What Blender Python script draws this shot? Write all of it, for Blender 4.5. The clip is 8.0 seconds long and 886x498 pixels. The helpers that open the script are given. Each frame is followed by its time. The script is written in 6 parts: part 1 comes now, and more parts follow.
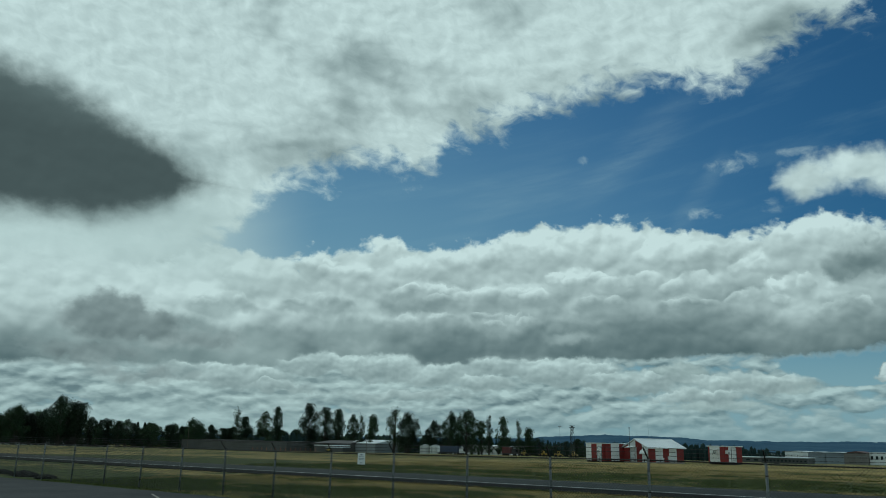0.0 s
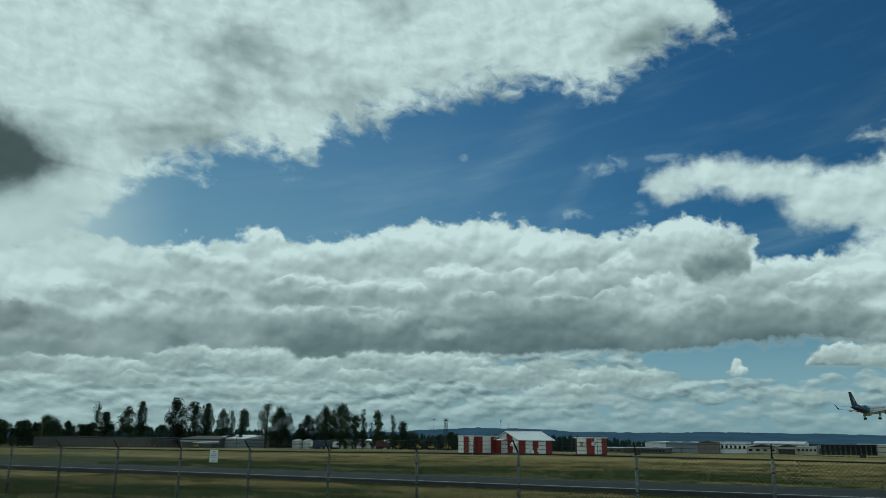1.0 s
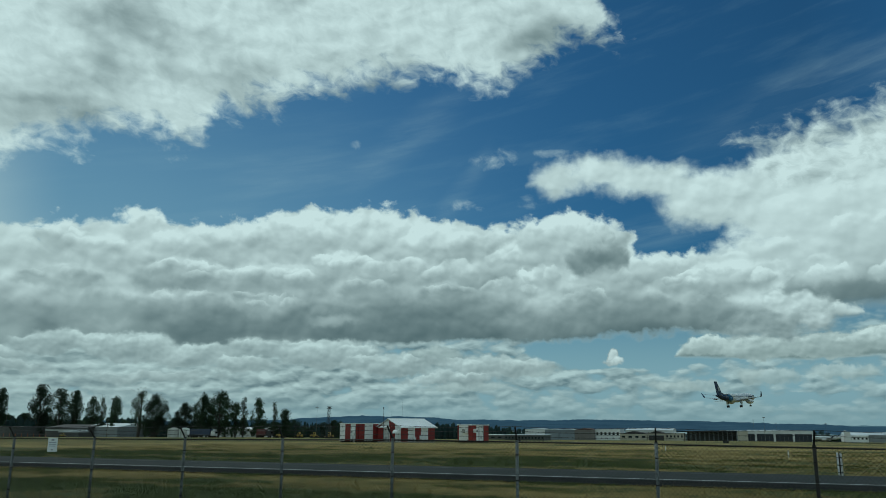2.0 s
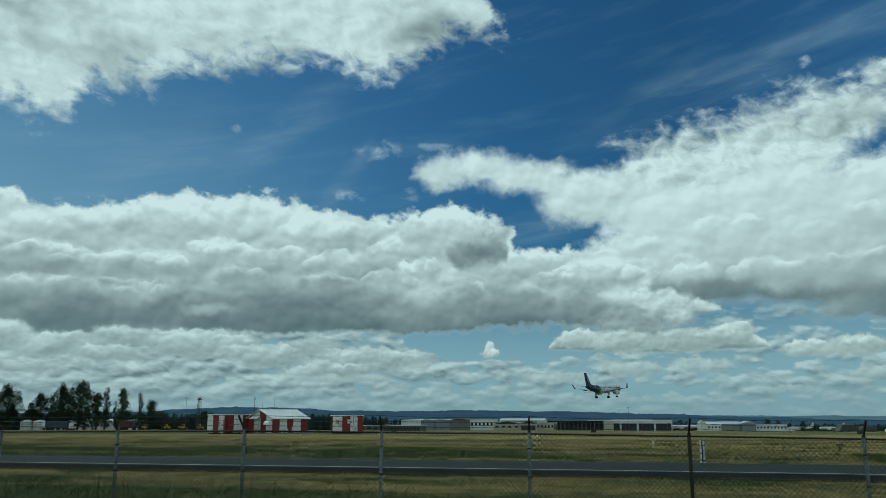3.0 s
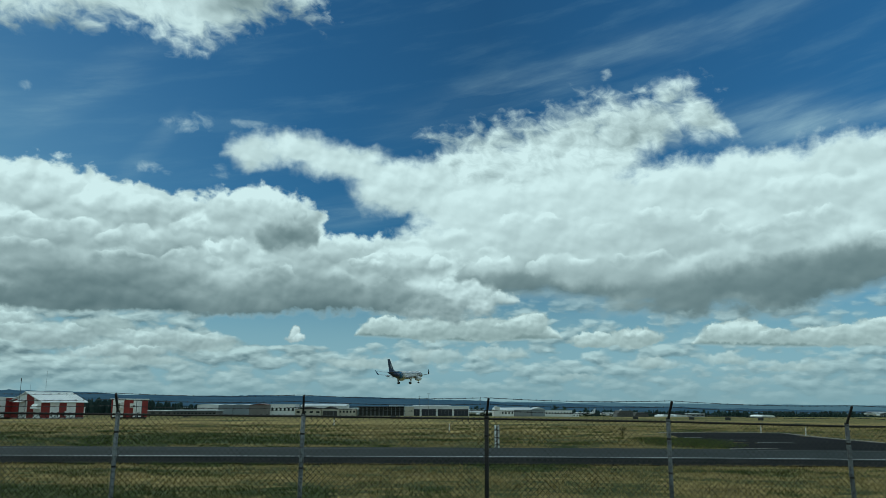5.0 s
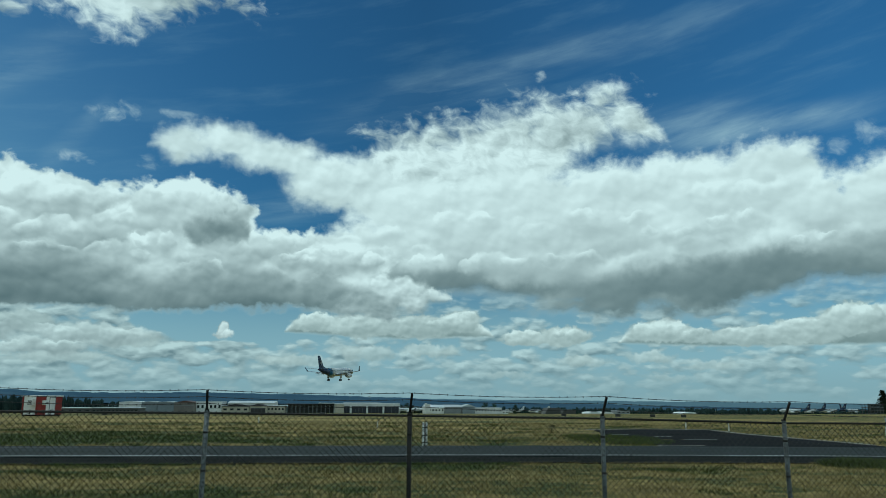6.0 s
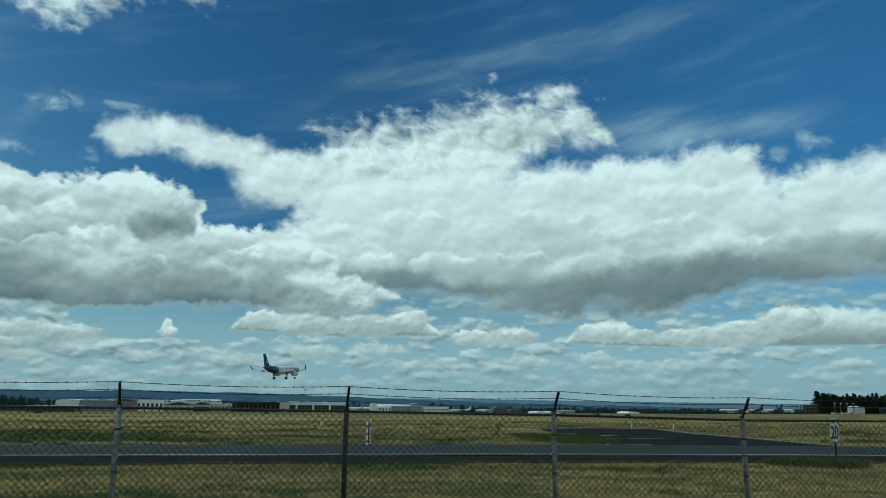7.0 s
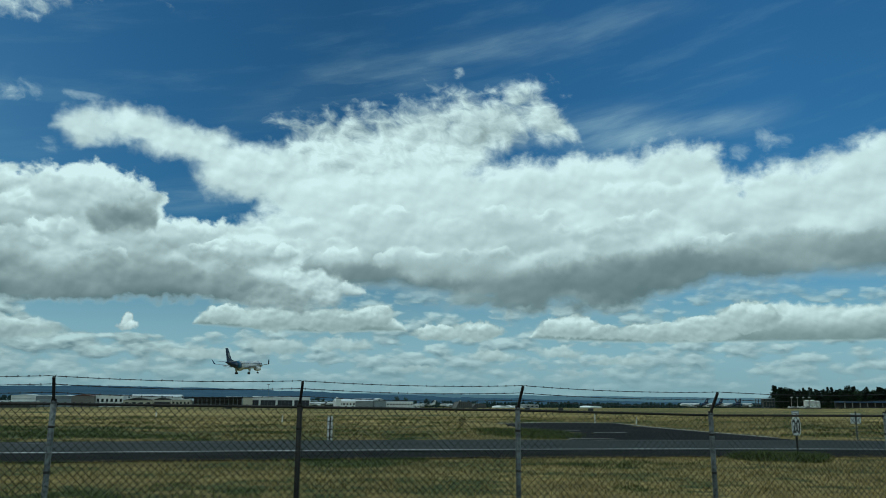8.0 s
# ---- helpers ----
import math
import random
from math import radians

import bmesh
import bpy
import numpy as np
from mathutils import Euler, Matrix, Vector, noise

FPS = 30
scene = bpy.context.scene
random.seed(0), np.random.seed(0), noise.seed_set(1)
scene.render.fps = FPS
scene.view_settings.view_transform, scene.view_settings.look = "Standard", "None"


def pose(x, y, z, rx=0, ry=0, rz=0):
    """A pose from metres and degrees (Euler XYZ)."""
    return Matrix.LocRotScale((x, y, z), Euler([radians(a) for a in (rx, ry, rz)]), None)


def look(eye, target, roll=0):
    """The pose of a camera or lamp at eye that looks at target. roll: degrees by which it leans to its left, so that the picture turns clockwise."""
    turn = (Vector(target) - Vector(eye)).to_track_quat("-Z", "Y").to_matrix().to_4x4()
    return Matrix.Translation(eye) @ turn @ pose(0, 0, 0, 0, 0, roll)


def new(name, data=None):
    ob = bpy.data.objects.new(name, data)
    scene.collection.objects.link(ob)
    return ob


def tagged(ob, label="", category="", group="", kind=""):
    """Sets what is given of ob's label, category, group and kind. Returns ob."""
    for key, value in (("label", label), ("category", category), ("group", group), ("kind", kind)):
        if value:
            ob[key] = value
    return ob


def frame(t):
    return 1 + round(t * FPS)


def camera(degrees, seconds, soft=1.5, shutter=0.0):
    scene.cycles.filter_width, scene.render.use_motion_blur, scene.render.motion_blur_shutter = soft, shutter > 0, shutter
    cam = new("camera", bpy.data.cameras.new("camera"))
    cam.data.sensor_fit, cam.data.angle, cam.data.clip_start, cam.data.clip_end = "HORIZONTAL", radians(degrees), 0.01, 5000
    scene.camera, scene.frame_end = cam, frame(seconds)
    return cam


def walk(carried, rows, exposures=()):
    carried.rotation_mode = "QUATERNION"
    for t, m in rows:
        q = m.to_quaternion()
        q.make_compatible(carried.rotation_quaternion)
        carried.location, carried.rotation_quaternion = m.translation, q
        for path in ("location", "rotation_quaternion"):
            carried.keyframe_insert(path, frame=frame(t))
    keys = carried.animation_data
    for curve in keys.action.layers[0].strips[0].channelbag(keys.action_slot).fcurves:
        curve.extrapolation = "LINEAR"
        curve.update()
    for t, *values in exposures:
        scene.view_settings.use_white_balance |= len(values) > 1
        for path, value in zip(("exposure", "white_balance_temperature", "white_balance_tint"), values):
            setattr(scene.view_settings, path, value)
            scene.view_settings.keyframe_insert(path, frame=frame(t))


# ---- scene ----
cam = camera(58.5, 8.0, soft=0.75)
PATH = [
    (0, (0.11, -20.811, 2.241), (-1.095, -19.287, 2.715), 1.0),
    (0.5, (-0.23, -20.06, 2.275), (-1.308, -18.442, 2.745), 0.8),
    (1, (-0.538, -19.329, 2.265), (-1.493, -17.633, 2.728), 0.4),
    (1.5, (-0.819, -18.52, 2.227), (-1.655, -16.76, 2.676), 0.3),
    (3, (-1.237, -16.107, 2.157), (-1.658, -14.197, 2.572), 0.0),
    (3.5, (-1.261, -15.353, 2.143), (-1.547, -13.416, 2.548), 0.0),
    (4, (-1.215, -14.647, 2.15), (-1.378, -12.693, 2.543), 0.1),
    (4.5, (-1.153, -14.033, 2.099), (-1.204, -12.071, 2.485), 0.2),
    (6, (-0.879, -12.42, 2.03), (-0.661, -10.468, 2.406), 0.3),
    (6.5, (-0.776, -11.947, 2.006), (-0.49, -10.003, 2.382), 0.3),
    (7, (-0.668, -11.471, 1.965), (-0.324, -9.537, 2.34), 0.5),
    (7.5, (-0.54, -11.115, 1.975), (-0.146, -9.188, 2.342), 0.5),
    (8, (-0.498, -10.936, 1.968), (-0.068, -9.017, 2.331), 0.4),
]
walk(cam, [(t, look(eye, target, roll)) for t, eye, target, roll in PATH], exposures=[(0, -0.25, 5850, -3), (3, -0.15, 5770, -4), (6, 0.0, 5740, -4), (8, 0.0, 5740, -4)])

# ---- world: blue sky and broken cumulus, and a weak veiled sun ----
SUN_AZ, SUN_EL = -62.0, 52.0
SKY = bpy.data.worlds.new("sky")
scene.world = SKY
SKY.use_nodes = True
SKY.cycles.sampling_method, SKY.cycles.sample_map_resolution = "MANUAL", 256
WT = SKY.node_tree
WT.nodes.clear()


def put(socket, value):
    if isinstance(value, bpy.types.NodeSocket):
        WT.links.new(value, socket)
    else:
        socket.default_value = value


def m_(op, a, b=None, c=None, clamp=False):
    n = WT.nodes.new("ShaderNodeMath")
    n.operation = op
    for k, v in enumerate((a, b, c)):
        if v is not None:
            put(n.inputs[k], v)
    return m_("MINIMUM", m_("MAXIMUM", n.outputs[0], 0.0), 1.0) if clamp else n.outputs[0]


def step_(x, lo, hi, a=0.0, b=1.0):
    """Smooth step of x from lo to hi, giving a to b."""
    n = WT.nodes.new("ShaderNodeMapRange")
    n.interpolation_type, n.clamp = "SMOOTHSTEP", False
    for k, v in enumerate((x, lo, hi, a, b)):
        put(n.inputs[k], v)
    return n.outputs[0]


def ramp_(x, lo, hi, a=0.0, b=1.0):
    """A straight ramp of x from lo to hi, giving a to b."""
    u = m_("MULTIPLY_ADD", x, 1 / (hi - lo), -lo / (hi - lo), clamp=True)
    return m_("MULTIPLY_ADD", u, b - a, a)


def xyz_(x, y, z=0.0):
    n = WT.nodes.new("ShaderNodeCombineXYZ")
    for k, v in enumerate((x, y, z)):
        put(n.inputs[k], v)
    return n.outputs[0]


def v_(op, a, b, scale=None):
    n = WT.nodes.new("ShaderNodeVectorMath")
    n.operation = op
    put(n.inputs[0], a)
    if b is not None:
        put(n.inputs[1], b)
    if scale is not None:
        put(n.inputs["Scale"], scale)
    return n.outputs[0]


def fbm_(vec, scale, detail=6.0, rough=0.55, color=False, dims="2D"):
    n = WT.nodes.new("ShaderNodeTexNoise")
    n.noise_dimensions = dims
    put(n.inputs["Vector"], vec)
    n.inputs["Scale"].default_value, n.inputs["Detail"].default_value, n.inputs["Roughness"].default_value = scale, detail, rough
    return n.outputs[1 if color else 0]


def puff_(vec, scale, detail=3.0, rough=0.5, soft=0.0):
    n = WT.nodes.new("ShaderNodeTexVoronoi")
    n.feature, n.normalize, n.voronoi_dimensions = "SMOOTH_F1" if soft else "F1", True, "2D"
    if soft:
        n.inputs["Smoothness"].default_value = soft
    put(n.inputs["Vector"], vec)
    n.inputs["Scale"].default_value, n.inputs["Detail"].default_value, n.inputs["Roughness"].default_value = scale, detail, rough
    return m_("SUBTRACT", 0.5, n.outputs["Distance"])


def curve_(x, points):
    """A smooth line of height (degrees) over x in 0..1."""
    n = WT.nodes.new("ShaderNodeFloatCurve")
    c = n.mapping.curves[0]
    n.mapping.use_clip = False
    pts = [(p[0], p[1] / 60.0) for p in points]
    c.points[0].location, c.points[1].location = pts[0], pts[-1]
    for p in pts[1:-1]:
        c.points.new(*p)
    for p in c.points:
        p.handle_type = "VECTOR"
    n.mapping.update()
    put(n.inputs["Value"], x)
    return m_("MULTIPLY", n.outputs[0], 60.0)


def over_(under, color, alpha):
    n = WT.nodes.new("ShaderNodeMix")
    n.data_type = "RGBA"
    put(n.inputs[0], alpha)
    put(n.inputs[6], under)
    put(n.inputs[7], color)
    return n.outputs[2]


WHITE = (0.74, 0.83, 0.80, 1)
GREY = (0.098, 0.145, 0.152, 1)
way = WT.nodes.new("ShaderNodeTexCoord").outputs["Generated"]
sep = WT.nodes.new("ShaderNodeSeparateXYZ")
put(sep.inputs[0], way)
AZ = m_("MULTIPLY", m_("ARCTAN2", sep.outputs[0], sep.outputs[1]), 180 / math.pi)
EL = m_("MULTIPLY", m_("ARCSINE", sep.outputs[2]), 180 / math.pi)
FLAT = xyz_(AZ, m_("MULTIPLY", EL, 1.35))
PLAIN = xyz_(AZ, EL)


def stirred(vec, *eddies):
    """The same way, shaken by eddies of (scale, detail, degrees)."""
    start = vec
    for scale, detail, far in eddies:
        vec = v_("ADD", vec, v_("SCALE", v_("SUBTRACT", fbm_(start, scale, detail, 0.55, True), (0.5, 0.5, 0.5)), None, far))
    return vec


def field(scale):
    """Billows of one size: edge noise in degrees, slow noise, and relief lit from the upper left."""
    p = stirred(FLAT, (0.30 * scale, 2.0, 1.0 / scale))
    q = v_("ADD", p, (-0.26 / scale, 0.62 / scale, 0.0))
    fine = m_("SUBTRACT", fbm_(p, 0.55 * scale, 8.0, 0.6), 0.5)
    edge = m_("MULTIPLY", m_("ADD", m_("MULTIPLY", puff_(p, 0.33 * scale, 3.0, 0.55), 2.2), m_("MULTIPLY", fine, 2.4)), 1.0 / scale)
    slow = m_("SUBTRACT", fbm_(FLAT, 0.11 * scale, 3.0, 0.5), 0.5)

    def lumps(v):
        big, mid = puff_(v, 0.24 * scale, 1.0, 0.4, 0.18), puff_(v, 0.58 * scale, 1.0, 0.5, 0.12)
        return m_("ADD", m_("MULTIPLY_ADD", mid, 0.55, big), m_("MULTIPLY", fbm_(v, 0.5 * scale, 4.0, 0.5), 0.14))

    relief = m_("SUBTRACT", lumps(p), lumps(q))
    return edge, slow, relief


BIG, SMALL = field(1.0), field(2.0)
BIG = (BIG[0], BIG[1], m_("MULTIPLY_ADD", SMALL[2], 0.25, BIG[2]))
# torn, streaky cloud: rows of small puffs running up to the right, with thin tails
TORN = xyz_(m_("MULTIPLY_ADD", EL, 0.55, m_("MULTIPLY", AZ, 0.85)), m_("MULTIPLY_ADD", AZ, -0.22, m_("MULTIPLY", EL, 1.25)))
torn_slow = m_("SUBTRACT", fbm_(TORN, 0.13, 3.0, 0.5), 0.5)
TORN = stirred(TORN, (0.35, 3.0, 1.6))
torn_fine = m_("SUBTRACT", fbm_(TORN, 0.62, 7.0, 0.55), 0.5)
torn_next = m_("SUBTRACT", fbm_(v_("ADD", TORN, (-0.2, 0.5, 0.0)), 0.62, 5.0, 0.5), 0.5)
WISP = (m_("MULTIPLY_ADD", torn_fine, 7.0, m_("MULTIPLY", puff_(TORN, 0.30, 2.0, 0.5), 1.2)), torn_slow, m_("MULTIPLY", m_("SUBTRACT", torn_fine, torn_next), 1.3))
LOOSE = stirred(PLAIN, (0.33, 3.0, 1.5), (1.3, 5.0, 0.55))
TIGHT = stirred(PLAIN, (0.8, 3.0, 0.7), (2.6, 4.0, 0.26))


# clear sky
sky = WT.nodes.new("ShaderNodeTexSky")
sky.sky_type, sky.sun_disc = "NISHITA", False
sky.sun_elevation, sky.sun_rotation = radians(SUN_EL), radians(SUN_AZ)
sky.air_density, sky.dust_density, sky.ozone_density = 1.0, 0.3, 2.5
tint = WT.nodes.new("ShaderNodeMix")
tint.data_type, tint.blend_type = "RGBA", "MULTIPLY"
tint.inputs[0].default_value = 1.0
put(tint.inputs[6], sky.outputs[0])
tint.inputs[7].default_value = (0.0165, 0.0335, 0.0425, 1)
blue = v_("SCALE", tint.outputs[2], None, m_("ADD", ramp_(AZ, -25.0, 5.0, 1.14, 1.0), ramp_(AZ, 5.0, 35.0, 0.0, 0.75)))

# streaks of high ice cloud
ice = stirred(xyz_(m_("MULTIPLY_ADD", EL, 0.30, m_("MULTIPLY", AZ, 0.10)), m_("MULTIPLY_ADD", AZ, -0.22, EL)), (0.2, 3.0, 1.5))
streak = m_("SUBTRACT", fbm_(ice, 0.55, 6.0, 0.6), 0.5)
# small flat cumulus in rows
deck = stirred(xyz_(m_("MULTIPLY", AZ, 0.72), m_("MULTIPLY", EL, 1.75)), (0.8, 2.0, 0.45), (2.6, 3.0, 0.2))
deck2 = v_("ADD", deck, (-0.12, 0.50, 0.0))


def rows_at(p):
    return m_("ADD", m_("ADD", m_("MULTIPLY", puff_(p, 0.55, 1.0, 0.45, 0.3), 0.8), m_("MULTIPLY", puff_(p, 1.3, 1.0, 0.45, 0.3), 0.3)), m_("MULTIPLY", fbm_(p, 0.4, 4.0, 0.5), 0.7))


far1, far2 = rows_at(deck), rows_at(deck2)

# all that follows waits for the noises above, so that little is held in memory at once
last = m_("MULTIPLY", far2, 1e-7)
AZ, EL = m_("ADD", AZ, last), m_("ADD", EL, last)
LOOSE, TIGHT = v_("SCALE", LOOSE, None, m_("ADD", last, 1.0)), v_("SCALE", TIGHT, None, m_("ADD", last, 1.0))


def head_group():
    """One rounded head laid over the light and the depth of the cloud behind it."""
    g = bpy.data.node_groups.new("cloud_head", "ShaderNodeTree")
    for name, kind in (("light", "Float"), ("deep", "Float"), ("at", "Vector"), ("size", "Vector"), ("shift", "Vector"), ("sun", "Vector"), ("middle", "Float"), ("low", "Float"), ("high", "Float"), ("crisp", "Float"), ("strong", "Float"), ("tall", "Float")):
        g.interface.new_socket(name, in_out="INPUT", socket_type="NodeSocket" + kind)
    for name in ("light", "deep"):
        g.interface.new_socket(name, in_out="OUTPUT", socket_type="NodeSocketFloat")
    ins = g.nodes.new("NodeGroupInput").outputs

    def node(kind, op, *sockets):
        n = g.nodes.new(kind)
        if op:
            n.operation = op
        for k, v in sockets:
            if isinstance(v, bpy.types.NodeSocket):
                g.links.new(v, n.inputs[k])
            else:
                n.inputs[k].default_value = v
        return n

    def smooth(x, lo, hi, lowest, most):
        n = node("ShaderNodeMapRange", None, (0, x), (1, lo), (2, hi), (3, lowest), (4, most))
        n.interpolation_type, n.clamp = "SMOOTHSTEP", False
        return n.outputs[0]

    v = node("ShaderNodeVectorMath", "MULTIPLY_ADD", (0, ins["at"]), (1, ins["size"]), (2, ins["shift"])).outputs[0]
    n = node("ShaderNodeVectorMath", "LENGTH", (0, v)).outputs["Value"]
    lit = node("ShaderNodeVectorMath", "DOT_PRODUCT", (0, v), (1, ins["sun"])).outputs["Value"]
    glow = node("ShaderNodeMath", "ADD", (0, lit), (1, ins["middle"])).outputs[0]
    body, crown = smooth(n, 1.03, ins["crisp"], 0.0, ins["strong"]), smooth(glow, ins["low"], ins["high"], 0.1, 1.0)
    dense = node("ShaderNodeMath", "MULTIPLY", (0, body), (1, crown)).outputs[0]
    light = node("ShaderNodeMix", None, (0, dense), (2, ins["light"]), (3, glow)).outputs[0]
    near = node("ShaderNodeMath", "MULTIPLY_ADD", (0, n), (1, -1.05), (2, 1.05)).outputs[0]
    deep = node("ShaderNodeMath", "MULTIPLY", (0, near), (1, ins["tall"])).outputs[0]
    deep = node("ShaderNodeMath", "MAXIMUM", (0, ins["deep"]), (1, deep)).outputs[0]
    node("NodeGroupOutput", None, (0, light), (1, deep))
    return g


HEAD = head_group()


def billows(light, deep, lobes, at=LOOSE, crisp=0.62, strong=0.92):
    """Rounded heads, back to front, each of (azimuth, elevation, half width, half height, light on its crown, light at its foot)."""
    for a, e, w, h, crown, foot in lobes:
        n = WT.nodes.new("ShaderNodeGroup")
        n.node_tree = HEAD
        d = crown - foot
        for name, value in (("light", light), ("deep", deep), ("at", at), ("size", (1 / w, 1 / h, 0)), ("shift", (-a / w, -e / h, 0)), ("sun", (-0.12 * d, 0.58 * d, 0)), ("middle", (crown + foot) / 2), ("low", foot - 0.02), ("high", foot + 0.5 * d), ("crisp", crisp), ("strong", strong), ("tall", h)):
            put(n.inputs[name], value)
        light, deep = n.outputs["light"], n.outputs["deep"]
    return light, deep


def crowned(lobes, seed, count=2):
    """The same heads, each followed by smaller ones on its crown."""
    rnd, out = random.Random(seed), []
    for a, e, w, h, crown, foot in lobes:
        out.append((a, e, w, h, crown, foot))
        for k in range(count):
            side = (k + 0.5) / count * 1.5 - 0.75 + rnd.uniform(-0.15, 0.15)
            out.append((a + side * w, e + h * (0.42 - 0.35 * side * side + rnd.uniform(-0.15, 0.1)), w * rnd.uniform(0.28, 0.42), h * rnd.uniform(0.36, 0.52), min(1.15, crown + 0.12), 0.15 * crown + 0.85 * foot))
    return out


def shade(under, light, deep, soft, relief, gain, white=WHITE, grey=GREY, opaque=1.0):
    light = m_("ADD", light, m_("MULTIPLY", m_("MULTIPLY", relief, m_("MULTIPLY_ADD", light, 0.7, 0.35)), gain * 2.4))
    light = m_("MAXIMUM", light, step_(deep, soft * 1.3, 0.0, 0.0, 0.62), clamp=True)
    light = m_("POWER", light, 1.45)
    return over_(under, over_(grey, white, light), m_("MULTIPLY", step_(deep, 0.0, soft), opaque))


def cloud(under, noise, tops, bots, rag=1.0, flat=0.35, soft=1.1, lit=(0.15, 0.75), white=WHITE, grey=GREY, gain=0.4, opaque=1.0, drift=0.5, heads=()):
    """One cloud between two lines over azimuth, flat below and billowing above, bright on top and grey at its base."""
    edge, slow, relief = noise
    a0, a1 = min(p[0] for p in tops), max(p[0] for p in tops)
    u = ramp_(AZ, a0, a1)
    span = a1 - a0
    top = curve_(u, [((a - a0) / span, e) for a, e in tops])
    bot = curve_(u, [((a - a0) / span, e) for a, e in bots])
    high = m_("DIVIDE", m_("SUBTRACT", EL, bot), m_("MAXIMUM", m_("SUBTRACT", top, bot), 0.4), clamp=True)
    inside = m_("MINIMUM", m_("SUBTRACT", top, EL), m_("SUBTRACT", EL, bot))
    away = m_("MAXIMUM", m_("SUBTRACT", a0, AZ), m_("SUBTRACT", AZ, a1))
    inside = m_("SUBTRACT", inside, m_("MULTIPLY", m_("MAXIMUM", away, 0.0), 2.0))
    light = step_(m_("ADD", high, m_("MULTIPLY", slow, drift)), lit[0], lit[1])
    light = m_("MULTIPLY_ADD", light, 0.74, 0.16)
    for lobes, crisp in heads:
        light, inside = billows(light, inside, lobes, LOOSE, crisp, 0.92 if crisp > 0.5 else 0.86)
    deep = m_("ADD", inside, m_("MULTIPLY", edge, ramp_(high, 0.0, 0.5, flat * rag, rag)))
    return shade(under, light, deep, soft, relief, gain, white, grey, opaque)


def heap(under, lobes, noise, at=TIGHT, rag=0.35, soft=0.35, gain=0.3, white=WHITE, grey=GREY, opaque=1.0, crisp=0.6):
    """A small cloud made of its heads alone."""
    light, deep = billows(0.5, -1.0, lobes, at, crisp)
    return shade(under, light, m_("MULTIPLY_ADD", noise[0], rag, deep), soft, noise[2], gain, white, grey, opaque)


# the heads of each cloud
BANK_TOPS = [(-50.6, 10.7, 4.34, 1.6, 0.91, 0.42), (-47.4, 12.2, 2.2, 1.24, 1.03, 0.42), (-44.2, 11.1, 4.28, 1.78, 0.91, 0.38), (-41.9, 13.1, 2.64, 1.36, 1.08, 0.42), (-38.7, 12, 4.07, 1.86, 0.95, 0.34), (-40, 11.2, 3.95, 2.25, 1.03, 0.34), (-37.8, 12.4, 1.89, 1.33, 1.08, 0.52), (-35.3, 12.2, 3.75, 2.19, 1.03, 0.38), (-30.9, 12.9, 3.78, 2.33, 1.08, 0.42), (-26.2, 13.2, 4.16, 2.46, 1.1, 0.42), (-22.2, 12.3, 3.25, 2.42, 1.03, 0.34), (-28.2, 13.8, 1.95, 1.49, 1.1, 0.62), (-18.4, 12.3, 4.14, 2.03, 0.99, 0.3)]
BANK_MIDDLE = [(-38.9, 9.8, 4.67, 1.54, 0.9, 0.28), (-32.9, 9.8, 4.01, 1.53, 0.92, 0.26), (-28.4, 11, 3.01, 1.57, 1.02, 0.33), (-24.1, 10.4, 4.19, 1.68, 0.9, 0.24), (-19.6, 10.3, 3.68, 1.54, 0.84, 0.22), (-15.9, 11.4, 3.12, 1.84, 0.98, 0.3), (-34.3, 8.7, 2.14, 0.68, 0.72, 0.22), (-9.3, 9.9, 3.93, 1.63, 1.02, 0.3), (-4.9, 10.6, 3.48, 1.46, 1.1, 0.38), (-1.1, 9.8, 3.39, 1.44, 1.02, 0.33), (-14.3, 10.3, 1.91, 1.23, 1.07, 0.38)]
TURRET = [(-12.2, 12.6, 3.77, 2.45, 0.9, 0.45), (-9.9, 11.6, 2.58, 1.72, 0.5, 0.02), (-8.9, 13, 1.51, 1.47, 1.15, 0.12), (-12.4, 13.3, 2.61, 1.88, 1.15, 0.55), (-14.2, 13.2, 1.51, 1.31, 1.05, 0.6), (-9.6, 13.8, 1.09, 0.82, 1.12, 0.6)]
BANK_BASE = [(-55.9, 7.3, 3.3, 1.23, 0.36, 0.24), (-51, 7, 2.48, 1.05, 0.42, 0.3), (-43.6, 7.6, 4.05, 1.41, 0.46, 0.2), (-37.6, 6.8, 4.8, 1.52, 0.4, 0.14), (-38.3, 6.9, 6.33, 1.61, 0.36, 0.12), (-30.5, 7.1, 6.12, 1.7, 0.36, 0.1), (-23.2, 7.5, 6.14, 1.84, 0.36, 0.1), (-18.3, 8.1, 4.48, 1.7, 0.42, 0.14), (-29, 7.3, 2.12, 0.7, 0.6, 0.36), (-13, 7, 5.53, 1.38, 0.5, 0.18), (-7.3, 7.7, 4.69, 1.54, 0.46, 0.18), (-2.2, 7.7, 3.79, 1.52, 0.42, 0.16)]
BRIGHT_PUFFS = [(1.1, 6.7, 3.68, 1.03, 0.55, 0.3), (3.2, 7.7, 2.14, 1.41, 1, 0.55), (1.8, 8.3, 1.01, 0.95, 1, 0.75), (4.4, 6.8, 1.28, 0.85, 0.85, 0.45)]
WING = [(-12.4, 17.4, 2.3, 1.49, 0.92, 0.72), (-9.7, 18, 3.75, 1.43, 0.98, 0.74), (-6, 17, 4.26, 1.63, 0.97, 0.78), (-1.4, 15.5, 4.77, 2.22, 0.97, 0.78), (2.4, 13.9, 3.77, 2.1, 0.95, 0.75)]
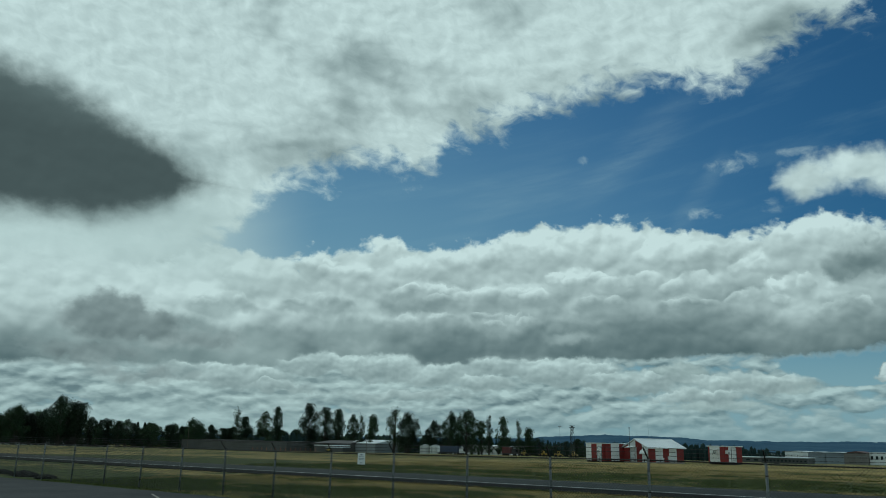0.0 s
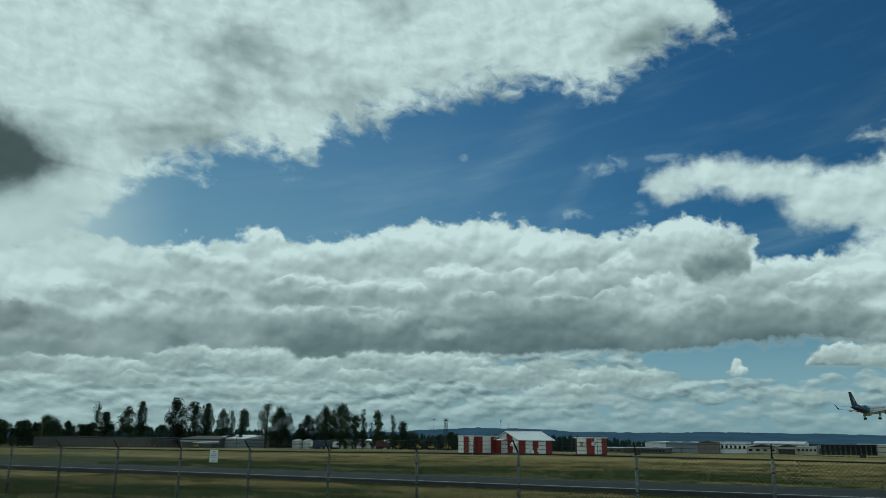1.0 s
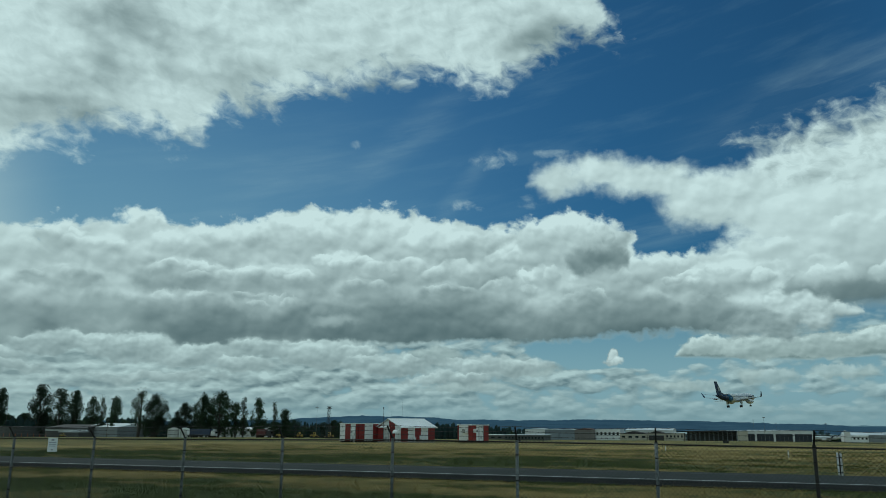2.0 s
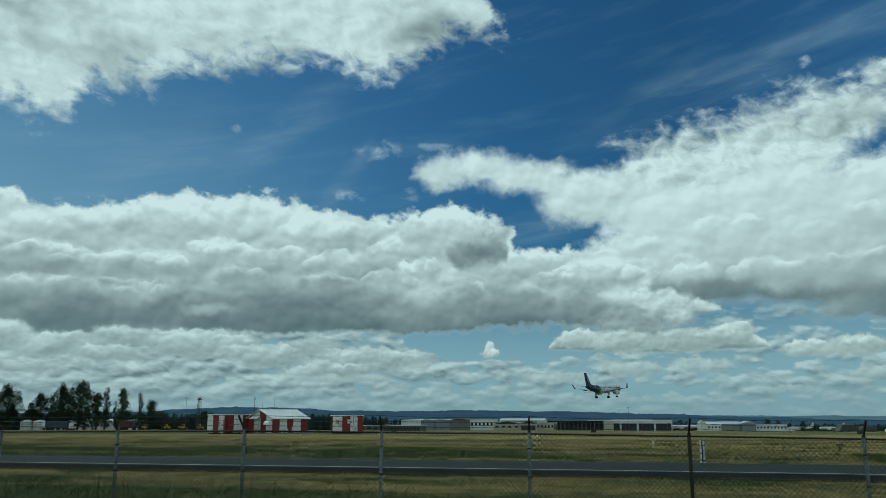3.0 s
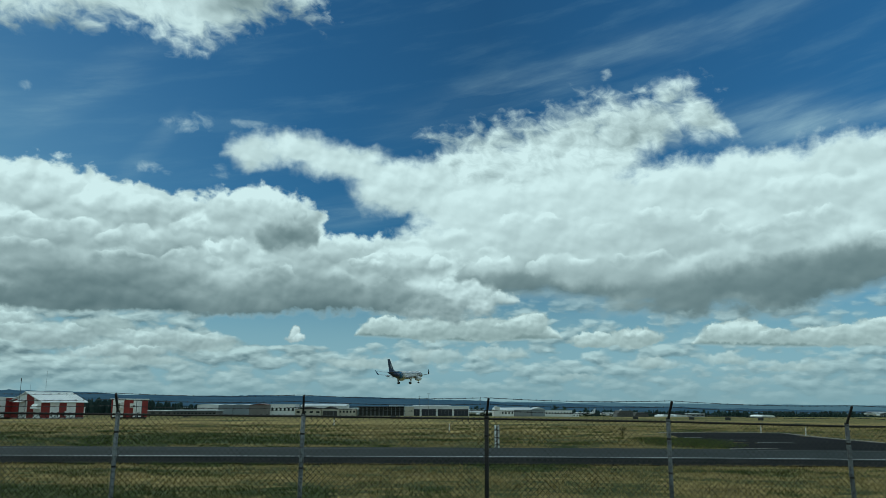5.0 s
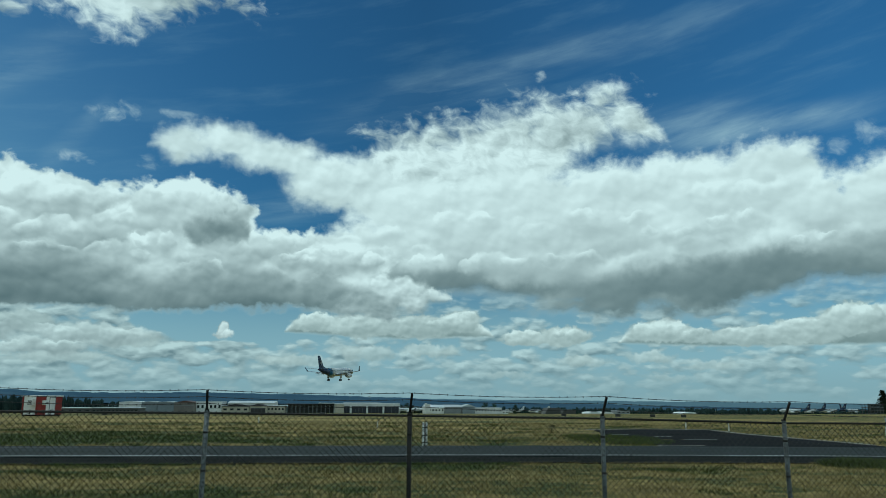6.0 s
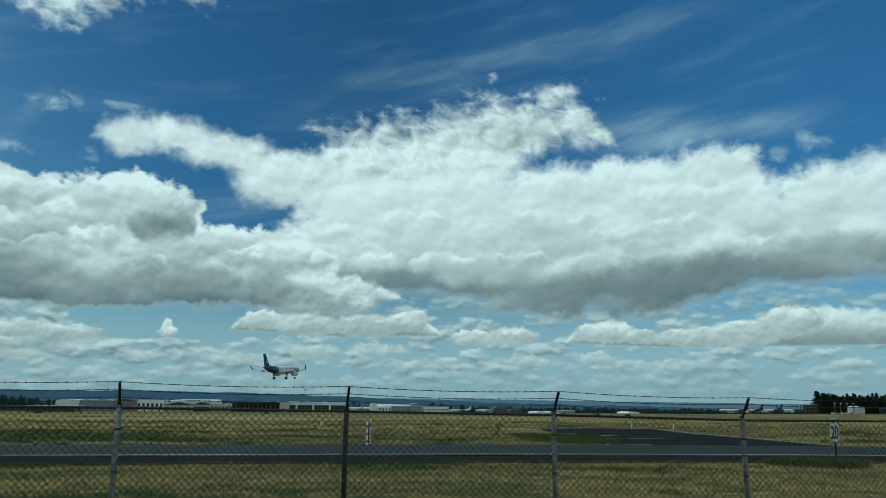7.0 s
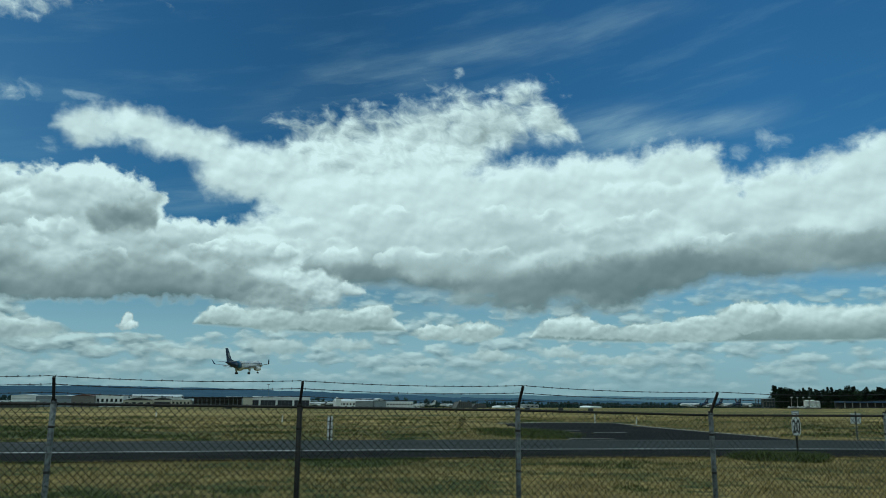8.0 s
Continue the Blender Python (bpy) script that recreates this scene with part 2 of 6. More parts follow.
PLUME = [(2.3, 18.9, 2.56, 1.12, 0.75, 0.6), (5.3, 19.2, 3.42, 1.44, 0.8, 0.62), (9.6, 19.6, 4.06, 1.68, 0.86, 0.66), (13.9, 20.3, 3.81, 1.82, 0.9, 0.66), (18.1, 20.7, 3.31, 1.87, 0.92, 0.62), (20.7, 19.5, 2.1, 1.4, 0.86, 0.56), (16.3, 18.6, 3.73, 1.19, 0.7, 0.5), (2.8, 15.3, 5.46, 2.43, 0.95, 0.8), (8.7, 16.6, 6.34, 2.02, 0.96, 0.8)]
BIG_BODY = [(5.3, 13.7, 5.87, 2.45, 0.97, 0.76), (11.2, 14.5, 6.26, 2.44, 0.95, 0.78), (17.5, 14.8, 6.09, 2.2, 0.97, 0.78), (23.5, 15.2, 5.8, 2.18, 1, 0.76), (29.5, 15.8, 3.42, 1.87, 1, 0.74), (27.2, 13.7, 4.79, 1.91, 0.94, 0.68), (31.8, 13.3, 3.44, 2.21, 0.96, 0.64), (35.7, 13.6, 2.58, 2.14, 1, 0.66), (0.8, 11.4, 3.72, 1.55, 0.98, 0.68), (-2.9, 10.7, 4.25, 1.29, 1, 0.62), (9.5, 11.3, 6.22, 1.88, 0.9, 0.64), (15.7, 11.6, 5.28, 1.86, 0.86, 0.58), (3.7, 10.2, 3.32, 1.47, 0.9, 0.55), (25.1, 10.8, 2.25, 1.01, 0.9, 0.5), (33.4, 11.3, 3, 1.31, 0.9, 0.5), (35.3, 10.6, 2.25, 1.43, 0.95, 0.45)]
BIG_BASE = [(12.4, 8.8, 4.9, 1.46, 0.78, 0.42), (16, 6.9, 4.79, 1.2, 0.62, 0.3), (18.8, 7.5, 5.28, 1.92, 0.36, 0.11), (24.2, 8.1, 6.07, 2.51, 0.3, 0.05), (29.6, 9, 4.72, 1.99, 0.32, 0.07), (33.5, 8.5, 4.05, 1.43, 0.36, 0.11), (22.3, 6.4, 3.83, 0.99, 0.37, 0.17), (19.1, 10.5, 3.56, 1.2, 0.72, 0.42), (-2.8, 8.7, 4.63, 1.37, 0.46, 0.18), (-7.5, 7.5, 4.27, 1.03, 0.5, 0.22), (2.5, 7.6, 1.72, 1.06, 0.95, 0.6)]
FAR_RIGHT = [(34.4, 12.2, 4.34, 1.9, 0.95, 0.6), (39.8, 13.6, 3.68, 2.18, 1, 0.65), (41.9, 14.8, 2.27, 1.78, 1, 0.7), (36.8, 9.8, 4.85, 1.49, 0.6, 0.25), (41.4, 9.4, 3.52, 1.29, 0.5, 0.18)]
LEFT_DARK = [(-61.1, 7.6, 3.56, 1.87, 0.3, 0.14), (-58.1, 7.2, 2.45, 1.4, 0.36, 0.18), (-62.1, 5.3, 3.78, 0.92, 0.38, 0.24), (-54.9, 6.7, 2.85, 0.83, 0.46, 0.3), (-59.1, 4.1, 3.63, 0.58, 0.46, 0.34)]
LEFT_ROWS = [(-55.2, 4.4, 3.35, 0.86, 0.78, 0.3), (-52.3, 4.2, 3.71, 0.97, 0.92, 0.36), (-47.2, 5.2, 3.76, 0.92, 0.82, 0.3), (-42.7, 5.1, 3.92, 1.03, 0.97, 0.34), (-38.3, 4.7, 3.42, 0.95, 0.94, 0.36), (-35.1, 4.1, 2.88, 0.76, 0.9, 0.36), (-32.7, 5.3, 4.86, 0.87, 0.82, 0.3), (-29.1, 5, 4.38, 1.06, 0.97, 0.34), (-24.6, 4.3, 4.05, 0.81, 0.86, 0.36), (-17.5, 4.2, 4.19, 0.89, 0.92, 0.4), (-49.6, 3.5, 2.99, 0.54, 0.78, 0.4), (-20.7, 3.3, 4.26, 0.52, 0.82, 0.44), (-40.6, 3.2, 5.11, 0.51, 0.82, 0.44)]
LOW_CLOUDS = [(-2.7, 5.4, 1.76, 0.72, 0.94, 0.36), (0.5, 5.2, 2.83, 0.89, 0.86, 0.28), (4.6, 5.2, 3.06, 0.89, 0.78, 0.24), (7.7, 5.6, 1.8, 0.81, 1.01, 0.34), (12.3, 4.4, 2.02, 0.6, 0.96, 0.34), (15.2, 4.5, 1.99, 0.8, 0.98, 0.3), (21.8, 4.8, 2.35, 0.9, 1.06, 0.36), (24, 4.5, 1.33, 0.58, 0.86, 0.32), (27.7, 4.4, 2.84, 0.75, 0.88, 0.34), (31.1, 4.6, 2.7, 0.88, 0.92, 0.34), (33.8, 5.3, 2.26, 1.08, 0.96, 0.36)]
LOW_LEFT = [(-21.6, 4.9, 2.23, 0.79, 0.75, 0.34), (-17.9, 4.1, 2.03, 0.59, 0.78, 0.4), (-15.1, 3.9, 2.47, 0.6, 0.72, 0.4), (1, 3.3, 2.21, 0.64, 0.85, 0.46), (5.4, 3.5, 2.44, 0.52, 0.82, 0.5), (16.3, 2.8, 2.36, 0.47, 0.82, 0.5), (21, 3, 2.09, 0.47, 0.86, 0.5), (25, 2.5, 2.18, 0.42, 0.82, 0.5), (11.1, 1.8, 2.41, 0.32, 0.75, 0.5), (22.4, 1.6, 2.24, 0.31, 0.8, 0.5), (-4.2, 2.7, 3.13, 0.47, 0.75, 0.48), (-19.5, 2.7, 3.62, 0.43, 0.7, 0.46)]
BASE_PUFFS = [(-54, 9.1, 2.74, 0.89, 0.8, 0.4), (-47.5, 9.1, 2.99, 0.93, 0.75, 0.35), (-40.2, 9.9, 3.2, 1.04, 0.75, 0.35), (-39.4, 8.5, 2.96, 0.87, 0.75, 0.3), (-33.5, 8.2, 2.88, 0.84, 0.7, 0.3), (-26.8, 9.3, 2.72, 0.95, 0.75, 0.3), (-20.4, 9.3, 2.84, 0.97, 0.7, 0.28), (-16.3, 9.5, 2.48, 1.06, 0.8, 0.35), (-10.9, 8.7, 2.48, 0.9, 0.75, 0.3), (-4, 9.3, 2.43, 0.97, 0.85, 0.35)]
FRONT_PUFFS = [(0.4, 9.8, 2.46, 0.98, 0.95, 0.5), (5.4, 9.6, 2.49, 1.06, 0.95, 0.5), (10.4, 9.6, 3.3, 1.06, 0.9, 0.5), (15.7, 9.6, 2.83, 0.97, 0.85, 0.42), (22.1, 11.4, 3.1, 1.02, 0.9, 0.5), (27, 11.8, 2.94, 1.07, 0.92, 0.5), (18.6, 12.5, 3.6, 1.2, 0.95, 0.6), (7.9, 12.5, 3.76, 1.23, 1, 0.65), (31.9, 10.3, 2.04, 0.96, 0.9, 0.4), (-6, 9.4, 2.77, 0.96, 0.9, 0.4)]

blue = over_(blue, (0.25, 0.40, 0.47, 1), m_("MULTIPLY", step_(AZ, -6.0, -50.0, 0.0, 0.6), step_(EL, 26.0, 12.0, 0.25, 1.0)))

# thin streaks of high ice cloud
sky_now = over_(blue, (0.28, 0.43, 0.51, 1), m_("MULTIPLY", step_(streak, -0.02, 0.35), 0.11))
for a, e, slope, length, width, dense in ((9, 22.8, 0.24, 15, 1.3, 0.15), (-24, 20.6, 0.73, 6, 1.5, 0.14), (30, 18.3, 0.09, 9, 0.9, 0.34), (24, 19.0, 0.06, 6, 1.6, 0.22), (-33, 17.5, 0.35, 7, 2.4, 0.10), (24, 25.5, 0.15, 12, 1.0, 0.09), (-6, 13.4, 0.22, 5, 0.9, 0.2), (-20, 16.5, 1.2, 3, 1.2, 0.10)):
    along = m_("SUBTRACT", AZ, a)
    off = m_("ADD", m_("SUBTRACT", m_("SUBTRACT", EL, e), m_("MULTIPLY", along, slope)), m_("MULTIPLY", BIG[1], 1.6))
    near = m_("MULTIPLY", step_(m_("ABSOLUTE", off), width * 1.5, 0.0), step_(m_("ABSOLUTE", along), length, length * 0.3))
    sky_now = over_(sky_now, (0.40, 0.53, 0.57, 1), m_("MULTIPLY", m_("MULTIPLY", near, dense), ramp_(streak, -0.18, 0.18, 0.15, 1.5)))

# rows of small flat cumulus running off to the horizon, in haze
cover = m_("ADD", ramp_(AZ, -45.0, 4.0, 0.30, 0.0), ramp_(EL, 1.0, 5.5, 0.06, 0.0))
gap = m_("ADD", m_("POWER", m_("DIVIDE", m_("ADD", AZ, 8.5), 6.5), 2.0), m_("POWER", m_("DIVIDE", m_("SUBTRACT", EL, 5.3), 1.3), 2.0))
cover = m_("SUBTRACT", cover, step_(gap, 1.5, 0.3, 0.0, 0.55))
far_mask = m_("MULTIPLY", step_(m_("ADD", far1, cover), 0.48, 0.70), step_(EL, 9.5, 5.5))
far_light = m_("ADD", m_("MULTIPLY", m_("SUBTRACT", far1, far2), 2.3), ramp_(AZ, -45.0, 0.0, 0.50, 0.46), clamp=True)
sky_now = over_(sky_now, (0.28, 0.42, 0.465, 1), step_(EL, 11.0, 2.0, 0.0, 0.92))
sky_now = over_(sky_now, over_((0.15, 0.205, 0.215, 1), (0.58, 0.68, 0.65, 1), far_light), m_("MULTIPLY", far_mask, ramp_(AZ, -30.0, 5.0, 0.92, 0.7)))

# low separate cumulus
LOW_GREY = (0.18, 0.24, 0.235, 1)
LOW_WHITE = (0.68, 0.775, 0.735, 1)
sky_now = heap(sky_now, LOW_LEFT, SMALL, white=LOW_WHITE, grey=LOW_GREY, opaque=0.75, soft=0.28, rag=0.2)
low = dict(rag=0.5, flat=0.12, soft=0.35, lit=(0.1, 0.9), white=LOW_WHITE, grey=LOW_GREY, gain=0.28)
sky_now = cloud(sky_now, SMALL, [(18.8, 4.0), (19.4, 4.8), (20.6, 5.3), (22.7, 5.3), (24.4, 4.9), (25.2, 4.6), (27.9, 5.0), (32.2, 5.6), (34.7, 6.3), (38, 6.0), (46, 5.6), (50, 4.2)], [(18.8, 3.9), (25, 3.6), (50, 3.4)], **low)
sky_now = cloud(sky_now, SMALL, [(-5.0, 4.6), (-4.6, 5.2), (-3.6, 5.8), (0.9, 5.9), (5, 5.8), (7.8, 6.0), (9.0, 5.6), (9.8, 5.0), (10.2, 4.4)], [(-5.0, 4.6), (-3.5, 4.5), (3, 4.2), (10.2, 4.4)], **low)
sky_now = heap(sky_now, crowned(LOW_CLOUDS, 5), SMALL, soft=0.22, rag=0.25, crisp=0.7, white=LOW_WHITE, grey=LOW_GREY)

sky_now = heap(sky_now, [(-9.15, 4.75, 0.52, 0.72, 1.05, 0.6), (-8.8, 4.45, 0.6, 0.36, 1.0, 0.55), (-9.3, 4.3, 0.5, 0.26, 0.8, 0.5)], SMALL, soft=0.2, rag=0.12)

# the big cloud with its long wing, then the long bank
sky_now = cloud(sky_now, WISP, [(0.0, 17.2), (1.0, 19.0), (2.6, 19.9), (7.3, 20.6), (11.6, 21.4), (17.6, 22.0), (19.7, 22.4), (21.2, 21.2), (22.6, 19.4), (23.2, 17.5)],
                [(0.0, 16.6), (1.0, 12.6), (3.0, 10.5), (12, 10.5), (15.5, 15.6), (18, 17.4), (23.2, 17.2)], rag=0.6, flat=0.5, soft=2.4, lit=(-0.6, 0.3), gain=0.25, heads=((PLUME, 0.5),))
sky_now = cloud(sky_now, BIG, [(-15.0, 17.2), (-13.5, 18.2), (-9.7, 18.9), (-6.5, 18.6), (-4.5, 18.0), (-2.0, 17.4), (2.0, 17.0)],
                [(-15.0, 17.0), (-13.8, 16.8), (-8.3, 16.4), (-6.3, 15.8), (-4.3, 15.0), (-1.0, 14.2), (2.0, 13.0)], rag=0.4, flat=0.9, soft=1.1, lit=(-0.9, 0.2), gain=0.22, heads=((WING, 0.5),))
sky_now = cloud(sky_now, BIG, [(-6, 10.8), (-3, 11.2), (0, 12.0), (3, 13.8), (8, 16.0), (14, 16.4), (18, 15.8), (25.6, 16.6), (30.9, 17.2), (32.3, 16.4), (33.9, 14.2), (35.4, 14.8), (38.6, 15.6), (46, 18), (58, 17), (66, 12)],
                [(-6, 6.8), (0.4, 6.5), (5.5, 6.9), (9.1, 7.4), (13.2, 6.4), (17.2, 6.1), (25, 6.0), (29.1, 6.5), (31.6, 7.3), (38, 7.5), (50, 7.2), (66, 8)], rag=0.8, lit=(0.0, 0.55), drift=0.5, soft=1.4, gain=0.14,
                heads=((crowned(BIG_BODY, 4, 2), 0.6), (FAR_RIGHT, 0.55), (BIG_BASE, 0.35), (crowned(FRONT_PUFFS, 8, 2), 0.65)))
sky_now = cloud(sky_now, BIG, [(-82, 12), (-68, 13.0), (-61.7, 13.6), (-54.9, 13.2), (-48.8, 12.0), (-46.0, 13.0), (-43.1, 13.8), (-41.3, 13.9), (-40.0, 13.3), (-34.7, 13.7), (-29.7, 14.9), (-25.2, 15.0), (-21.2, 14.0), (-19.7, 13.7), (-15.3, 13.6), (-14.5, 14.2), (-11.9, 14.4), (-8.6, 13.6), (-7.4, 12.0), (-6.9, 11.0), (-4.0, 9.4), (3.0, 8.6), (7.0, 7.6)],
                [(-82, 4.0), (-54, 4.6), (-40, 5.0), (-20, 5.8), (-15, 6.0), (-9.8, 6.2), (-6.1, 6.7), (0.4, 6.4), (7.0, 6.9)], rag=0.75, lit=(-0.02, 0.6), drift=0.6, soft=0.6, gain=0.26,
                heads=((crowned(BANK_TOPS, 1), 0.72), (crowned(BANK_MIDDLE, 2, 3), 0.74), (crowned(TURRET, 3, 1), 0.75), (BANK_BASE, 0.4), (crowned(BASE_PUFFS, 7, 2), 0.7)))
sky_now = heap(sky_now, BRIGHT_PUFFS, SMALL, LOOSE, soft=0.6)

veil = m_("MULTIPLY", m_("MULTIPLY", step_(AZ, -34.0, -50.0), step_(EL, 0.5, 4.0)), m_("MULTIPLY", step_(EL, 15.0, 9.0), ramp_(BIG[1], -0.2, 0.2, 0.0, 0.30)))
sky_now = over_(sky_now, (0.58, 0.68, 0.645, 1), veil)

# broken rows of puffs with grey bases, low over the wood
sky_now = heap(sky_now, crowned(LEFT_ROWS, 6, 2), SMALL, LOOSE, rag=0.3, soft=0.35, crisp=0.68, white=(0.64, 0.74, 0.71, 1), grey=(0.15, 0.20, 0.205, 1), opaque=0.95)
sky_now = heap(sky_now, LEFT_DARK, BIG, LOOSE, rag=0.6, soft=1.0, grey=(0.10, 0.13, 0.135, 1), opaque=0.85, crisp=0.4)

# the broken sheet overhead and the dark ragged cloud in front of it
sky_now = cloud(sky_now, WISP, [(-95, 46), (-60, 52), (-30, 50), (-14, 40), (-9.0, 31), (-7.0, 27)],
                [(-95, 8), (-66, 10), (-56, 11.5), (-53.2, 13.4), (-52.2, 15.6), (-49.8, 17.4), (-46.0, 18.6), (-43.0, 18.9), (-39.0, 18.6), (-37.8, 21.2), (-34.8, 21.3), (-30.8, 22.8), (-27.5, 23.4), (-22.5, 24.3), (-19.1, 23.6), (-17.0, 23.4), (-13.6, 25.0), (-10.9, 26.6), (-7.0, 26.5)], rag=0.8, flat=0.8, soft=2.4, lit=(-0.7, 0.35), gain=0.13, drift=2.2)
sky_now = over_(sky_now, (0.60, 0.70, 0.67, 1), m_("MULTIPLY", m_("MULTIPLY", step_(AZ, -47.0, -58.0), step_(EL, 9.5, 13.0)), step_(EL, 22.0, 14.0, 0.0, 0.75)))
sky_now = cloud(sky_now, BIG, [(-88, 25), (-70, 24.4), (-66.5, 23.8), (-62.6, 22.2), (-58.6, 20.4), (-55.7, 18.7), (-53.6, 17.4)],
                [(-88, 12), (-68.5, 12.9), (-63.1, 12.9), (-60.7, 13.4), (-58.1, 14.6), (-56.0, 16.0), (-53.6, 17.0)], rag=0.55, flat=0.6, soft=2.6, lit=(0.55, 1.5), drift=0.3, grey=(0.066, 0.086, 0.086, 1), white=(0.30, 0.37, 0.36, 1), gain=0.10)

# small stray puffs
STRAYS = ((-47.7, 17.4, 1.1, 0.5, 0.9), (-17.1, 19.1, 1.7, 0.7, 0.6), (-19.7, 15.6, 1.3, 0.45, 0.6), (-27.8, 19.9, 0.5, 0.35, 0.4), (33.9, 16.5, 0.9, 0.7, 0.45), (36.6, 17.2, 1.4, 0.9, 0.4), (-12.6, 19.3, 2.2, 0.3, 0.35), (13.6, 23.0, 0.5, 0.4, 0.6), (-15.0, 15.9, 0.9, 0.5, 0.4))
for a, e, w, h, dense in STRAYS:
    r = m_("ADD", m_("POWER", m_("DIVIDE", m_("SUBTRACT", AZ, a), w), 2.0), m_("POWER", m_("DIVIDE", m_("SUBTRACT", EL, e), h), 2.0))
    body = m_("ADD", m_("SUBTRACT", 1.0, r), m_("MULTIPLY", WISP[0], 0.9))
    sky_now = over_(sky_now, over_((0.32, 0.44, 0.48, 1), WHITE, m_("ADD", SMALL[2], 0.75, clamp=True)), m_("MULTIPLY", step_(body, 0.0, 2.8), dense))

# the same broken cloud all round and overhead, out of view
round_ = fbm_(way, 2.2, 7.0, 0.55, dims="3D")
behind = m_("MAXIMUM", m_("MAXIMUM", step_(AZ, 52.0, 66.0), step_(AZ, -76.0, -90.0)), step_(EL, 33.0, 40.0))
sky_now = over_(sky_now, over_(GREY, WHITE, step_(fbm_(way, 3.1, 5.0, dims="3D"), 0.35, 0.6)), m_("MULTIPLY", behind, step_(round_, 0.40, 0.52)))

# thin haze on the horizon
haze = over_((0.25, 0.36, 0.385, 1), (0.40, 0.50, 0.49, 1), step_(AZ, -22.0, -58.0))
sky_now = over_(sky_now, haze, step_(EL, 3.2, -0.2, 0.0, 0.85))
back = WT.nodes.new("ShaderNodeBackground")
put(back.inputs[0], sky_now)
back.inputs[1].default_value = 1.0
WT.links.new(back.outputs[0], WT.nodes.new("ShaderNodeOutputWorld").inputs[0])

sun = new("sun", bpy.data.lights.new("sun", "SUN"))
sun.data.energy, sun.data.angle, sun.data.color = 0.9, radians(8), (1.0, 0.95, 0.88)
sun.matrix_world = look((0, 0, 60), (-math.sin(radians(SUN_AZ)) * math.cos(radians(SUN_EL)), -math.cos(radians(SUN_AZ)) * math.cos(radians(SUN_EL)), 60 - math.sin(radians(SUN_EL))))


# ---- materials ----
def surface(name, dark, light, scale=1.0, rough=0.7, metal=0.0, bump=0.15, stain=None, stain_at=0.62, stretch=(1, 1, 1), vary=0.15, spec=0.5):
    """A surface with fine grain and slow blotches between two colours, stains, and a little difference from piece to piece."""
    mat = bpy.data.materials.new(name)
    mat.use_nodes = True
    t, bsdf = mat.node_tree, mat.node_tree.nodes["Principled BSDF"]
    link, make = t.links.new, t.nodes.new
    co, shift = make("ShaderNodeTexCoord"), make("ShaderNodeMapping")
    info = make("ShaderNodeObjectInfo")
    link(co.outputs["Object"], shift.inputs[0])
    shift.inputs["Scale"].default_value = stretch
    move = make("ShaderNodeVectorMath")
    move.operation = "SCALE"
    link(info.outputs["Random"], move.inputs["Scale"])
    move.inputs[0].default_value = (37.0, 11.0, 5.0)
    link(move.outputs[0], shift.inputs[1])
    slow, fine = make("ShaderNodeTexNoise"), make("ShaderNodeTexNoise")
    for n, s, d in ((slow, 0.35 * scale, 4.0), (fine, 9.0 * scale, 6.0)):
        link(shift.outputs[0], n.inputs["Vector"])
        n.inputs["Scale"].default_value, n.inputs["Detail"].default_value, n.inputs["Roughness"].default_value = s, d, 0.6
    add = make("ShaderNodeMath")
    add.operation = "MULTIPLY_ADD"
    link(fine.outputs[0], add.inputs[0])
    add.inputs[1].default_value = 0.6
    link(slow.outputs[0], add.inputs[2])
    band = make("ShaderNodeMapRange")
    link(add.outputs[0], band.inputs[0])
    band.inputs[1].default_value, band.inputs[2].default_value = 0.55, 1.05
    mix = make("ShaderNodeMix")
    mix.data_type = "RGBA"
    link(band.outputs[0], mix.inputs[0])
    mix.inputs[6].default_value, mix.inputs[7].default_value = (*dark, 1), (*light, 1)
    out = mix.outputs[2]
    if stain:
        spots = make("ShaderNodeTexNoise")
        link(shift.outputs[0], spots.inputs["Vector"])
        spots.inputs["Scale"].default_value, spots.inputs["Detail"].default_value, spots.inputs["Roughness"].default_value = 1.7 * scale, 7.0, 0.65
        hold = make("ShaderNodeMapRange")
        link(spots.outputs[0], hold.inputs[0])
        hold.inputs[1].default_value, hold.inputs[2].default_value, hold.inputs[4].default_value = stain_at - 0.08, stain_at + 0.1, 0.8
        over = make("ShaderNodeMix")
        over.data_type = "RGBA"
        link(hold.outputs[0], over.inputs[0])
        link(out, over.inputs[6])
        over.inputs[7].default_value = (*stain, 1)
        out = over.outputs[2]
    hsv, lift = make("ShaderNodeHueSaturation"), make("ShaderNodeMapRange")
    link(info.outputs["Random"], lift.inputs[0])
    lift.inputs[3].default_value, lift.inputs[4].default_value = 1 - vary, 1 + vary
    link(lift.outputs[0], hsv.inputs["Value"])
    link(out, hsv.inputs["Color"])
    link(hsv.outputs[0], bsdf.inputs["Base Color"])
    gloss = make("ShaderNodeMapRange")
    link(fine.outputs[0], gloss.inputs[0])
    gloss.inputs[3].default_value, gloss.inputs[4].default_value = max(0.02, rough - 0.12), min(1.0, rough + 0.12)
    link(gloss.outputs[0], bsdf.inputs["Roughness"])
    bsdf.inputs["Metallic"].default_value = metal
    bsdf.inputs["Specular IOR Level"].default_value = spec
    if bump:
        b = make("ShaderNodeBump")
        b.inputs["Strength"].default_value, b.inputs["Distance"].default_value = bump, 0.02
        link(fine.outputs[0], b.inputs["Height"])
        link(b.outputs[0], bsdf.inputs["Normal"])
    return mat


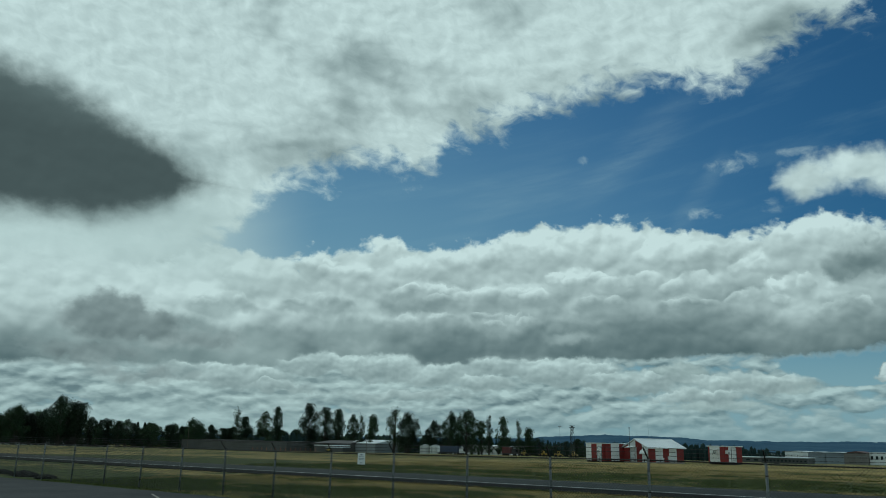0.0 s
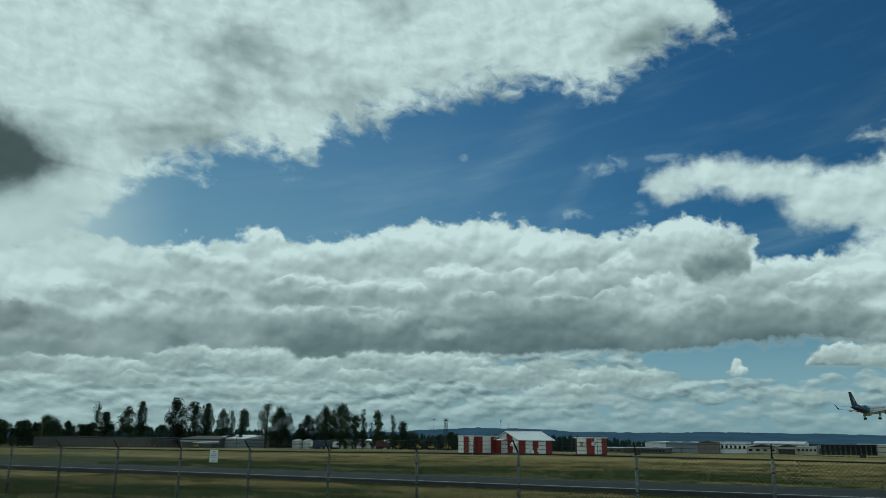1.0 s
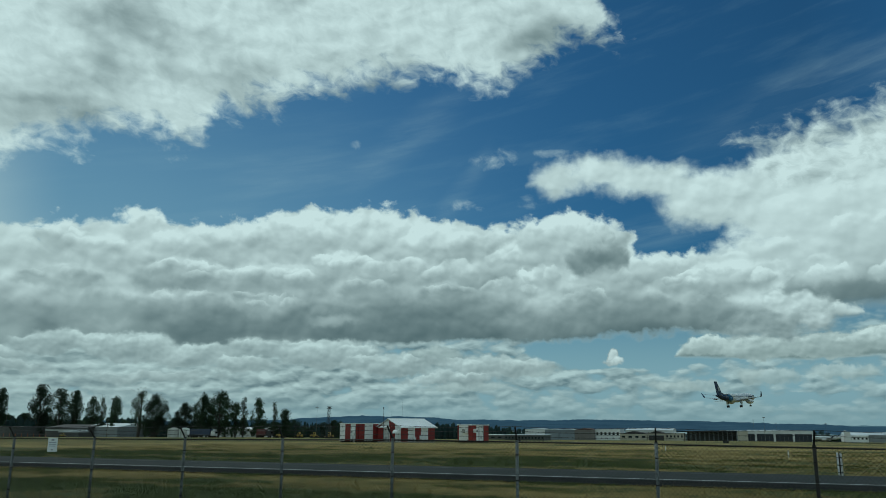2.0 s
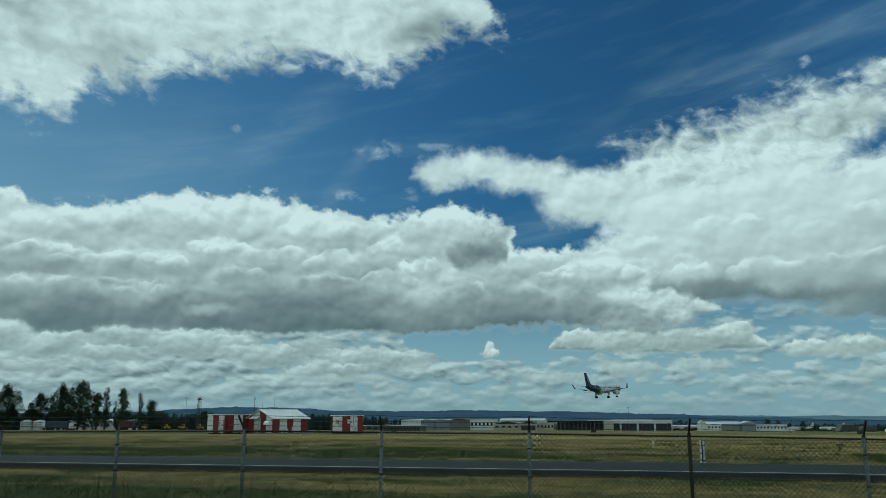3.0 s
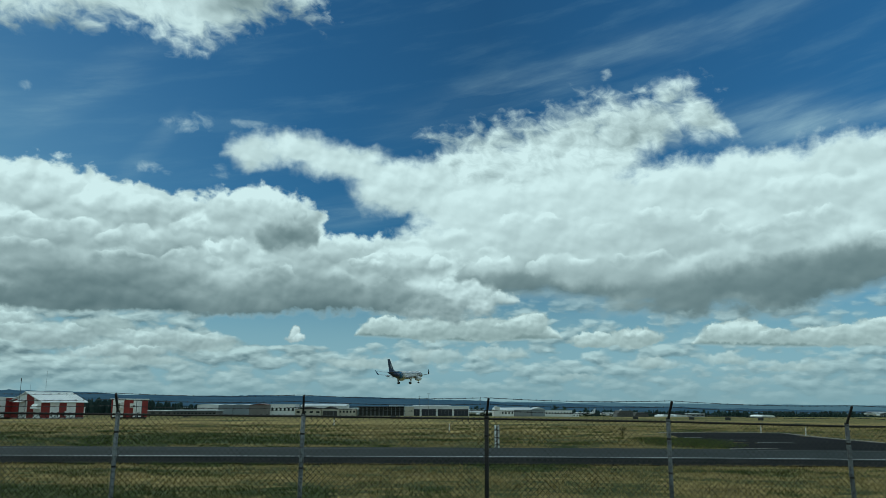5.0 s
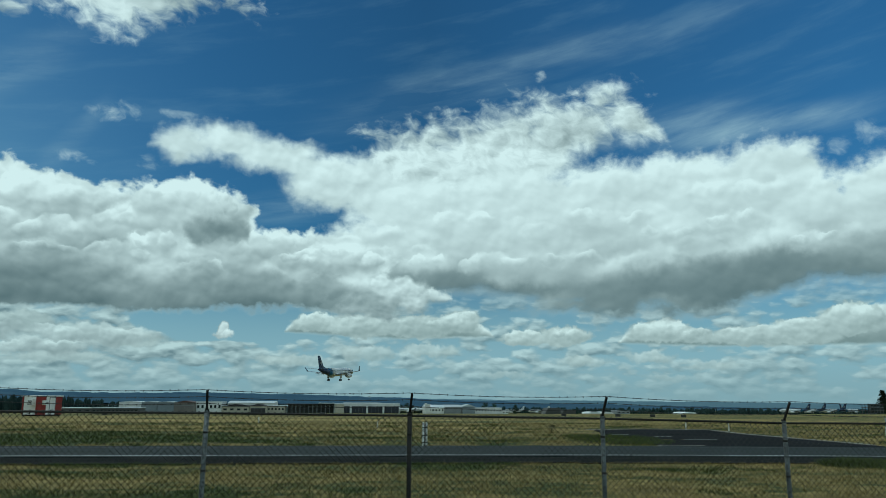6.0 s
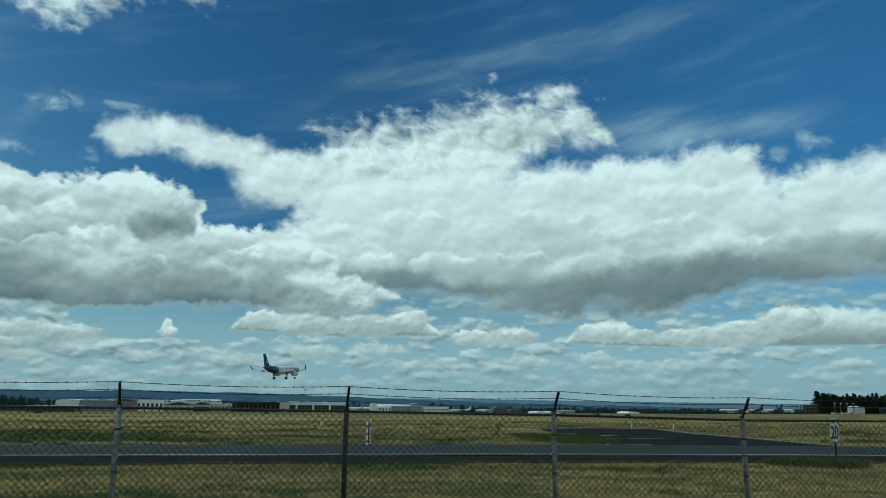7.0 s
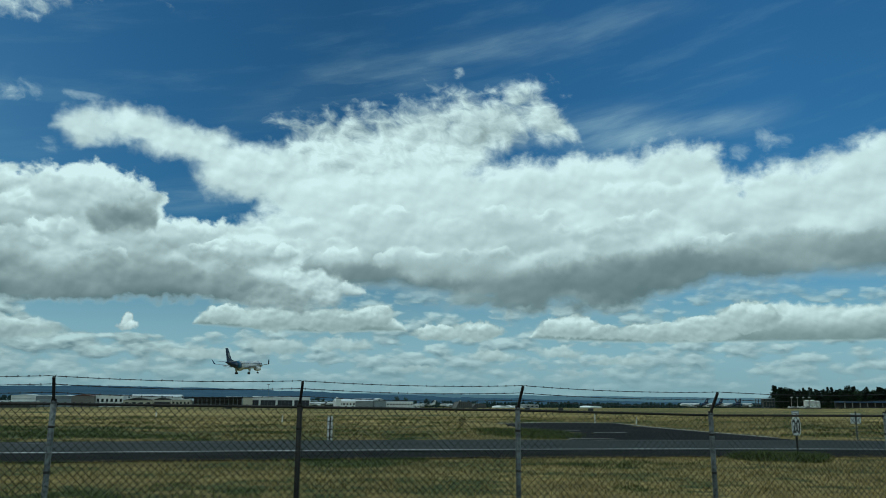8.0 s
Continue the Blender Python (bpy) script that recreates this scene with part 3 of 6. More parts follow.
def field_grass():
    """Dry mown airfield grass: straw and green in long uneven swaths, clumps and fine stubble."""
    mat = bpy.data.materials.new("field_grass")
    mat.use_nodes = True
    t, bsdf = mat.node_tree, mat.node_tree.nodes["Principled BSDF"]
    link, make = t.links.new, t.nodes.new
    co = make("ShaderNodeTexCoord")

    def noise_of(scale, stretch, detail=5.0, rough=0.6):
        s, n = make("ShaderNodeMapping"), make("ShaderNodeTexNoise")
        link(co.outputs["Object"], s.inputs[0])
        s.inputs["Scale"].default_value = stretch
        link(s.outputs[0], n.inputs["Vector"])
        n.inputs["Scale"].default_value, n.inputs["Detail"].default_value, n.inputs["Roughness"].default_value = scale, detail, rough
        return n.outputs[0]

    def calc(op, a, b, c=None):
        n = make("ShaderNodeMath")
        n.operation = op
        for k, v in enumerate((a, b, c)):
            if isinstance(v, bpy.types.NodeSocket):
                link(v, n.inputs[k])
            elif v is not None:
                n.inputs[k].default_value = v
        return n.outputs[0]

    def blend(f, a, b):
        n = make("ShaderNodeMix")
        n.data_type = "RGBA"
        link(f, n.inputs[0])
        for k, v in ((6, a), (7, b)):
            if isinstance(v, bpy.types.NodeSocket):
                link(v, n.inputs[k])
            else:
                n.inputs[k].default_value = (*v, 1)
        return n.outputs[2]

    def span(x, lo, hi):
        n = make("ShaderNodeMapRange")
        n.interpolation_type = "SMOOTHSTEP"
        link(x, n.inputs[0])
        n.inputs[1].default_value, n.inputs[2].default_value = lo, hi
        return n.outputs[0]

    swath, clump, stub = noise_of(0.10, (0.30, 1.2, 1), 4.0), noise_of(0.55, (0.7, 1, 1), 6.0), noise_of(7.0, (1, 1, 1), 6.0, 0.7)
    axes = make("ShaderNodeSeparateXYZ")
    link(co.outputs["Object"], axes.inputs[0])
    along, across = axes.outputs[0], axes.outputs[1]
    tufts = noise_of(1.9, (0.8, 1, 1), 3.0)
    mown = calc("MULTIPLY", calc("MULTIPLY", span(across, 24, 27), calc("SUBTRACT", 1.0, span(across, 33, 42))), calc("SUBTRACT", 1.0, span(along, -20, 4)))
    worn = calc("MULTIPLY", span(across, 40, 48), calc("SUBTRACT", 1.0, span(across, 80, 120)))
    lush = calc("MULTIPLY", calc("SUBTRACT", 1.0, span(across, 5, 10)), calc("SUBTRACT", 1.0, span(along, -14, 4)))
    bias = calc("ADD", calc("MULTIPLY", mown, 0.17), calc("MULTIPLY_ADD", lush, 0.14, calc("MULTIPLY", worn, -0.10)))
    dry = calc("MULTIPLY", span(along, 1, 8), calc("SUBTRACT", 1.0, span(across, 14, 16)))
    bias = calc("MULTIPLY_ADD", dry, -0.06, bias)
    green = span(calc("ADD", calc("MULTIPLY_ADD", clump, 0.9, swath), calc("MULTIPLY_ADD", tufts, 0.30, bias)), 1.02, 1.16)
    straw = blend(span(calc("MULTIPLY_ADD", stub, 0.9, clump), 0.72, 1.08), (0.105, 0.082, 0.028), (0.395, 0.302, 0.108))
    leaf = blend(span(stub, 0.35, 0.7), (0.030, 0.043, 0.012), (0.092, 0.115, 0.034))
    link(blend(green, straw, leaf), bsdf.inputs["Base Color"])
    bsdf.inputs["Roughness"].default_value = 0.95
    bsdf.inputs["Specular IOR Level"].default_value = 0.15
    b = make("ShaderNodeBump")
    b.inputs["Strength"].default_value, b.inputs["Distance"].default_value = 0.6, 0.08
    link(stub, b.inputs["Height"])
    link(b.outputs[0], bsdf.inputs["Normal"])
    return mat


def blades(name, dark, light):
    """Grass blades, each of its own shade."""
    mat = bpy.data.materials.new(name)
    mat.use_nodes = True
    t, bsdf = mat.node_tree, mat.node_tree.nodes["Principled BSDF"]
    geo, mix = t.nodes.new("ShaderNodeNewGeometry"), t.nodes.new("ShaderNodeMix")
    mix.data_type = "RGBA"
    t.links.new(geo.outputs["Random Per Island"], mix.inputs[0])
    mix.inputs[6].default_value, mix.inputs[7].default_value = (*dark, 1), (*light, 1)
    t.links.new(mix.outputs[2], bsdf.inputs["Base Color"])
    bsdf.inputs["Roughness"].default_value, bsdf.inputs["Specular IOR Level"].default_value = 0.9, 0.1
    return mat


def glass_of(name, color, rough=0.08):
    mat = bpy.data.materials.new(name)
    mat.use_nodes = True
    b = mat.node_tree.nodes["Principled BSDF"]
    b.inputs["Base Color"].default_value, b.inputs["Roughness"].default_value = (*color, 1), rough
    b.inputs["Specular IOR Level"].default_value = 0.6
    return mat


GRASS = field_grass()
BLADE_DRY = blades("dry_blades", (0.13, 0.103, 0.038), (0.40, 0.318, 0.125))
BLADE_GREEN = blades("green_blades", (0.046, 0.062, 0.018), (0.115, 0.142, 0.045))
ASPHALT = surface("asphalt", (0.021, 0.028, 0.028), (0.042, 0.050, 0.050), 0.8, 0.8, bump=0.3, stain=(0.07, 0.069, 0.066), stain_at=0.66, spec=0.12)
ASPHALT_OLD = surface("old_asphalt", (0.036, 0.040, 0.042), (0.07, 0.073, 0.075), 0.8, 0.92, bump=0.35, stain=(0.095, 0.092, 0.085), stain_at=0.64, spec=0.05)
ASPHALT_NEW = surface("dark_asphalt", (0.012, 0.013, 0.014), (0.024, 0.025, 0.027), 0.8, 0.92, bump=0.3, stain=(0.045, 0.044, 0.042), stain_at=0.7, spec=0.02)
GRAVEL = surface("dark_gravel", (0.008, 0.009, 0.009), (0.024, 0.025, 0.024), 2.2, 0.95, bump=0.8, stain=(0.09, 0.08, 0.055), stain_at=0.68, spec=0.02)
LINE_FAINT = surface("faded_road_paint", (0.06, 0.065, 0.066), (0.17, 0.175, 0.175), 2.0, 0.8, bump=0.05, stain=(0.04, 0.043, 0.045), stain_at=0.52)
LINE = surface("worn_road_paint", (0.42, 0.43, 0.42), (0.72, 0.73, 0.71), 3.0, 0.7, bump=0.05, stain=(0.12, 0.12, 0.12), stain_at=0.58)
ZINC = surface("galvanised_steel", (0.075, 0.085, 0.086), (0.24, 0.26, 0.26), 14.0, 0.75, 0.1, 0.15, stain=(0.025, 0.026, 0.025), stain_at=0.54, vary=0.35)
RUST = surface("dark_rusted_steel", (0.018, 0.017, 0.015), (0.05, 0.046, 0.041), 5.0, 0.8, 0.3, 0.15, stain=(0.07, 0.048, 0.034), stain_at=0.68, vary=0.3)
WIRE = surface("weathered_wire", (0.022, 0.022, 0.021), (0.055, 0.054, 0.050), 4.0, 0.7, 0.3, 0, vary=0.2)
BARB = surface("barbed_wire_steel", (0.03, 0.03, 0.03), (0.07, 0.07, 0.07), 4.0, 0.6, 0.6, 0)
PLATE = surface("sign_white", (0.55, 0.57, 0.56), (0.74, 0.76, 0.75), 3.0, 0.5, bump=0.02, stain=(0.4, 0.38, 0.33), stain_at=0.7)
BLACK = surface("black_paint", (0.012, 0.012, 0.013), (0.03, 0.03, 0.032), 4.0, 0.5, bump=0.02)
GREYPRINT = surface("grey_print", (0.25, 0.27, 0.29), (0.34, 0.36, 0.38), 4.0, 0.6, bump=0)
HUT_WHITE = surface("chalky_white_panel", (0.66, 0.68, 0.68), (0.84, 0.86, 0.85), 1.6, 0.6, bump=0.05, stain=(0.38, 0.36, 0.32), stain_at=0.68, stretch=(1, 1, 0.3), vary=0.06)
HUT_RED = surface("faded_red_panel", (0.15, 0.009, 0.009), (0.25, 0.020, 0.017), 1.6, 0.6, bump=0.05, stain=(0.15, 0.03, 0.025), stain_at=0.66, stretch=(1, 1, 0.3), vary=0.1)
ROOF_WHITE = surface("white_metal_roof", (0.62, 0.66, 0.67), (0.80, 0.83, 0.83), 1.2, 0.45, 0.0, 0.04, stain=(0.42, 0.42, 0.40), stain_at=0.68)
CONCRETE = surface("concrete", (0.20, 0.19, 0.165), (0.32, 0.305, 0.27), 2.0, 0.9, bump=0.25, stain=(0.15, 0.14, 0.12), stain_at=0.66)
BARK = surface("bark", (0.026, 0.023, 0.020), (0.065, 0.058, 0.048), 1.0, 0.95, bump=0.5, stretch=(1, 1, 0.3))
LEAF_DARK = surface("dark_leaves", (0.010, 0.023, 0.012), (0.030, 0.053, 0.026), 0.5, 0.8, bump=0, vary=0.3, spec=0.2)
LEAF_MID = surface("leaves", (0.016, 0.036, 0.017), (0.048, 0.082, 0.036), 0.5, 0.8, bump=0, vary=0.3, spec=0.2)
NEEDLE = surface("needles", (0.010, 0.020, 0.012), (0.028, 0.045, 0.024), 0.5, 0.85, bump=0, vary=0.25, spec=0.2)
# distance haze is put into both hill colours, paler for the farther ridge
HILL = surface("hazed_wooded_hill", (0.050, 0.100, 0.155), (0.085, 0.150, 0.215), 0.02, 1.0, bump=0, spec=0.0)
HILL_FAR = surface("far_hazed_wooded_hill", (0.12, 0.20, 0.25), (0.15, 0.235, 0.285), 0.02, 1.0, bump=0, spec=0.0)
WOODS = surface("far_woods", (0.016, 0.030, 0.030), (0.040, 0.062, 0.058), 0.1, 1.0, bump=0, spec=0.0)
WALL_GREY = surface("grey_metal_siding", (0.16, 0.18, 0.19), (0.25, 0.275, 0.285), 0.25, 0.6, bump=0.05, stain=(0.12, 0.13, 0.13), stain_at=0.68)
WALL_BLUEGREY = surface("blue_grey_siding", (0.15, 0.185, 0.21), (0.22, 0.26, 0.29), 0.25, 0.6, bump=0.05)
WALL_TAUPE = surface("taupe_siding", (0.15, 0.14, 0.13), (0.22, 0.205, 0.19), 0.25, 0.65, bump=0.05)
WALL_WHITE = surface("white_siding", (0.55, 0.57, 0.57), (0.75, 0.77, 0.76), 0.25, 0.6, bump=0.05, stain=(0.42, 0.42, 0.40), stain_at=0.7)
WALL_BEIGE = surface("beige_siding", (0.36, 0.34, 0.27), (0.50, 0.47, 0.39), 0.25, 0.7, bump=0.05)
WALL_DARK = surface("dark_concrete_wall", (0.055, 0.058, 0.056), (0.10, 0.103, 0.10), 0.2, 0.85, bump=0.1)
ROOF_DARK = surface("dark_roof", (0.02, 0.02, 0.022), (0.05, 0.05, 0.052), 0.3, 0.8, bump=0.1)
ROOF_BROWN = surface("brown_roof", (0.07, 0.035, 0.03), (0.12, 0.065, 0.055), 0.3, 0.7, bump=0.1)
ROOF_PALE = surface("pale_roof", (0.45, 0.50, 0.53), (0.62, 0.67, 0.69), 0.3, 0.5, bump=0.03)
DOOR_BLUE = surface("navy_hangar_door", (0.006, 0.009, 0.018), (0.014, 0.02, 0.034), 0.4, 0.5, bump=0.03)
GLASS = glass_of("dark_glass", (0.02, 0.03, 0.035))
SKIN = surface("white_aircraft_paint", (0.62, 0.65, 0.66), (0.76, 0.79, 0.80), 0.3, 0.3, bump=0, vary=0.03)
NAVY = surface("navy_aircraft_paint", (0.006, 0.018, 0.055), (0.012, 0.035, 0.09), 0.3, 0.3, bump=0, vary=0.03)
TEAL = surface("blue_aircraft_paint", (0.02, 0.10, 0.20), (0.03, 0.15, 0.27), 0.3, 0.3, bump=0, vary=0.03)
WING = surface("grey_wing_metal", (0.20, 0.22, 0.23), (0.32, 0.34, 0.35), 0.5, 0.4, 0.2, 0)
CHROME = surface("bare_metal", (0.45, 0.46, 0.47), (0.6, 0.61, 0.62), 0.5, 0.25, 0.9, 0)
TYRE = surface("tyre_rubber", (0.012, 0.012, 0.012), (0.03, 0.03, 0.03), 2.0, 0.9, bump=0.1)
YELLOW = surface("yellow_machine_paint", (0.26, 0.17, 0.02), (0.40, 0.27, 0.04), 0.6, 0.5, bump=0.03, stain=(0.2, 0.13, 0.05), stain_at=0.66)
ORANGE = surface("orange_plastic", (0.22, 0.07, 0.03), (0.32, 0.11, 0.05), 1.0, 0.6, bump=0.02)
TRUCK_BLUE = surface("blue_truck_paint", (0.012, 0.025, 0.06), (0.02, 0.04, 0.085), 0.6, 0.4, bump=0)
TRUCK_RED = surface("red_truck_paint", (0.06, 0.012, 0.012), (0.10, 0.02, 0.018), 0.6, 0.45, bump=0)
TANK = surface("cream_tank_paint", (0.52, 0.53, 0.50), (0.68, 0.69, 0.65), 0.5, 0.5, bump=0.03, stain=(0.38, 0.36, 0.31), stain_at=0.68)
WOOD_POLE = surface("tarred_pole", (0.06, 0.045, 0.035), (0.12, 0.095, 0.075), 1.0, 0.9, bump=0.2)
BLUE_TRIM = surface("blue_canopy_steel", (0.018, 0.06, 0.14), (0.035, 0.10, 0.20), 0.5, 0.5, bump=0.03)


# ---- builders ----
def part(name, bm, material, parent=None, label="", smooth=False):
    data = bpy.data.meshes.new(name)
    if smooth:
        for f in bm.faces:
            f.smooth = True
    bm.to_mesh(data)
    bm.free()
    data.materials.append(material)
    ob = new(name, data)
    if parent:
        ob.parent = parent
    if label:
        tagged(ob, label)
    return ob


def same(name, data, parent, m):
    """One more object on a mesh that is there already."""
    ob = new(name, data)
    ob.parent = parent
    ob.matrix_basis = m
    return ob


def thing(name, m, label, category, group="", kind=""):
    ob = new(name)
    ob.empty_display_size = 0.2
    ob.matrix_basis = m
    return tagged(ob, label, category, group, kind)


def box(bm, x0, x1, y0, y1, z0, z1, bevel=0.0):
    r = bmesh.ops.create_cube(bm, size=1.0)
    bmesh.ops.scale(bm, vec=(x1 - x0, y1 - y0, z1 - z0), verts=r["verts"])
    bmesh.ops.translate(bm, vec=((x0 + x1) / 2, (y0 + y1) / 2, (z0 + z1) / 2), verts=r["verts"])
    if bevel:
        edges = list({e for v in r["verts"] for e in v.link_edges})
        bmesh.ops.bevel(bm, geom=edges, offset=bevel, segments=1, affect="EDGES")
    return bm


def boxes(*all_, bevel=0.0):
    bm = bmesh.new()
    for b in all_:
        box(bm, *b, bevel=bevel)
    return bm


def rod(bm, a, b, r0, r1=None, sides=8):
    """A round bar from a to b."""
    a, b = Vector(a), Vector(b)
    d = b - a
    m = Matrix.Translation((a + b) / 2) @ d.to_track_quat("Z", "Y").to_matrix().to_4x4()
    bmesh.ops.create_cone(bm, cap_ends=True, segments=sides, radius1=r0, radius2=r0 if r1 is None else r1, depth=d.length, matrix=m)
    return bm


def rods(*all_, sides=8):
    bm = bmesh.new()
    for r in all_:
        rod(bm, *r, sides=sides)
    return bm


def prism(bm, ring, along):
    """A closed prism: a ring of points pushed along a vector."""
    low = [bm.verts.new(p) for p in ring]
    high = [bm.verts.new(Vector(p) + Vector(along)) for p in ring]
    bm.faces.new(low[::-1])
    bm.faces.new(high)
    for k in range(len(ring)):
        j = (k + 1) % len(ring)
        bm.faces.new((low[k], low[j], high[j], high[k]))
    bmesh.ops.recalc_face_normals(bm, faces=bm.faces)
    return bm


def loft(bm, rings, caps=True):
    rows = [[bm.verts.new(p) for p in ring] for ring in rings]
    n = len(rows[0])
    for a, b in zip(rows, rows[1:]):
        for k in range(n):
            bm.faces.new((a[k], a[(k + 1) % n], b[(k + 1) % n], b[k]))
    if caps:
        bm.faces.new(rows[0][::-1])
        bm.faces.new(rows[-1])
    bmesh.ops.recalc_face_normals(bm, faces=bm.faces)
    return bm


# ---- ground ----
def between(x, table):
    for (a, p), (b, q) in zip(table, table[1:]):
        if x <= b:
            s = min(1.0, max(0.0, (x - a) / (b - a)))
            return p + (q - p) * s
    return table[-1][1]


def ease(x, lo, hi):
    s = min(1.0, max(0.0, (x - lo) / (hi - lo)))
    return s * s * (3 - 2 * s)


def road_bend(x):
    return -0.0036 * x * x if 0 < x < 60 else (-0.432 * (x - 30) if x >= 60 else 0.0)


def ground_z(x, y):
    """The field is level as far as the huts, then falls slowly away towards the hangars."""
    r = math.hypot(x + 0.8, y + 14.5)
    z = 0.0
    if r > 105 and y > -60:
        az = math.degrees(math.atan2(x + 0.8, y + 14.5))
        far = between(az, ((-90, -0.55), (-66, -0.60), (-57, -0.74), (-45, -0.80), (-32, -0.80), (-20, -0.93), (5, -0.92), (16, -0.89), (28, -0.80), (39, -0.64), (90, -0.6)))
        el = -1.133 + (far + 1.133) * ease(r, 105, 460)
        el -= far * 0.45 * ease(r, 700, 4800)
        z = (2.08 + r * math.tan(radians(el))) * ease(y, -60, 30)
    band = y - road_bend(x)
    rough_here = 1.0 if band > 26.5 else (ease(band, 0.2, 2.0) * ease(band, 14.0, 12.0))
    z += rough_here * 0.07 * noise.noise((x * 0.21, y * 0.27, 3.0)) * min(1.0, 60 / max(r, 1.0))
    if 14.0 <= band <= 26.0 or (10 < x < 34 and 24 < y < 50):
        z -= 0.03
    return z


def lines(lo, hi, dense_lo, dense_hi, fine, grow):
    out, s = [], fine
    v = dense_lo
    while v < dense_hi:
        out.append(v)
        v += fine
    v, s = dense_hi, fine
    while v < hi:
        out.append(v)
        s *= grow
        v += s
    v, s = dense_lo - fine, fine
    while v > lo:
        out.append(v)
        s *= grow
        v -= s
    return sorted(out + [lo, hi])


def sheet(name, xs, ys, height, material, parent=None):
    n = len(xs)
    verts = [(x, y, height(x, y)) for y in ys for x in xs]
    faces = [(j * n + i, j * n + i + 1, (j + 1) * n + i + 1, (j + 1) * n + i) for j in range(len(ys) - 1) for i in range(n - 1)]
    data = bpy.data.meshes.new(name)
    data.from_pydata(verts, [], faces)
    data.polygons.foreach_set("use_smooth", [True] * len(faces))
    data.materials.append(material)
    ob = new(name, data)
    if parent:
        ob.parent = parent
    return ob


GROUND = tagged(sheet("ground", lines(-4700, 4700, -80, 45, 1.0, 1.09), lines(-1500, 4850, -2, 52, 0.6, 1.07), ground_z, GRASS), "dry mown airfield grass, straw-coloured with green patches", "ground", kind="structure")


def strip(name, x0, x1, lo, hi, z, material, step=1.0, ragged=0.0, parent=None):
    """A paved band that follows the road's bend; its thickness is shown at its edges."""
    bm = bmesh.new()
    rows, x = [], x0
    while x <= x1 + 1e-6:
        a = lo + ragged * noise.noise((x * 0.8, lo, 0.0)) + ragged * 0.6 * noise.noise((x * 2.9, lo, 5.0))
        b = hi + ragged * noise.noise((x * 0.8, hi, 9.0)) + ragged * 0.6 * noise.noise((x * 2.9, hi, 7.0))
        s = road_bend(x)
        rows.append([bm.verts.new(p) for p in ((x, a + s, z - 0.05), (x, a + s, z), (x, b + s, z), (x, b + s, z - 0.05))])
        x += step
    for p, q in zip(rows, rows[1:]):
        for k in range(3):
            bm.faces.new((p[k], q[k], q[k + 1], p[k + 1]))
    bmesh.ops.recalc_face_normals(bm, faces=bm.faces)
    return part(name, bm, material, parent)


ROAD = tagged(strip("road", -160, 59, 17.6, 24.5, 0.010, ASPHALT, 1.0, 0.06), "grey asphalt perimeter road with white edge lines", "road", kind="structure")
tagged(strip("road_shoulder", -160, 59, 14.4, 17.55, 0.004, GRAVEL, 0.5, 0.35), "dark gravel shoulder beside the perimeter road", "shoulder", kind="structure")
tagged(strip("edge_line", -160, 59, 18.12, 18.27, 0.015, LINE), "worn white edge line on the perimeter road", "road marking", kind="structure")
tagged(strip("edge_line", -160, -2, 23.2, 23.32, 0.015, LINE_FAINT), "faint white edge line on the far side of the road", "road marking", kind="structure")
tagged(strip("edge_line", 14, 59, 23.6, 23.72, 0.015, LINE_FAINT), "faint white edge line on the far side of the road", "road marking", kind="structure")


# ---- paved apron, lot, and their markings ----
def slab(name, outline, z, material, label, category):
    bm = bmesh.new()
    prism(bm, [(x, y, z - 0.06) for x, y in outline], (0, 0, 0.06))
    return tagged(part(name, bm, material), label, category, kind="structure")


slab("apron", [(13.6, 24.0), (24.2, 22.6), (24.1, 30), (24.0, 37.5), (25.0, 44.6), (20.5, 45.8), (16.4, 44.2), (14.8, 36), (14.2, 29)], 0.006, ASPHALT_NEW, "dark asphalt turn-off beside the perimeter road", "pavement")
for pts in ([(24.15, 24.6), (24.55, 24.6), (24.5, 37.5), (25.4, 44.7), (25.05, 44.7), (24.05, 37.5)], [(16.2, 44.5), (20.5, 46.1), (25.2, 44.9), (25.2, 45.2), (20.5, 46.5), (16.0, 44.9)], [(13.5, 24.4), (15.6, 24.1), (15.6, 24.3), (13.5, 24.65)]):
    slab("apron_lip", pts, 0.022, CONCRETE, "pale concrete edging round the dark turn-off", "edging")
for x0, x1, y in ((17.2, 19.1, 30.2), (16.8, 17.8, 33.4), (15.2, 16.3, 36.5)):
    slab("apron_line", [(x0, y), (x1, y - 0.05), (x1, y + 0.09), (x0, y + 0.14)], 0.012, LINE, "short worn white line on the dark turn-off", "road marking")

LOT = bmesh.new()
edge, x = [], -170.0
while x <= 70:
    edge.append((x, -0.75 + 0.22 * noise.noise((x * 0.5, 0, 0)) + 0.12 * noise.noise((x * 2.1, 4, 0))))
    x += 1.0
prism(LOT, [(p[0], p[1], -0.05) for p in edge] + [(70, -45, -0.05), (-170, -45, -0.05)], (0, 0, 0.065))
tagged(part("roadside_lot", LOT, ASPHALT_OLD), "worn grey asphalt roadside with a ragged grass edge", "road", kind="structure")
slab("lot_line", [(-29.6, -1.9), (-26.8, -3.3), (-26.75, -3.22), (-29.55, -1.82)], 0.022, CONCRETE, "worn pale parking line on the roadside asphalt", "road marking")


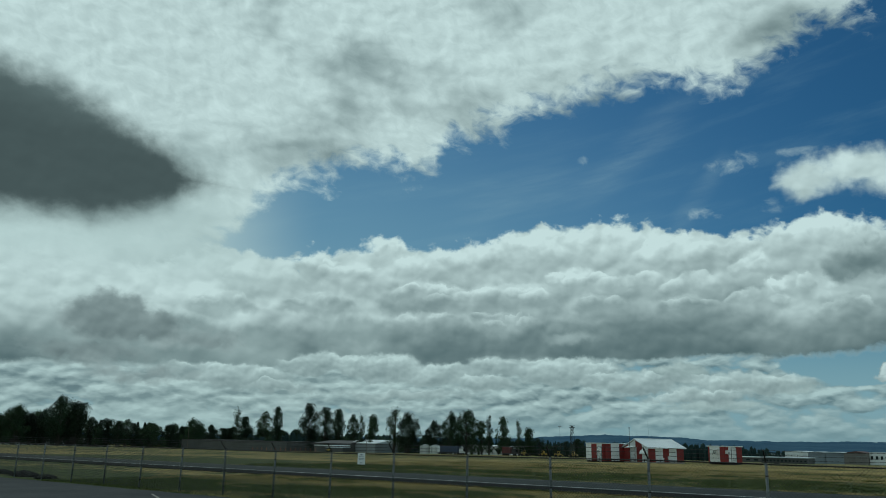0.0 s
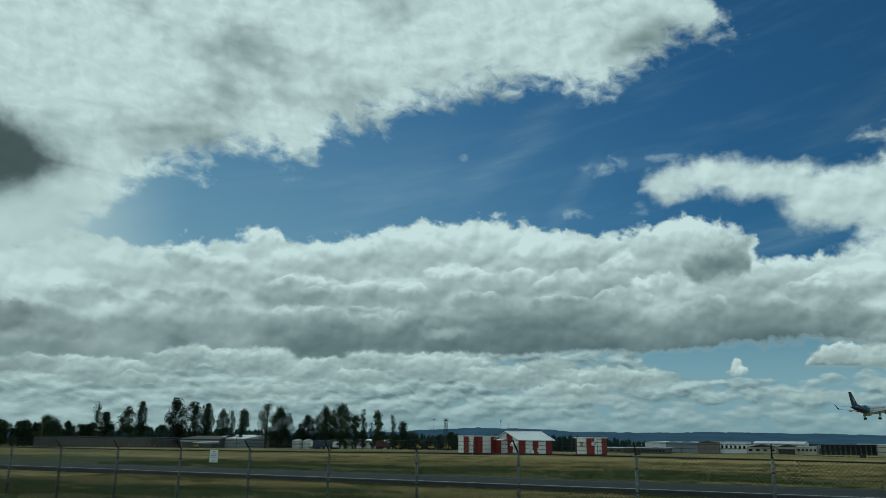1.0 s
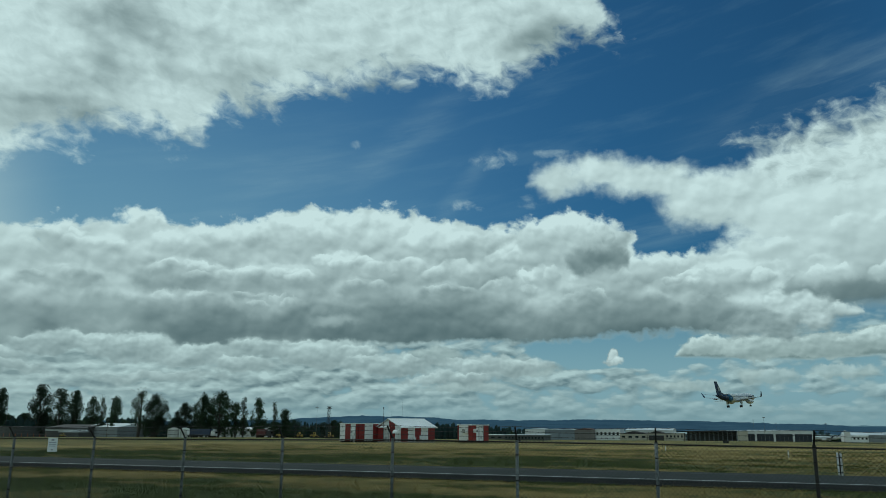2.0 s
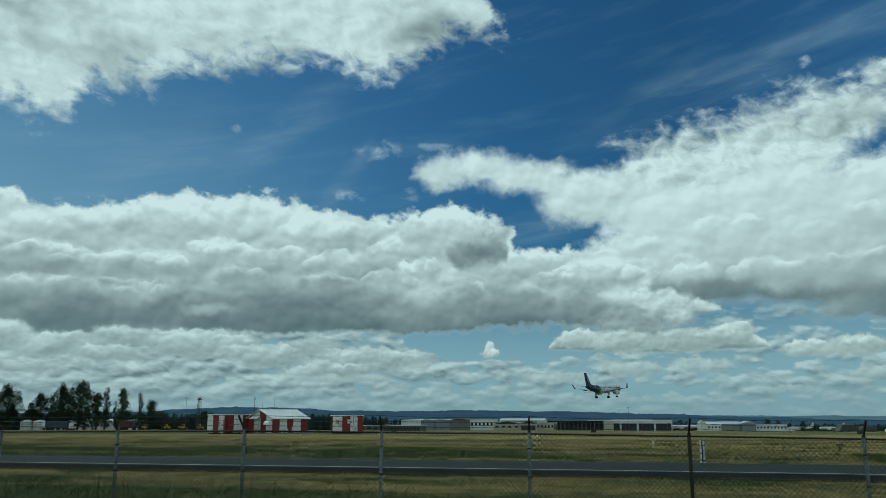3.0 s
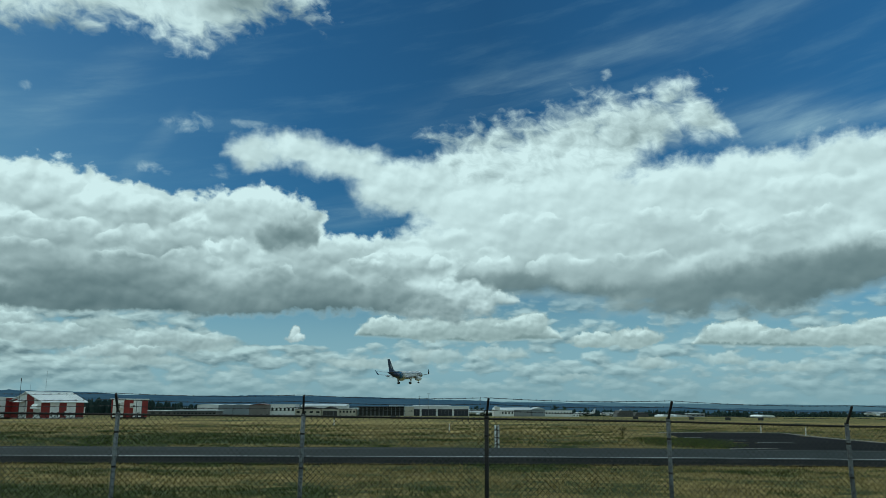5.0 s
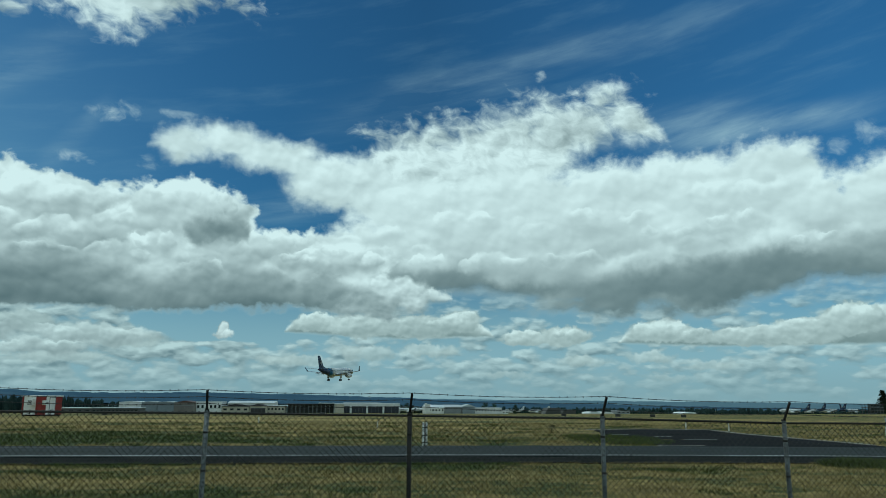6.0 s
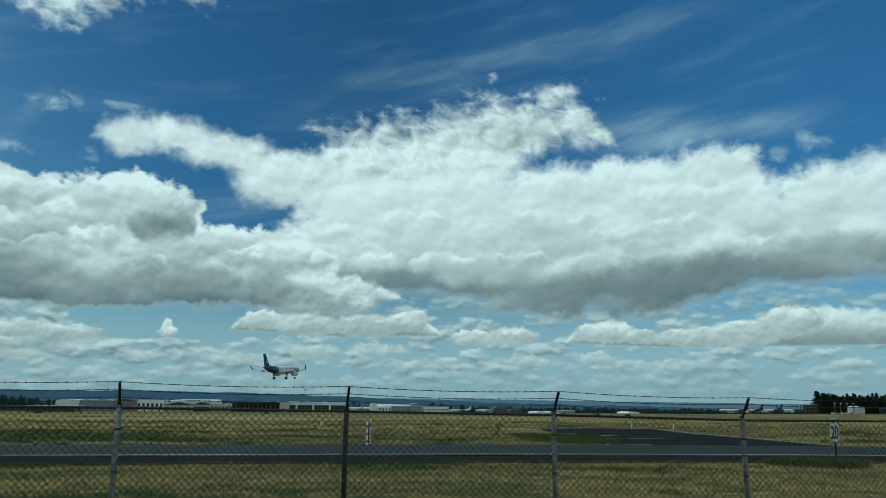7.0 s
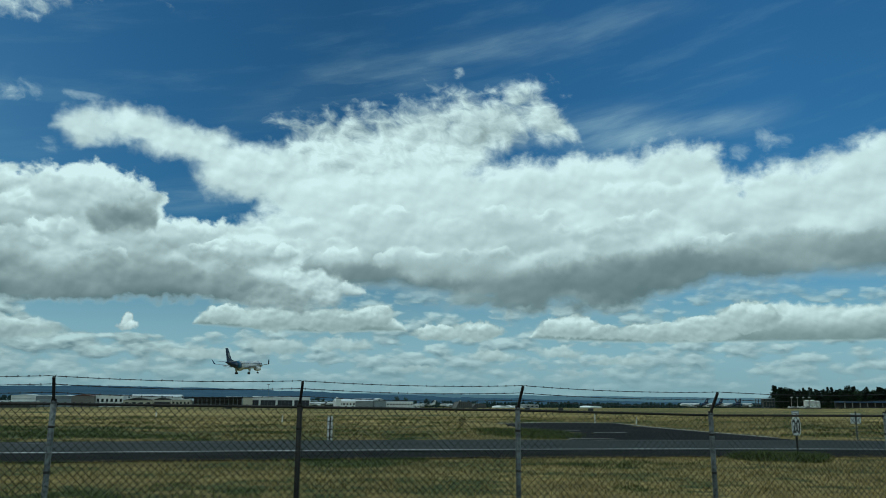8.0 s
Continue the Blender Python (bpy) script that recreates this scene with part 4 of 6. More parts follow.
# ---- grass that stands up ----
def grass(name, count, area, tall, wide, material, label, keep, seed):
    rnd = random.Random(seed)
    verts, faces = [], []
    while len(faces) < count:
        x, y = rnd.uniform(*area[0]), rnd.uniform(*area[1])
        if not keep(x, y, rnd.random()):
            continue
        z = ground_z(x, y) - 0.02
        for _ in range(rnd.randint(3, 6)):
            a, lean = rnd.uniform(0, 6.283), rnd.uniform(0.3, 1.6)
            h, w = tall * rnd.uniform(0.35, 1.25), wide * rnd.uniform(0.6, 1.3)
            px, py = x + rnd.gauss(0, 0.06), y + rnd.gauss(0, 0.06)
            dx, dy = math.cos(a), math.sin(a)
            k = len(verts)
            verts += [(px - dy * w, py + dx * w, z), (px + dy * w, py - dx * w, z), (px + dx * h * lean, py + dy * h * lean, z + h)]
            faces.append((k, k + 1, k + 2))
    data = bpy.data.meshes.new(name)
    data.from_pydata(verts, [], faces)
    data.materials.append(material)
    return tagged(new(name, data), label, "grass", kind="stuff")


def patchy(x, y, want_green):
    """Whether the sward here is the green or the dry kind."""
    n = noise.noise((x * 0.16, y * 0.30, 8.0)) + 0.5 * noise.noise((x * 0.6, y * 0.8, 2.0))
    near = (0.4 if y < 7 else 0.0) if x < -5 else -0.28 * ease(x, 0, 7)
    if y > 24:
        near = 0.42 * ease(y, 44, 32) * ease(x, 4, -12) - 0.08
    return (n + near > 0.16) == want_green


def verge(x, y):
    b = y - road_bend(x)
    return 0.2 < b < 14.6 + 0.4 * noise.noise((x * 0.7, 1, 1)) or -0.75 < y <= 0.2


def beyond(x, y):
    b = y - road_bend(x)
    return b > 24.7 and not (13.4 < x < 25.0 and y < 46)


grass("dry_grass", 120000, ((-42, 24), (-0.7, 14.9)), 0.10, 0.010, BLADE_DRY, "dry straw-coloured grass along the fence", lambda x, y, r: verge(x, y) and patchy(x, y, False), 1)
grass("green_grass", 95000, ((-42, 24), (-0.7, 14.9)), 0.11, 0.011, BLADE_GREEN, "patches of green grass and weeds along the fence", lambda x, y, r: verge(x, y) and patchy(x, y, True), 2)
grass("dry_grass", 95000, ((-60, 50), (24.6, 62)), 0.11, 0.020, BLADE_DRY, "dry straw-coloured grass beyond the perimeter road", lambda x, y, r: beyond(x, y) and patchy(x, y, False) and r < 1.3 - y / 70, 3)
grass("green_grass", 60000, ((-60, 50), (24.6, 62)), 0.14, 0.024, BLADE_GREEN, "green grass clumps beyond the perimeter road", lambda x, y, r: beyond(x, y) and patchy(x, y, True) and r < 1.3 - y / 70, 4)
grass("green_weeds", 6500, ((9.5, 17.5), (24.8, 38)), 0.20, 0.018, BLADE_GREEN, "tall green weeds beside the dark turn-off", lambda x, y, r: (x - 13.2) ** 2 / 6 + (y - 30) ** 2 / 40 < r * 1.1 + 0.5 * noise.noise((x, y, 0)), 5)
grass("green_weeds", 6000, ((12, 22), (9, 14.6)), 0.24, 0.014, BLADE_GREEN, "tall green weeds at the road shoulder", lambda x, y, r: (x - 15.9) ** 2 / 2.6 + (y - 12.6) ** 2 / 2.2 < r * 1.1 + 0.5 * noise.noise((x, y, 0)), 6)

# ---- chain-link fence with barbed wire ----
BAY, TOP = 3.05, 1.83
rise = lambda k: between(k, ((-24, 0.0), (-12, 0.0), (-8, -0.02), (-5, 0.02), (-3, 0.065), (-1, 0.03), (0, 0.0), (1, -0.035), (2, -0.10), (9, -0.14)))
FENCE = thing("chain_link_fence", pose(0, 0, 0), "weathered galvanised chain-link fence with leaning barbed-wire arms", "fence")


def mesh_bay():
    """One bay of woven wire: zigzag strands that meet as diamonds, with cut ends standing up at the top."""
    p, r, high = 0.0484, 0.0050, TOP - 0.05
    rows = int(high / p)
    verts, faces = [], []
    n = int(BAY / p)
    for i in range(n):
        x0, flip = i * p + p / 2, 1 if i % 2 else -1
        last = None
        for j in range(rows + 1):
            x, z, y = x0 + flip * (p / 2) * (-1) ** j, 0.03 + j * p, 0.003 * (-1) ** j
            k = len(verts)
            verts += [(x - r, y - r * 0.6, z), (x + r, y - r * 0.6, z), (x, y + r * 1.2, z)]
            if last is not None:
                for a in range(3):
                    b = (a + 1) % 3
                    faces.append((last + a, last + b, k + b, k + a))
            last = k
        if i % 2 == 0:
            k = len(verts)
            x, z = x0, 0.03 + rows * p
            verts += [(x - 0.006, 0, z - 0.02), (x + 0.006, 0, z - 0.02), (x + 0.012, 0.004, z + 0.05), (x - 0.012, -0.004, z + 0.045)]
            faces.append((k, k + 1, k + 2, k + 3))
    data = bpy.data.meshes.new("wire_mesh")
    data.from_pydata(verts, [], faces)
    data.materials.append(WIRE)
    return data


def barbed_bay():
    """One bay of barbed wire: two strands twisted together with a knot of points every hand's width."""
    bm = bmesh.new()
    steps = 24
    for turn in (0.0, math.pi):
        pts = [(BAY * s / steps, 0.003 * math.cos(s * 1.9 + turn), 0.003 * math.sin(s * 1.9 + turn) - 0.035 * (1 - (2 * s / steps - 1) ** 2)) for s in range(steps + 1)]
        for a, b in zip(pts, pts[1:]):
            rod(bm, a, b, 0.0026, sides=4)
    s = 0.06
    while s < BAY:
        z = -0.035 * (1 - (2 * s / BAY - 1) ** 2)
        rod(bm, (s - 0.008, 0, z), (s + 0.008, 0, z), 0.0075, sides=5)
        for d in ((0.3, 0.6, 0.8), (-0.3, -0.6, 0.7), (0.3, -0.7, -0.6), (-0.2, 0.7, -0.7)):
            rod(bm, (s, 0, z), (s + d[0] * 0.022, d[1] * 0.022, z + d[2] * 0.022), 0.003, 0.0008, sides=3)
        s += 0.125
    data = bpy.data.meshes.new("barbed_wire")
    bm.to_mesh(data)
    bm.free()
    data.materials.append(BARB)
    return data


post_bm = rods(((0, 0, -0.25), (0, 0, TOP - 0.02), 0.036), ((0, 0, TOP - 0.03), (0, 0, TOP + 0.005), 0.043, 0.036), sides=12)
post_data = bpy.data.meshes.new("post")
for f in post_bm.faces:
    f.smooth = len(f.verts) == 4
post_bm.to_mesh(post_data)
post_data.materials.append(ZINC)
dark_data = post_data.copy()
dark_data.materials[0] = RUST
arm_bm = bmesh.new()
prism(arm_bm, [(-0.019, 0.012, TOP), (-0.019, -0.018, TOP), (-0.013, -0.262, TOP + 0.285), (-0.013, -0.245, TOP + 0.305)], (0.034, 0, 0))
box(arm_bm, -0.03, 0.03, -0.03, 0.03, TOP - 0.015, TOP + 0.03, 0.006)
arm_data = bpy.data.meshes.new("barb_arm")
arm_bm.to_mesh(arm_data)
arm_data.materials.append(RUST)
band_data = bpy.data.meshes.new("tie_band")
band_bm = rods(((0, 0, 0), (0, 0, 0.03), 0.041), sides=12)
box(band_bm, -0.01, 0.01, 0.035, 0.06, 0.004, 0.026)
band_bm.to_mesh(band_data)
band_data.materials.append(RUST)
rail_bm = rods(((0, 0.0, 0), (BAY, 0.0, 0), 0.017), sides=8)
rail_data = bpy.data.meshes.new("top_rail")
rail_bm.to_mesh(rail_data)
rail_data.materials.append(RUST)
net_data, barb_data = mesh_bay(), barbed_bay()
rnd = random.Random(11)
for k in range(-26, 12):
    z, tilt = rise(k), rnd.uniform(-0.7, 0.7)
    at = pose(BAY * k + rnd.uniform(-0.02, 0.02), 0, z, rnd.uniform(-0.5, 0.5), tilt, rnd.uniform(-8, 8))
    post = same("post", dark_data if k == 0 else post_data, FENCE, at)
    same("barb_arm", arm_data, post, pose(0, 0, 0))
    for h in (0.35, 0.95, 1.5):
        same("tie_band", band_data, post, pose(0, 0, h))
    slope = math.degrees(math.atan2(rise(k + 1) - z, BAY))
    same("wire_mesh", net_data, FENCE, pose(BAY * k, 0.042, z, 0, -slope, 0))
    same("top_rail", rail_data, FENCE, pose(BAY * k, 0.02, z + TOP - 0.035, 0, -slope, 0))
    for y, h in ((-0.246, 0.30), (-0.168, 0.20), (-0.09, 0.10)):
        same("barbed_wire", barb_data, FENCE, pose(BAY * k, y, z + TOP + h + 0.01, rnd.uniform(-9, 9), -slope, 0))

# the small notice wired to the fence
NOTICE = thing("fence_sign", pose(-19.8, -0.03, 1.40), "small white notice plate wired to the chain-link fence", "sign")
part("plate", box(bmesh.new(), -0.18, 0.18, -0.004, 0.004, 0.03, 0.42, 0.003), PLATE, NOTICE)
for z0, z1, w in ((0.34, 0.38, 0.05), (0.28, 0.30, 0.12), (0.23, 0.25, 0.13), (0.18, 0.20, 0.11), (0.07, 0.10, 0.04)):
    part("print_bar", boxes((-w, w, -0.0065, -0.0045, z0, z1)), GREYPRINT, NOTICE)
for x, z in ((-0.15, 0.40), (0.15, 0.40), (-0.15, 0.05), (0.15, 0.05)):
    part("wire_tie", rods(((x, -0.008, z), (x, 0.06, z), 0.004), sides=5), ZINC, NOTICE)

# ---- posts and signs by the road ----
MARK = thing("marker_post", pose(2.5, 24.95, ground_z(2.5, 24.95)), "white slatted marker post at the road edge", "marker post")
for x in (-0.072, 0.072):
    part("slat", boxes((x - 0.043, x + 0.043, -0.02, 0.02, -0.1, 1.06), bevel=0.006), PLATE, MARK)
part("core", boxes((-0.035, 0.035, 0.022, 0.07, -0.2, 1.0), bevel=0.006), RUST, MARK, "dark steel core post")
for z in (0.12, 0.45, 0.80):
    part("bracket", boxes((-0.13, 0.13, -0.028, -0.022, z, z + 0.05)), BLACK, MARK)

LIMIT = thing("distance_sign", pose(18.35, 14.75, ground_z(18.35, 14.75), 0, 0, -26), "white roadside sign with black number 20 on a dark post", "sign")
part("post", rods(((0, 0.03, -0.2), (0, 0.03, 1.45), 0.035), sides=10), RUST, LIMIT)
plate = bmesh.new()
ring = []
for k in range(28):
    a = 2 * math.pi * k / 28
    ring.append((math.copysign(abs(math.cos(a)) ** 0.55, math.cos(a)) * 0.15, -0.012, 0.98 + math.copysign(abs(math.sin(a)) ** 0.55, math.sin(a)) * 0.33))
prism(plate, ring, (0, 0.016, 0))
part("plate", plate, PLATE, LIMIT)
text = bpy.data.curves.new("number", "FONT")
text.body, text.size, text.align_x, text.extrude = "20", 0.56, "CENTER", 0.003
text.offset = 0.012
letters = new("number", text)
letters.parent, letters.matrix_basis = LIMIT, Matrix.Translation((0, -0.016, 0.76)) @ Matrix.Rotation(math.pi / 2, 4, "X") @ Matrix.Diagonal((0.46, 1.12, 1, 1))
text.materials.append(BLACK)
part("upper_plate", boxes((-0.13, 0.13, 0.0, 0.012, 1.33, 1.52), bevel=0.004), GREYPRINT, LIMIT, "small grey plate with faded print")
for z in (1.38, 1.45):
    part("print_bar", boxes((-0.09, 0.09, -0.0045, -0.0015, z, z + 0.03)), PLATE, LIMIT)

BACKSIGN = thing("road_sign", pose(27.4, 22.6, ground_z(27.4, 22.6), 0, 0, -20), "grey back of a road sign on a steel post", "sign")
part("post", rods(((0, 0, -0.2), (0, 0, 1.35), 0.035), sides=10), ZINC, BACKSIGN)
part("plate", boxes((-0.24, 0.24, 0.04, 0.052, 0.78, 1.26), bevel=0.004), PLATE, BACKSIGN)

WEED = thing("dark_shrub", pose(12.0, 39.0, ground_z(12, 39)), "small dark thistle standing in the dry grass", "plant")
rnd = random.Random(4)
part("stem", rods(((0, 0, -0.05), (0.02, 0, 0.35), 0.03, 0.02), ((0.01, 0, 0.15), (0.16, 0.05, 0.4), 0.018, 0.01), ((0.01, 0, 0.2), (-0.15, -0.03, 0.42), 0.018, 0.01), sides=6), LEAF_DARK, WEED)
for cx, cz in ((0.02, 0.45), (0.17, 0.45), (-0.15, 0.46)):
    bm = bmesh.new()
    for _ in range(26):
        d = Vector((rnd.gauss(0, 1), rnd.gauss(0, 1), rnd.gauss(0, 1))).normalized()
        rod(bm, (cx, 0, cz), Vector((cx, 0, cz)) + d * rnd.uniform(0.07, 0.13), 0.018, 0.002, sides=4)
    part("leaf_head", bm, LEAF_DARK, WEED)

for x, y, h in ((23.6, 44.9, 0.75), (25.5, 42.0, 0.55), (1.0, 47, 0.5), (-9, 60, 0.5)):
    m = thing("field_marker", pose(x, y, ground_z(x, y)), "thin pale marker stake standing in the field", "marker", "field marker stakes")
    part("stake", rods(((0, 0, -0.1), (0, 0, h), 0.05, 0.04), sides=8), TANK, m)
    part("cap", rods(((0, 0, h), (0, 0, h + 0.05), 0.06, 0.03), sides=8), CONCRETE, m)

for x, y, s in ((-46.6, 0.9, 1.0), (-43.4, 0.55, 0.75), (-44.6, 0.9, 0.5), (-50, 1.2, 0.9)):
    bm = bmesh.new()
    bmesh.ops.create_icosphere(bm, subdivisions=3, radius=1.0)
    for v in bm.verts:
        n = noise.noise(v.co * 1.7 + Vector((x, y, 0))) * 0.35 + noise.noise(v.co * 4.5) * 0.12
        v.co = Vector((v.co.x * 1.3 * s, v.co.y * 0.6 * s, max(-0.1, v.co.z * 0.28 * s))) * (1 + n)
    ob = part("dirt_heap", bm, GRAVEL, None, smooth=True)
    ob.location = (x, y, ground_z(x, y))
    tagged(ob, "low dark heap of dirt at the asphalt edge", "dirt heap", "dirt heaps")


# ---- striped equipment huts ----
def stripe_face(parent, colors, along, z0, z1, face, inset=0.0):
    """Upright panels side by side on a wall; face 'x' is the end wall, 'y' the long wall."""
    total = sum(w for _, w in colors)
    at = 0.0
    for mat_, w in colors:
        a, b = along * at / total + 0.008, along * (at + w) / total - 0.008
        bm = boxes((-0.03, -0.002, a, b, z0, z1) if face == "x" else (a, b, -0.03, -0.002, z0, z1), bevel=0.006)
        panel = part("panel", bm, mat_, parent)
        n = max(1, int((b - a) / 0.3))
        seams = [((-0.034, -0.0305, a + (b - a) * (k + 0.5) / n - 0.006, a + (b - a) * (k + 0.5) / n + 0.006, z0, z1) if face == "x" else (a + (b - a) * (k + 0.5) / n - 0.006, a + (b - a) * (k + 0.5) / n + 0.006, -0.034, -0.0305, z0, z1)) for k in range(n)]
        part("seam", boxes(*seams), mat_, panel)
        at += w


def cooler(parent, m, w=0.7, h=0.8):
    unit = part("air_conditioner", boxes((-w / 2, w / 2, -0.45, -0.03, 0, h), bevel=0.02), HUT_WHITE, parent, "white wall air conditioner")
    unit.matrix_basis = m
    part("grille", boxes(*[(-w / 2 + 0.06, w / 2 - 0.06, -0.462, -0.452, 0.08 + 0.09 * k, 0.13 + 0.09 * k) for k in range(int((h - 0.15) / 0.09))]), BLACK, unit)
    return unit


def door(parent, m, mat_, w=0.9, h=2.0):
    d = part("door", boxes((0, w, -0.075, -0.035, 0.02, h), bevel=0.006), mat_, parent)
    d.matrix_basis = m
    part("door_frame", boxes((-0.07, 0, -0.085, -0.035, 0, h + 0.07), (w, w + 0.07, -0.085, -0.035, 0, h + 0.07), (0, w, -0.085, -0.035, h, h + 0.07)), WALL_GREY, d)
    part("door_handle", boxes((w - 0.14, w - 0.04, -0.12, -0.08, 0.98, 1.02)), CHROME, d)
    part("vent", boxes(*[(0.2, w - 0.2, -0.085, -0.077, 0.3 + 0.07 * k, 0.34 + 0.07 * k) for k in range(5)]), GREYPRINT, d)


TURN = 66.0
END = Matrix.Rotation(radians(90), 4, "Z")
# gabled hut: X runs along the long wall, Y along the gable end
G = thing("striped_hut", pose(-47.6, 86.4, ground_z(-47.6, 86.4) - 0.02, 0, 0, TURN), "red and white striped gabled equipment hut, white metal roof", "hut")
L, W, EAVE, PEAK = 6.6, 5.0, 2.16, 3.22
part("body", boxes((0, L, 0, W, 0.12, EAVE)), HUT_WHITE, G)
part("plinth", boxes((-0.06, L + 0.06, -0.06, W + 0.06, -0.3, 0.14), bevel=0.02), CONCRETE, G, "pale concrete plinth")
R_, W_ = HUT_RED, HUT_WHITE
stripe_face(G, [(R_, 1.15), (W_, 1.2), (R_, 1.0), (W_, 1.25), (R_, 1.15)], L, 0.14, EAVE, "y")
stripe_face(G, [(W_, 1.0), (R_, 0.95), (W_, 1.2), (R_, 1.0)], W, 0.14, EAVE, "x")
for x, name in ((-0.03, "gable"), (L, "gable")):
    bm = bmesh.new()
    prism(bm, [(x, 0, EAVE), (x, W, EAVE), (x, W / 2, PEAK - 0.06)], (0.03, 0, 0))
    part(name, bm, HUT_WHITE, G)
bm = bmesh.new()
prism(bm, [(-0.034, W * 0.24, EAVE + 0.002), (-0.034, W * 0.5, EAVE + 0.002), (-0.034, W * 0.5, PEAK - 0.08), (-0.034, W * 0.24, EAVE + (PEAK - EAVE) * 0.44)], (0.004, 0, 0))
part("gable_stripe", bm, HUT_RED, G)
bm = bmesh.new()
prism(bm, [(-0.034, W * 0.82, EAVE + 0.002), (-0.034, W * 0.98, EAVE + 0.002), (-0.034, W * 0.82, EAVE + (PEAK - EAVE) * 0.32)], (0.004, 0, 0))
part("gable_stripe", bm, HUT_RED, G)
for side in (0, 1):
    y0, y1 = (-0.3, W / 2) if side == 0 else (W + 0.3, W / 2)
    z0 = EAVE - 0.3 * (PEAK - EAVE) / (W / 2)
    bm = bmesh.new()
    prism(bm, [(-0.3, y0, z0), (-0.3, y1, PEAK), (-0.3, y1, PEAK + 0.07), (-0.3, y0, z0 + 0.07)], (L + 0.6, 0, 0))
    slope = part("roof", bm, ROOF_WHITE, G)
    bm = bmesh.new()
    for k in range(17):
        x = -0.25 + k * (L + 0.5) / 16
        prism(bm, [(x, y0, z0 + 0.07), (x, y1, PEAK + 0.07), (x, y1, PEAK + 0.10), (x, y0, z0 + 0.10)], (0.03, 0, 0))
    part("roof_rib", bm, ROOF_WHITE, slope)
    part("gutter", boxes((-0.3, L + 0.3, min(y0, y0 - 0.08 if side == 0 else y0), max(y0, y0 + 0.08 if side else y0), z0 - 0.05, z0 + 0.05)), ROOF_WHITE, G)
part("ridge_cap", rods(((-0.32, W / 2, PEAK + 0.07), (L + 0.32, W / 2, PEAK + 0.07), 0.07), sides=8), ROOF_WHITE, G)
door(G, Matrix.Translation((0, W * 0.72, 0.14)) @ Matrix.Rotation(radians(-90), 4, "Z"), HUT_WHITE, 0.95, 2.0)
bm = bmesh.new()
prism(bm, [(-0.04, W * 0.50, 2.25), (-0.75, W * 0.50, 2.02), (-0.75, W * 0.50, 2.08), (-0.04, W * 0.50, 2.31)], (0, W * 0.30, 0))
part("door_canopy", bm, ROOF_WHITE, G, "white sheet-metal canopy over the door")
bm = bmesh.new()
ring = [(-0.03, 0, 1.25)] + [(-0.03 - 0.62 * math.sin(a), 0, 1.25 + 0.62 * math.cos(a) * 0.95) for a in [k * math.pi / 16 for k in range(9)]][::-1]
prism(bm, [(p[0], 0.12, p[2]) for p in ring], (0, 0.95, 0))
part("vent_hood", bm, ROOF_WHITE, G, "rounded white vent hood")
part("meter_box", boxes((3.55, 3.95, -0.2, -0.03, 0.4, 0.95), bevel=0.02), HUT_WHITE, G)
part("low_cabinet", boxes((2.05, 2.6, -0.4, -0.04, 0.14, 0.7), bevel=0.03), HUT_WHITE, G)
part("whip_aerial", rods(((L * 0.05, W / 2, PEAK), (L * 0.05, W / 2, PEAK + 1.1), 0.018, 0.008), sides=6), ZINC, G)


def flat_hut(at, lx, wy, h, faces_y, faces_x, label):
    o = thing("striped_shelter", pose(*at, ground_z(*at) - 0.02, 0, 0, TURN), label, "hut", "striped equipment shelters")
    part("body", boxes((0, lx, 0, wy, 0.2, h - 0.02)), HUT_WHITE, o)
    part("base_beam", boxes((0.05, lx - 0.05, 0.05, 0.3, -0.1, 0.2), (0.05, lx - 0.05, wy - 0.3, wy - 0.05, -0.1, 0.2)), RUST, o)
    stripe_face(o, faces_y, lx, 0.2, h - 0.06, "y")
    stripe_face(o, faces_x, wy, 0.2, h - 0.06, "x")
    part("roof", boxes((-0.12, lx + 0.12, -0.12, wy + 0.12, h - 0.06, h + 0.06), bevel=0.02), ROOF_WHITE, o)
    part("corner_post", boxes((-0.05, 0.04, -0.05, 0.04, 0.2, h - 0.07)), HUT_RED, o)
    return o


A = flat_hut((-53.9, 85.0), 4.4, 3.7, 2.62, [(R_, 1.1), (W_, 1.1), (R_, 0.95)], [(W_, 1), (R_, 1), (W_, 1)], "red and white striped flat-roofed equipment shelter with cooling unit")
cooler(A, Matrix.Translation((0, 0.45, 1.25)) @ Matrix.Rotation(radians(-90), 4, "Z"), 0.5, 0.55)
door(A, Matrix.Translation((0, 0.98, 0.2)) @ Matrix.Rotation(radians(-90), 4, "Z"), HUT_WHITE, 0.8, 1.95)
part("conduit", rods(((4.36, -0.06, 0.2), (4.36, -0.06, 2.9), 0.035), sides=8), ZINC, A)
part("service_panel", boxes((0.35, 0.95, -0.30, -0.035, 0.25, 2.2), bevel=0.02), HUT_RED, A, "recessed dark red service cabinet")
B = flat_hut((-36.9, 86.2), 3.2, 2.8, 2.36, [(R_, 0.55), (W_, 1.0), (R_, 0.9)], [(R_, 0.7), (W_, 1.6), (R_, 0.25)], "small red and white striped equipment shelter on steel beams")
cooler(B, Matrix.Translation((0, 1.25, 1.25)) @ Matrix.Rotation(radians(-90), 4, "Z"), 0.75, 0.75)
cooler(B, Matrix.Translation((0.35, 0, 1.35)), 0.5, 0.5)
door(B, Matrix.Translation((1.25, 0, 0.2)), HUT_WHITE, 0.8, 1.95)
C = thing("striped_cabinet", pose(-55.9, 88.2, ground_z(-55.9, 88.2), 0, 0, TURN), "narrow white and red equipment cabinet behind the shelter", "cabinet")
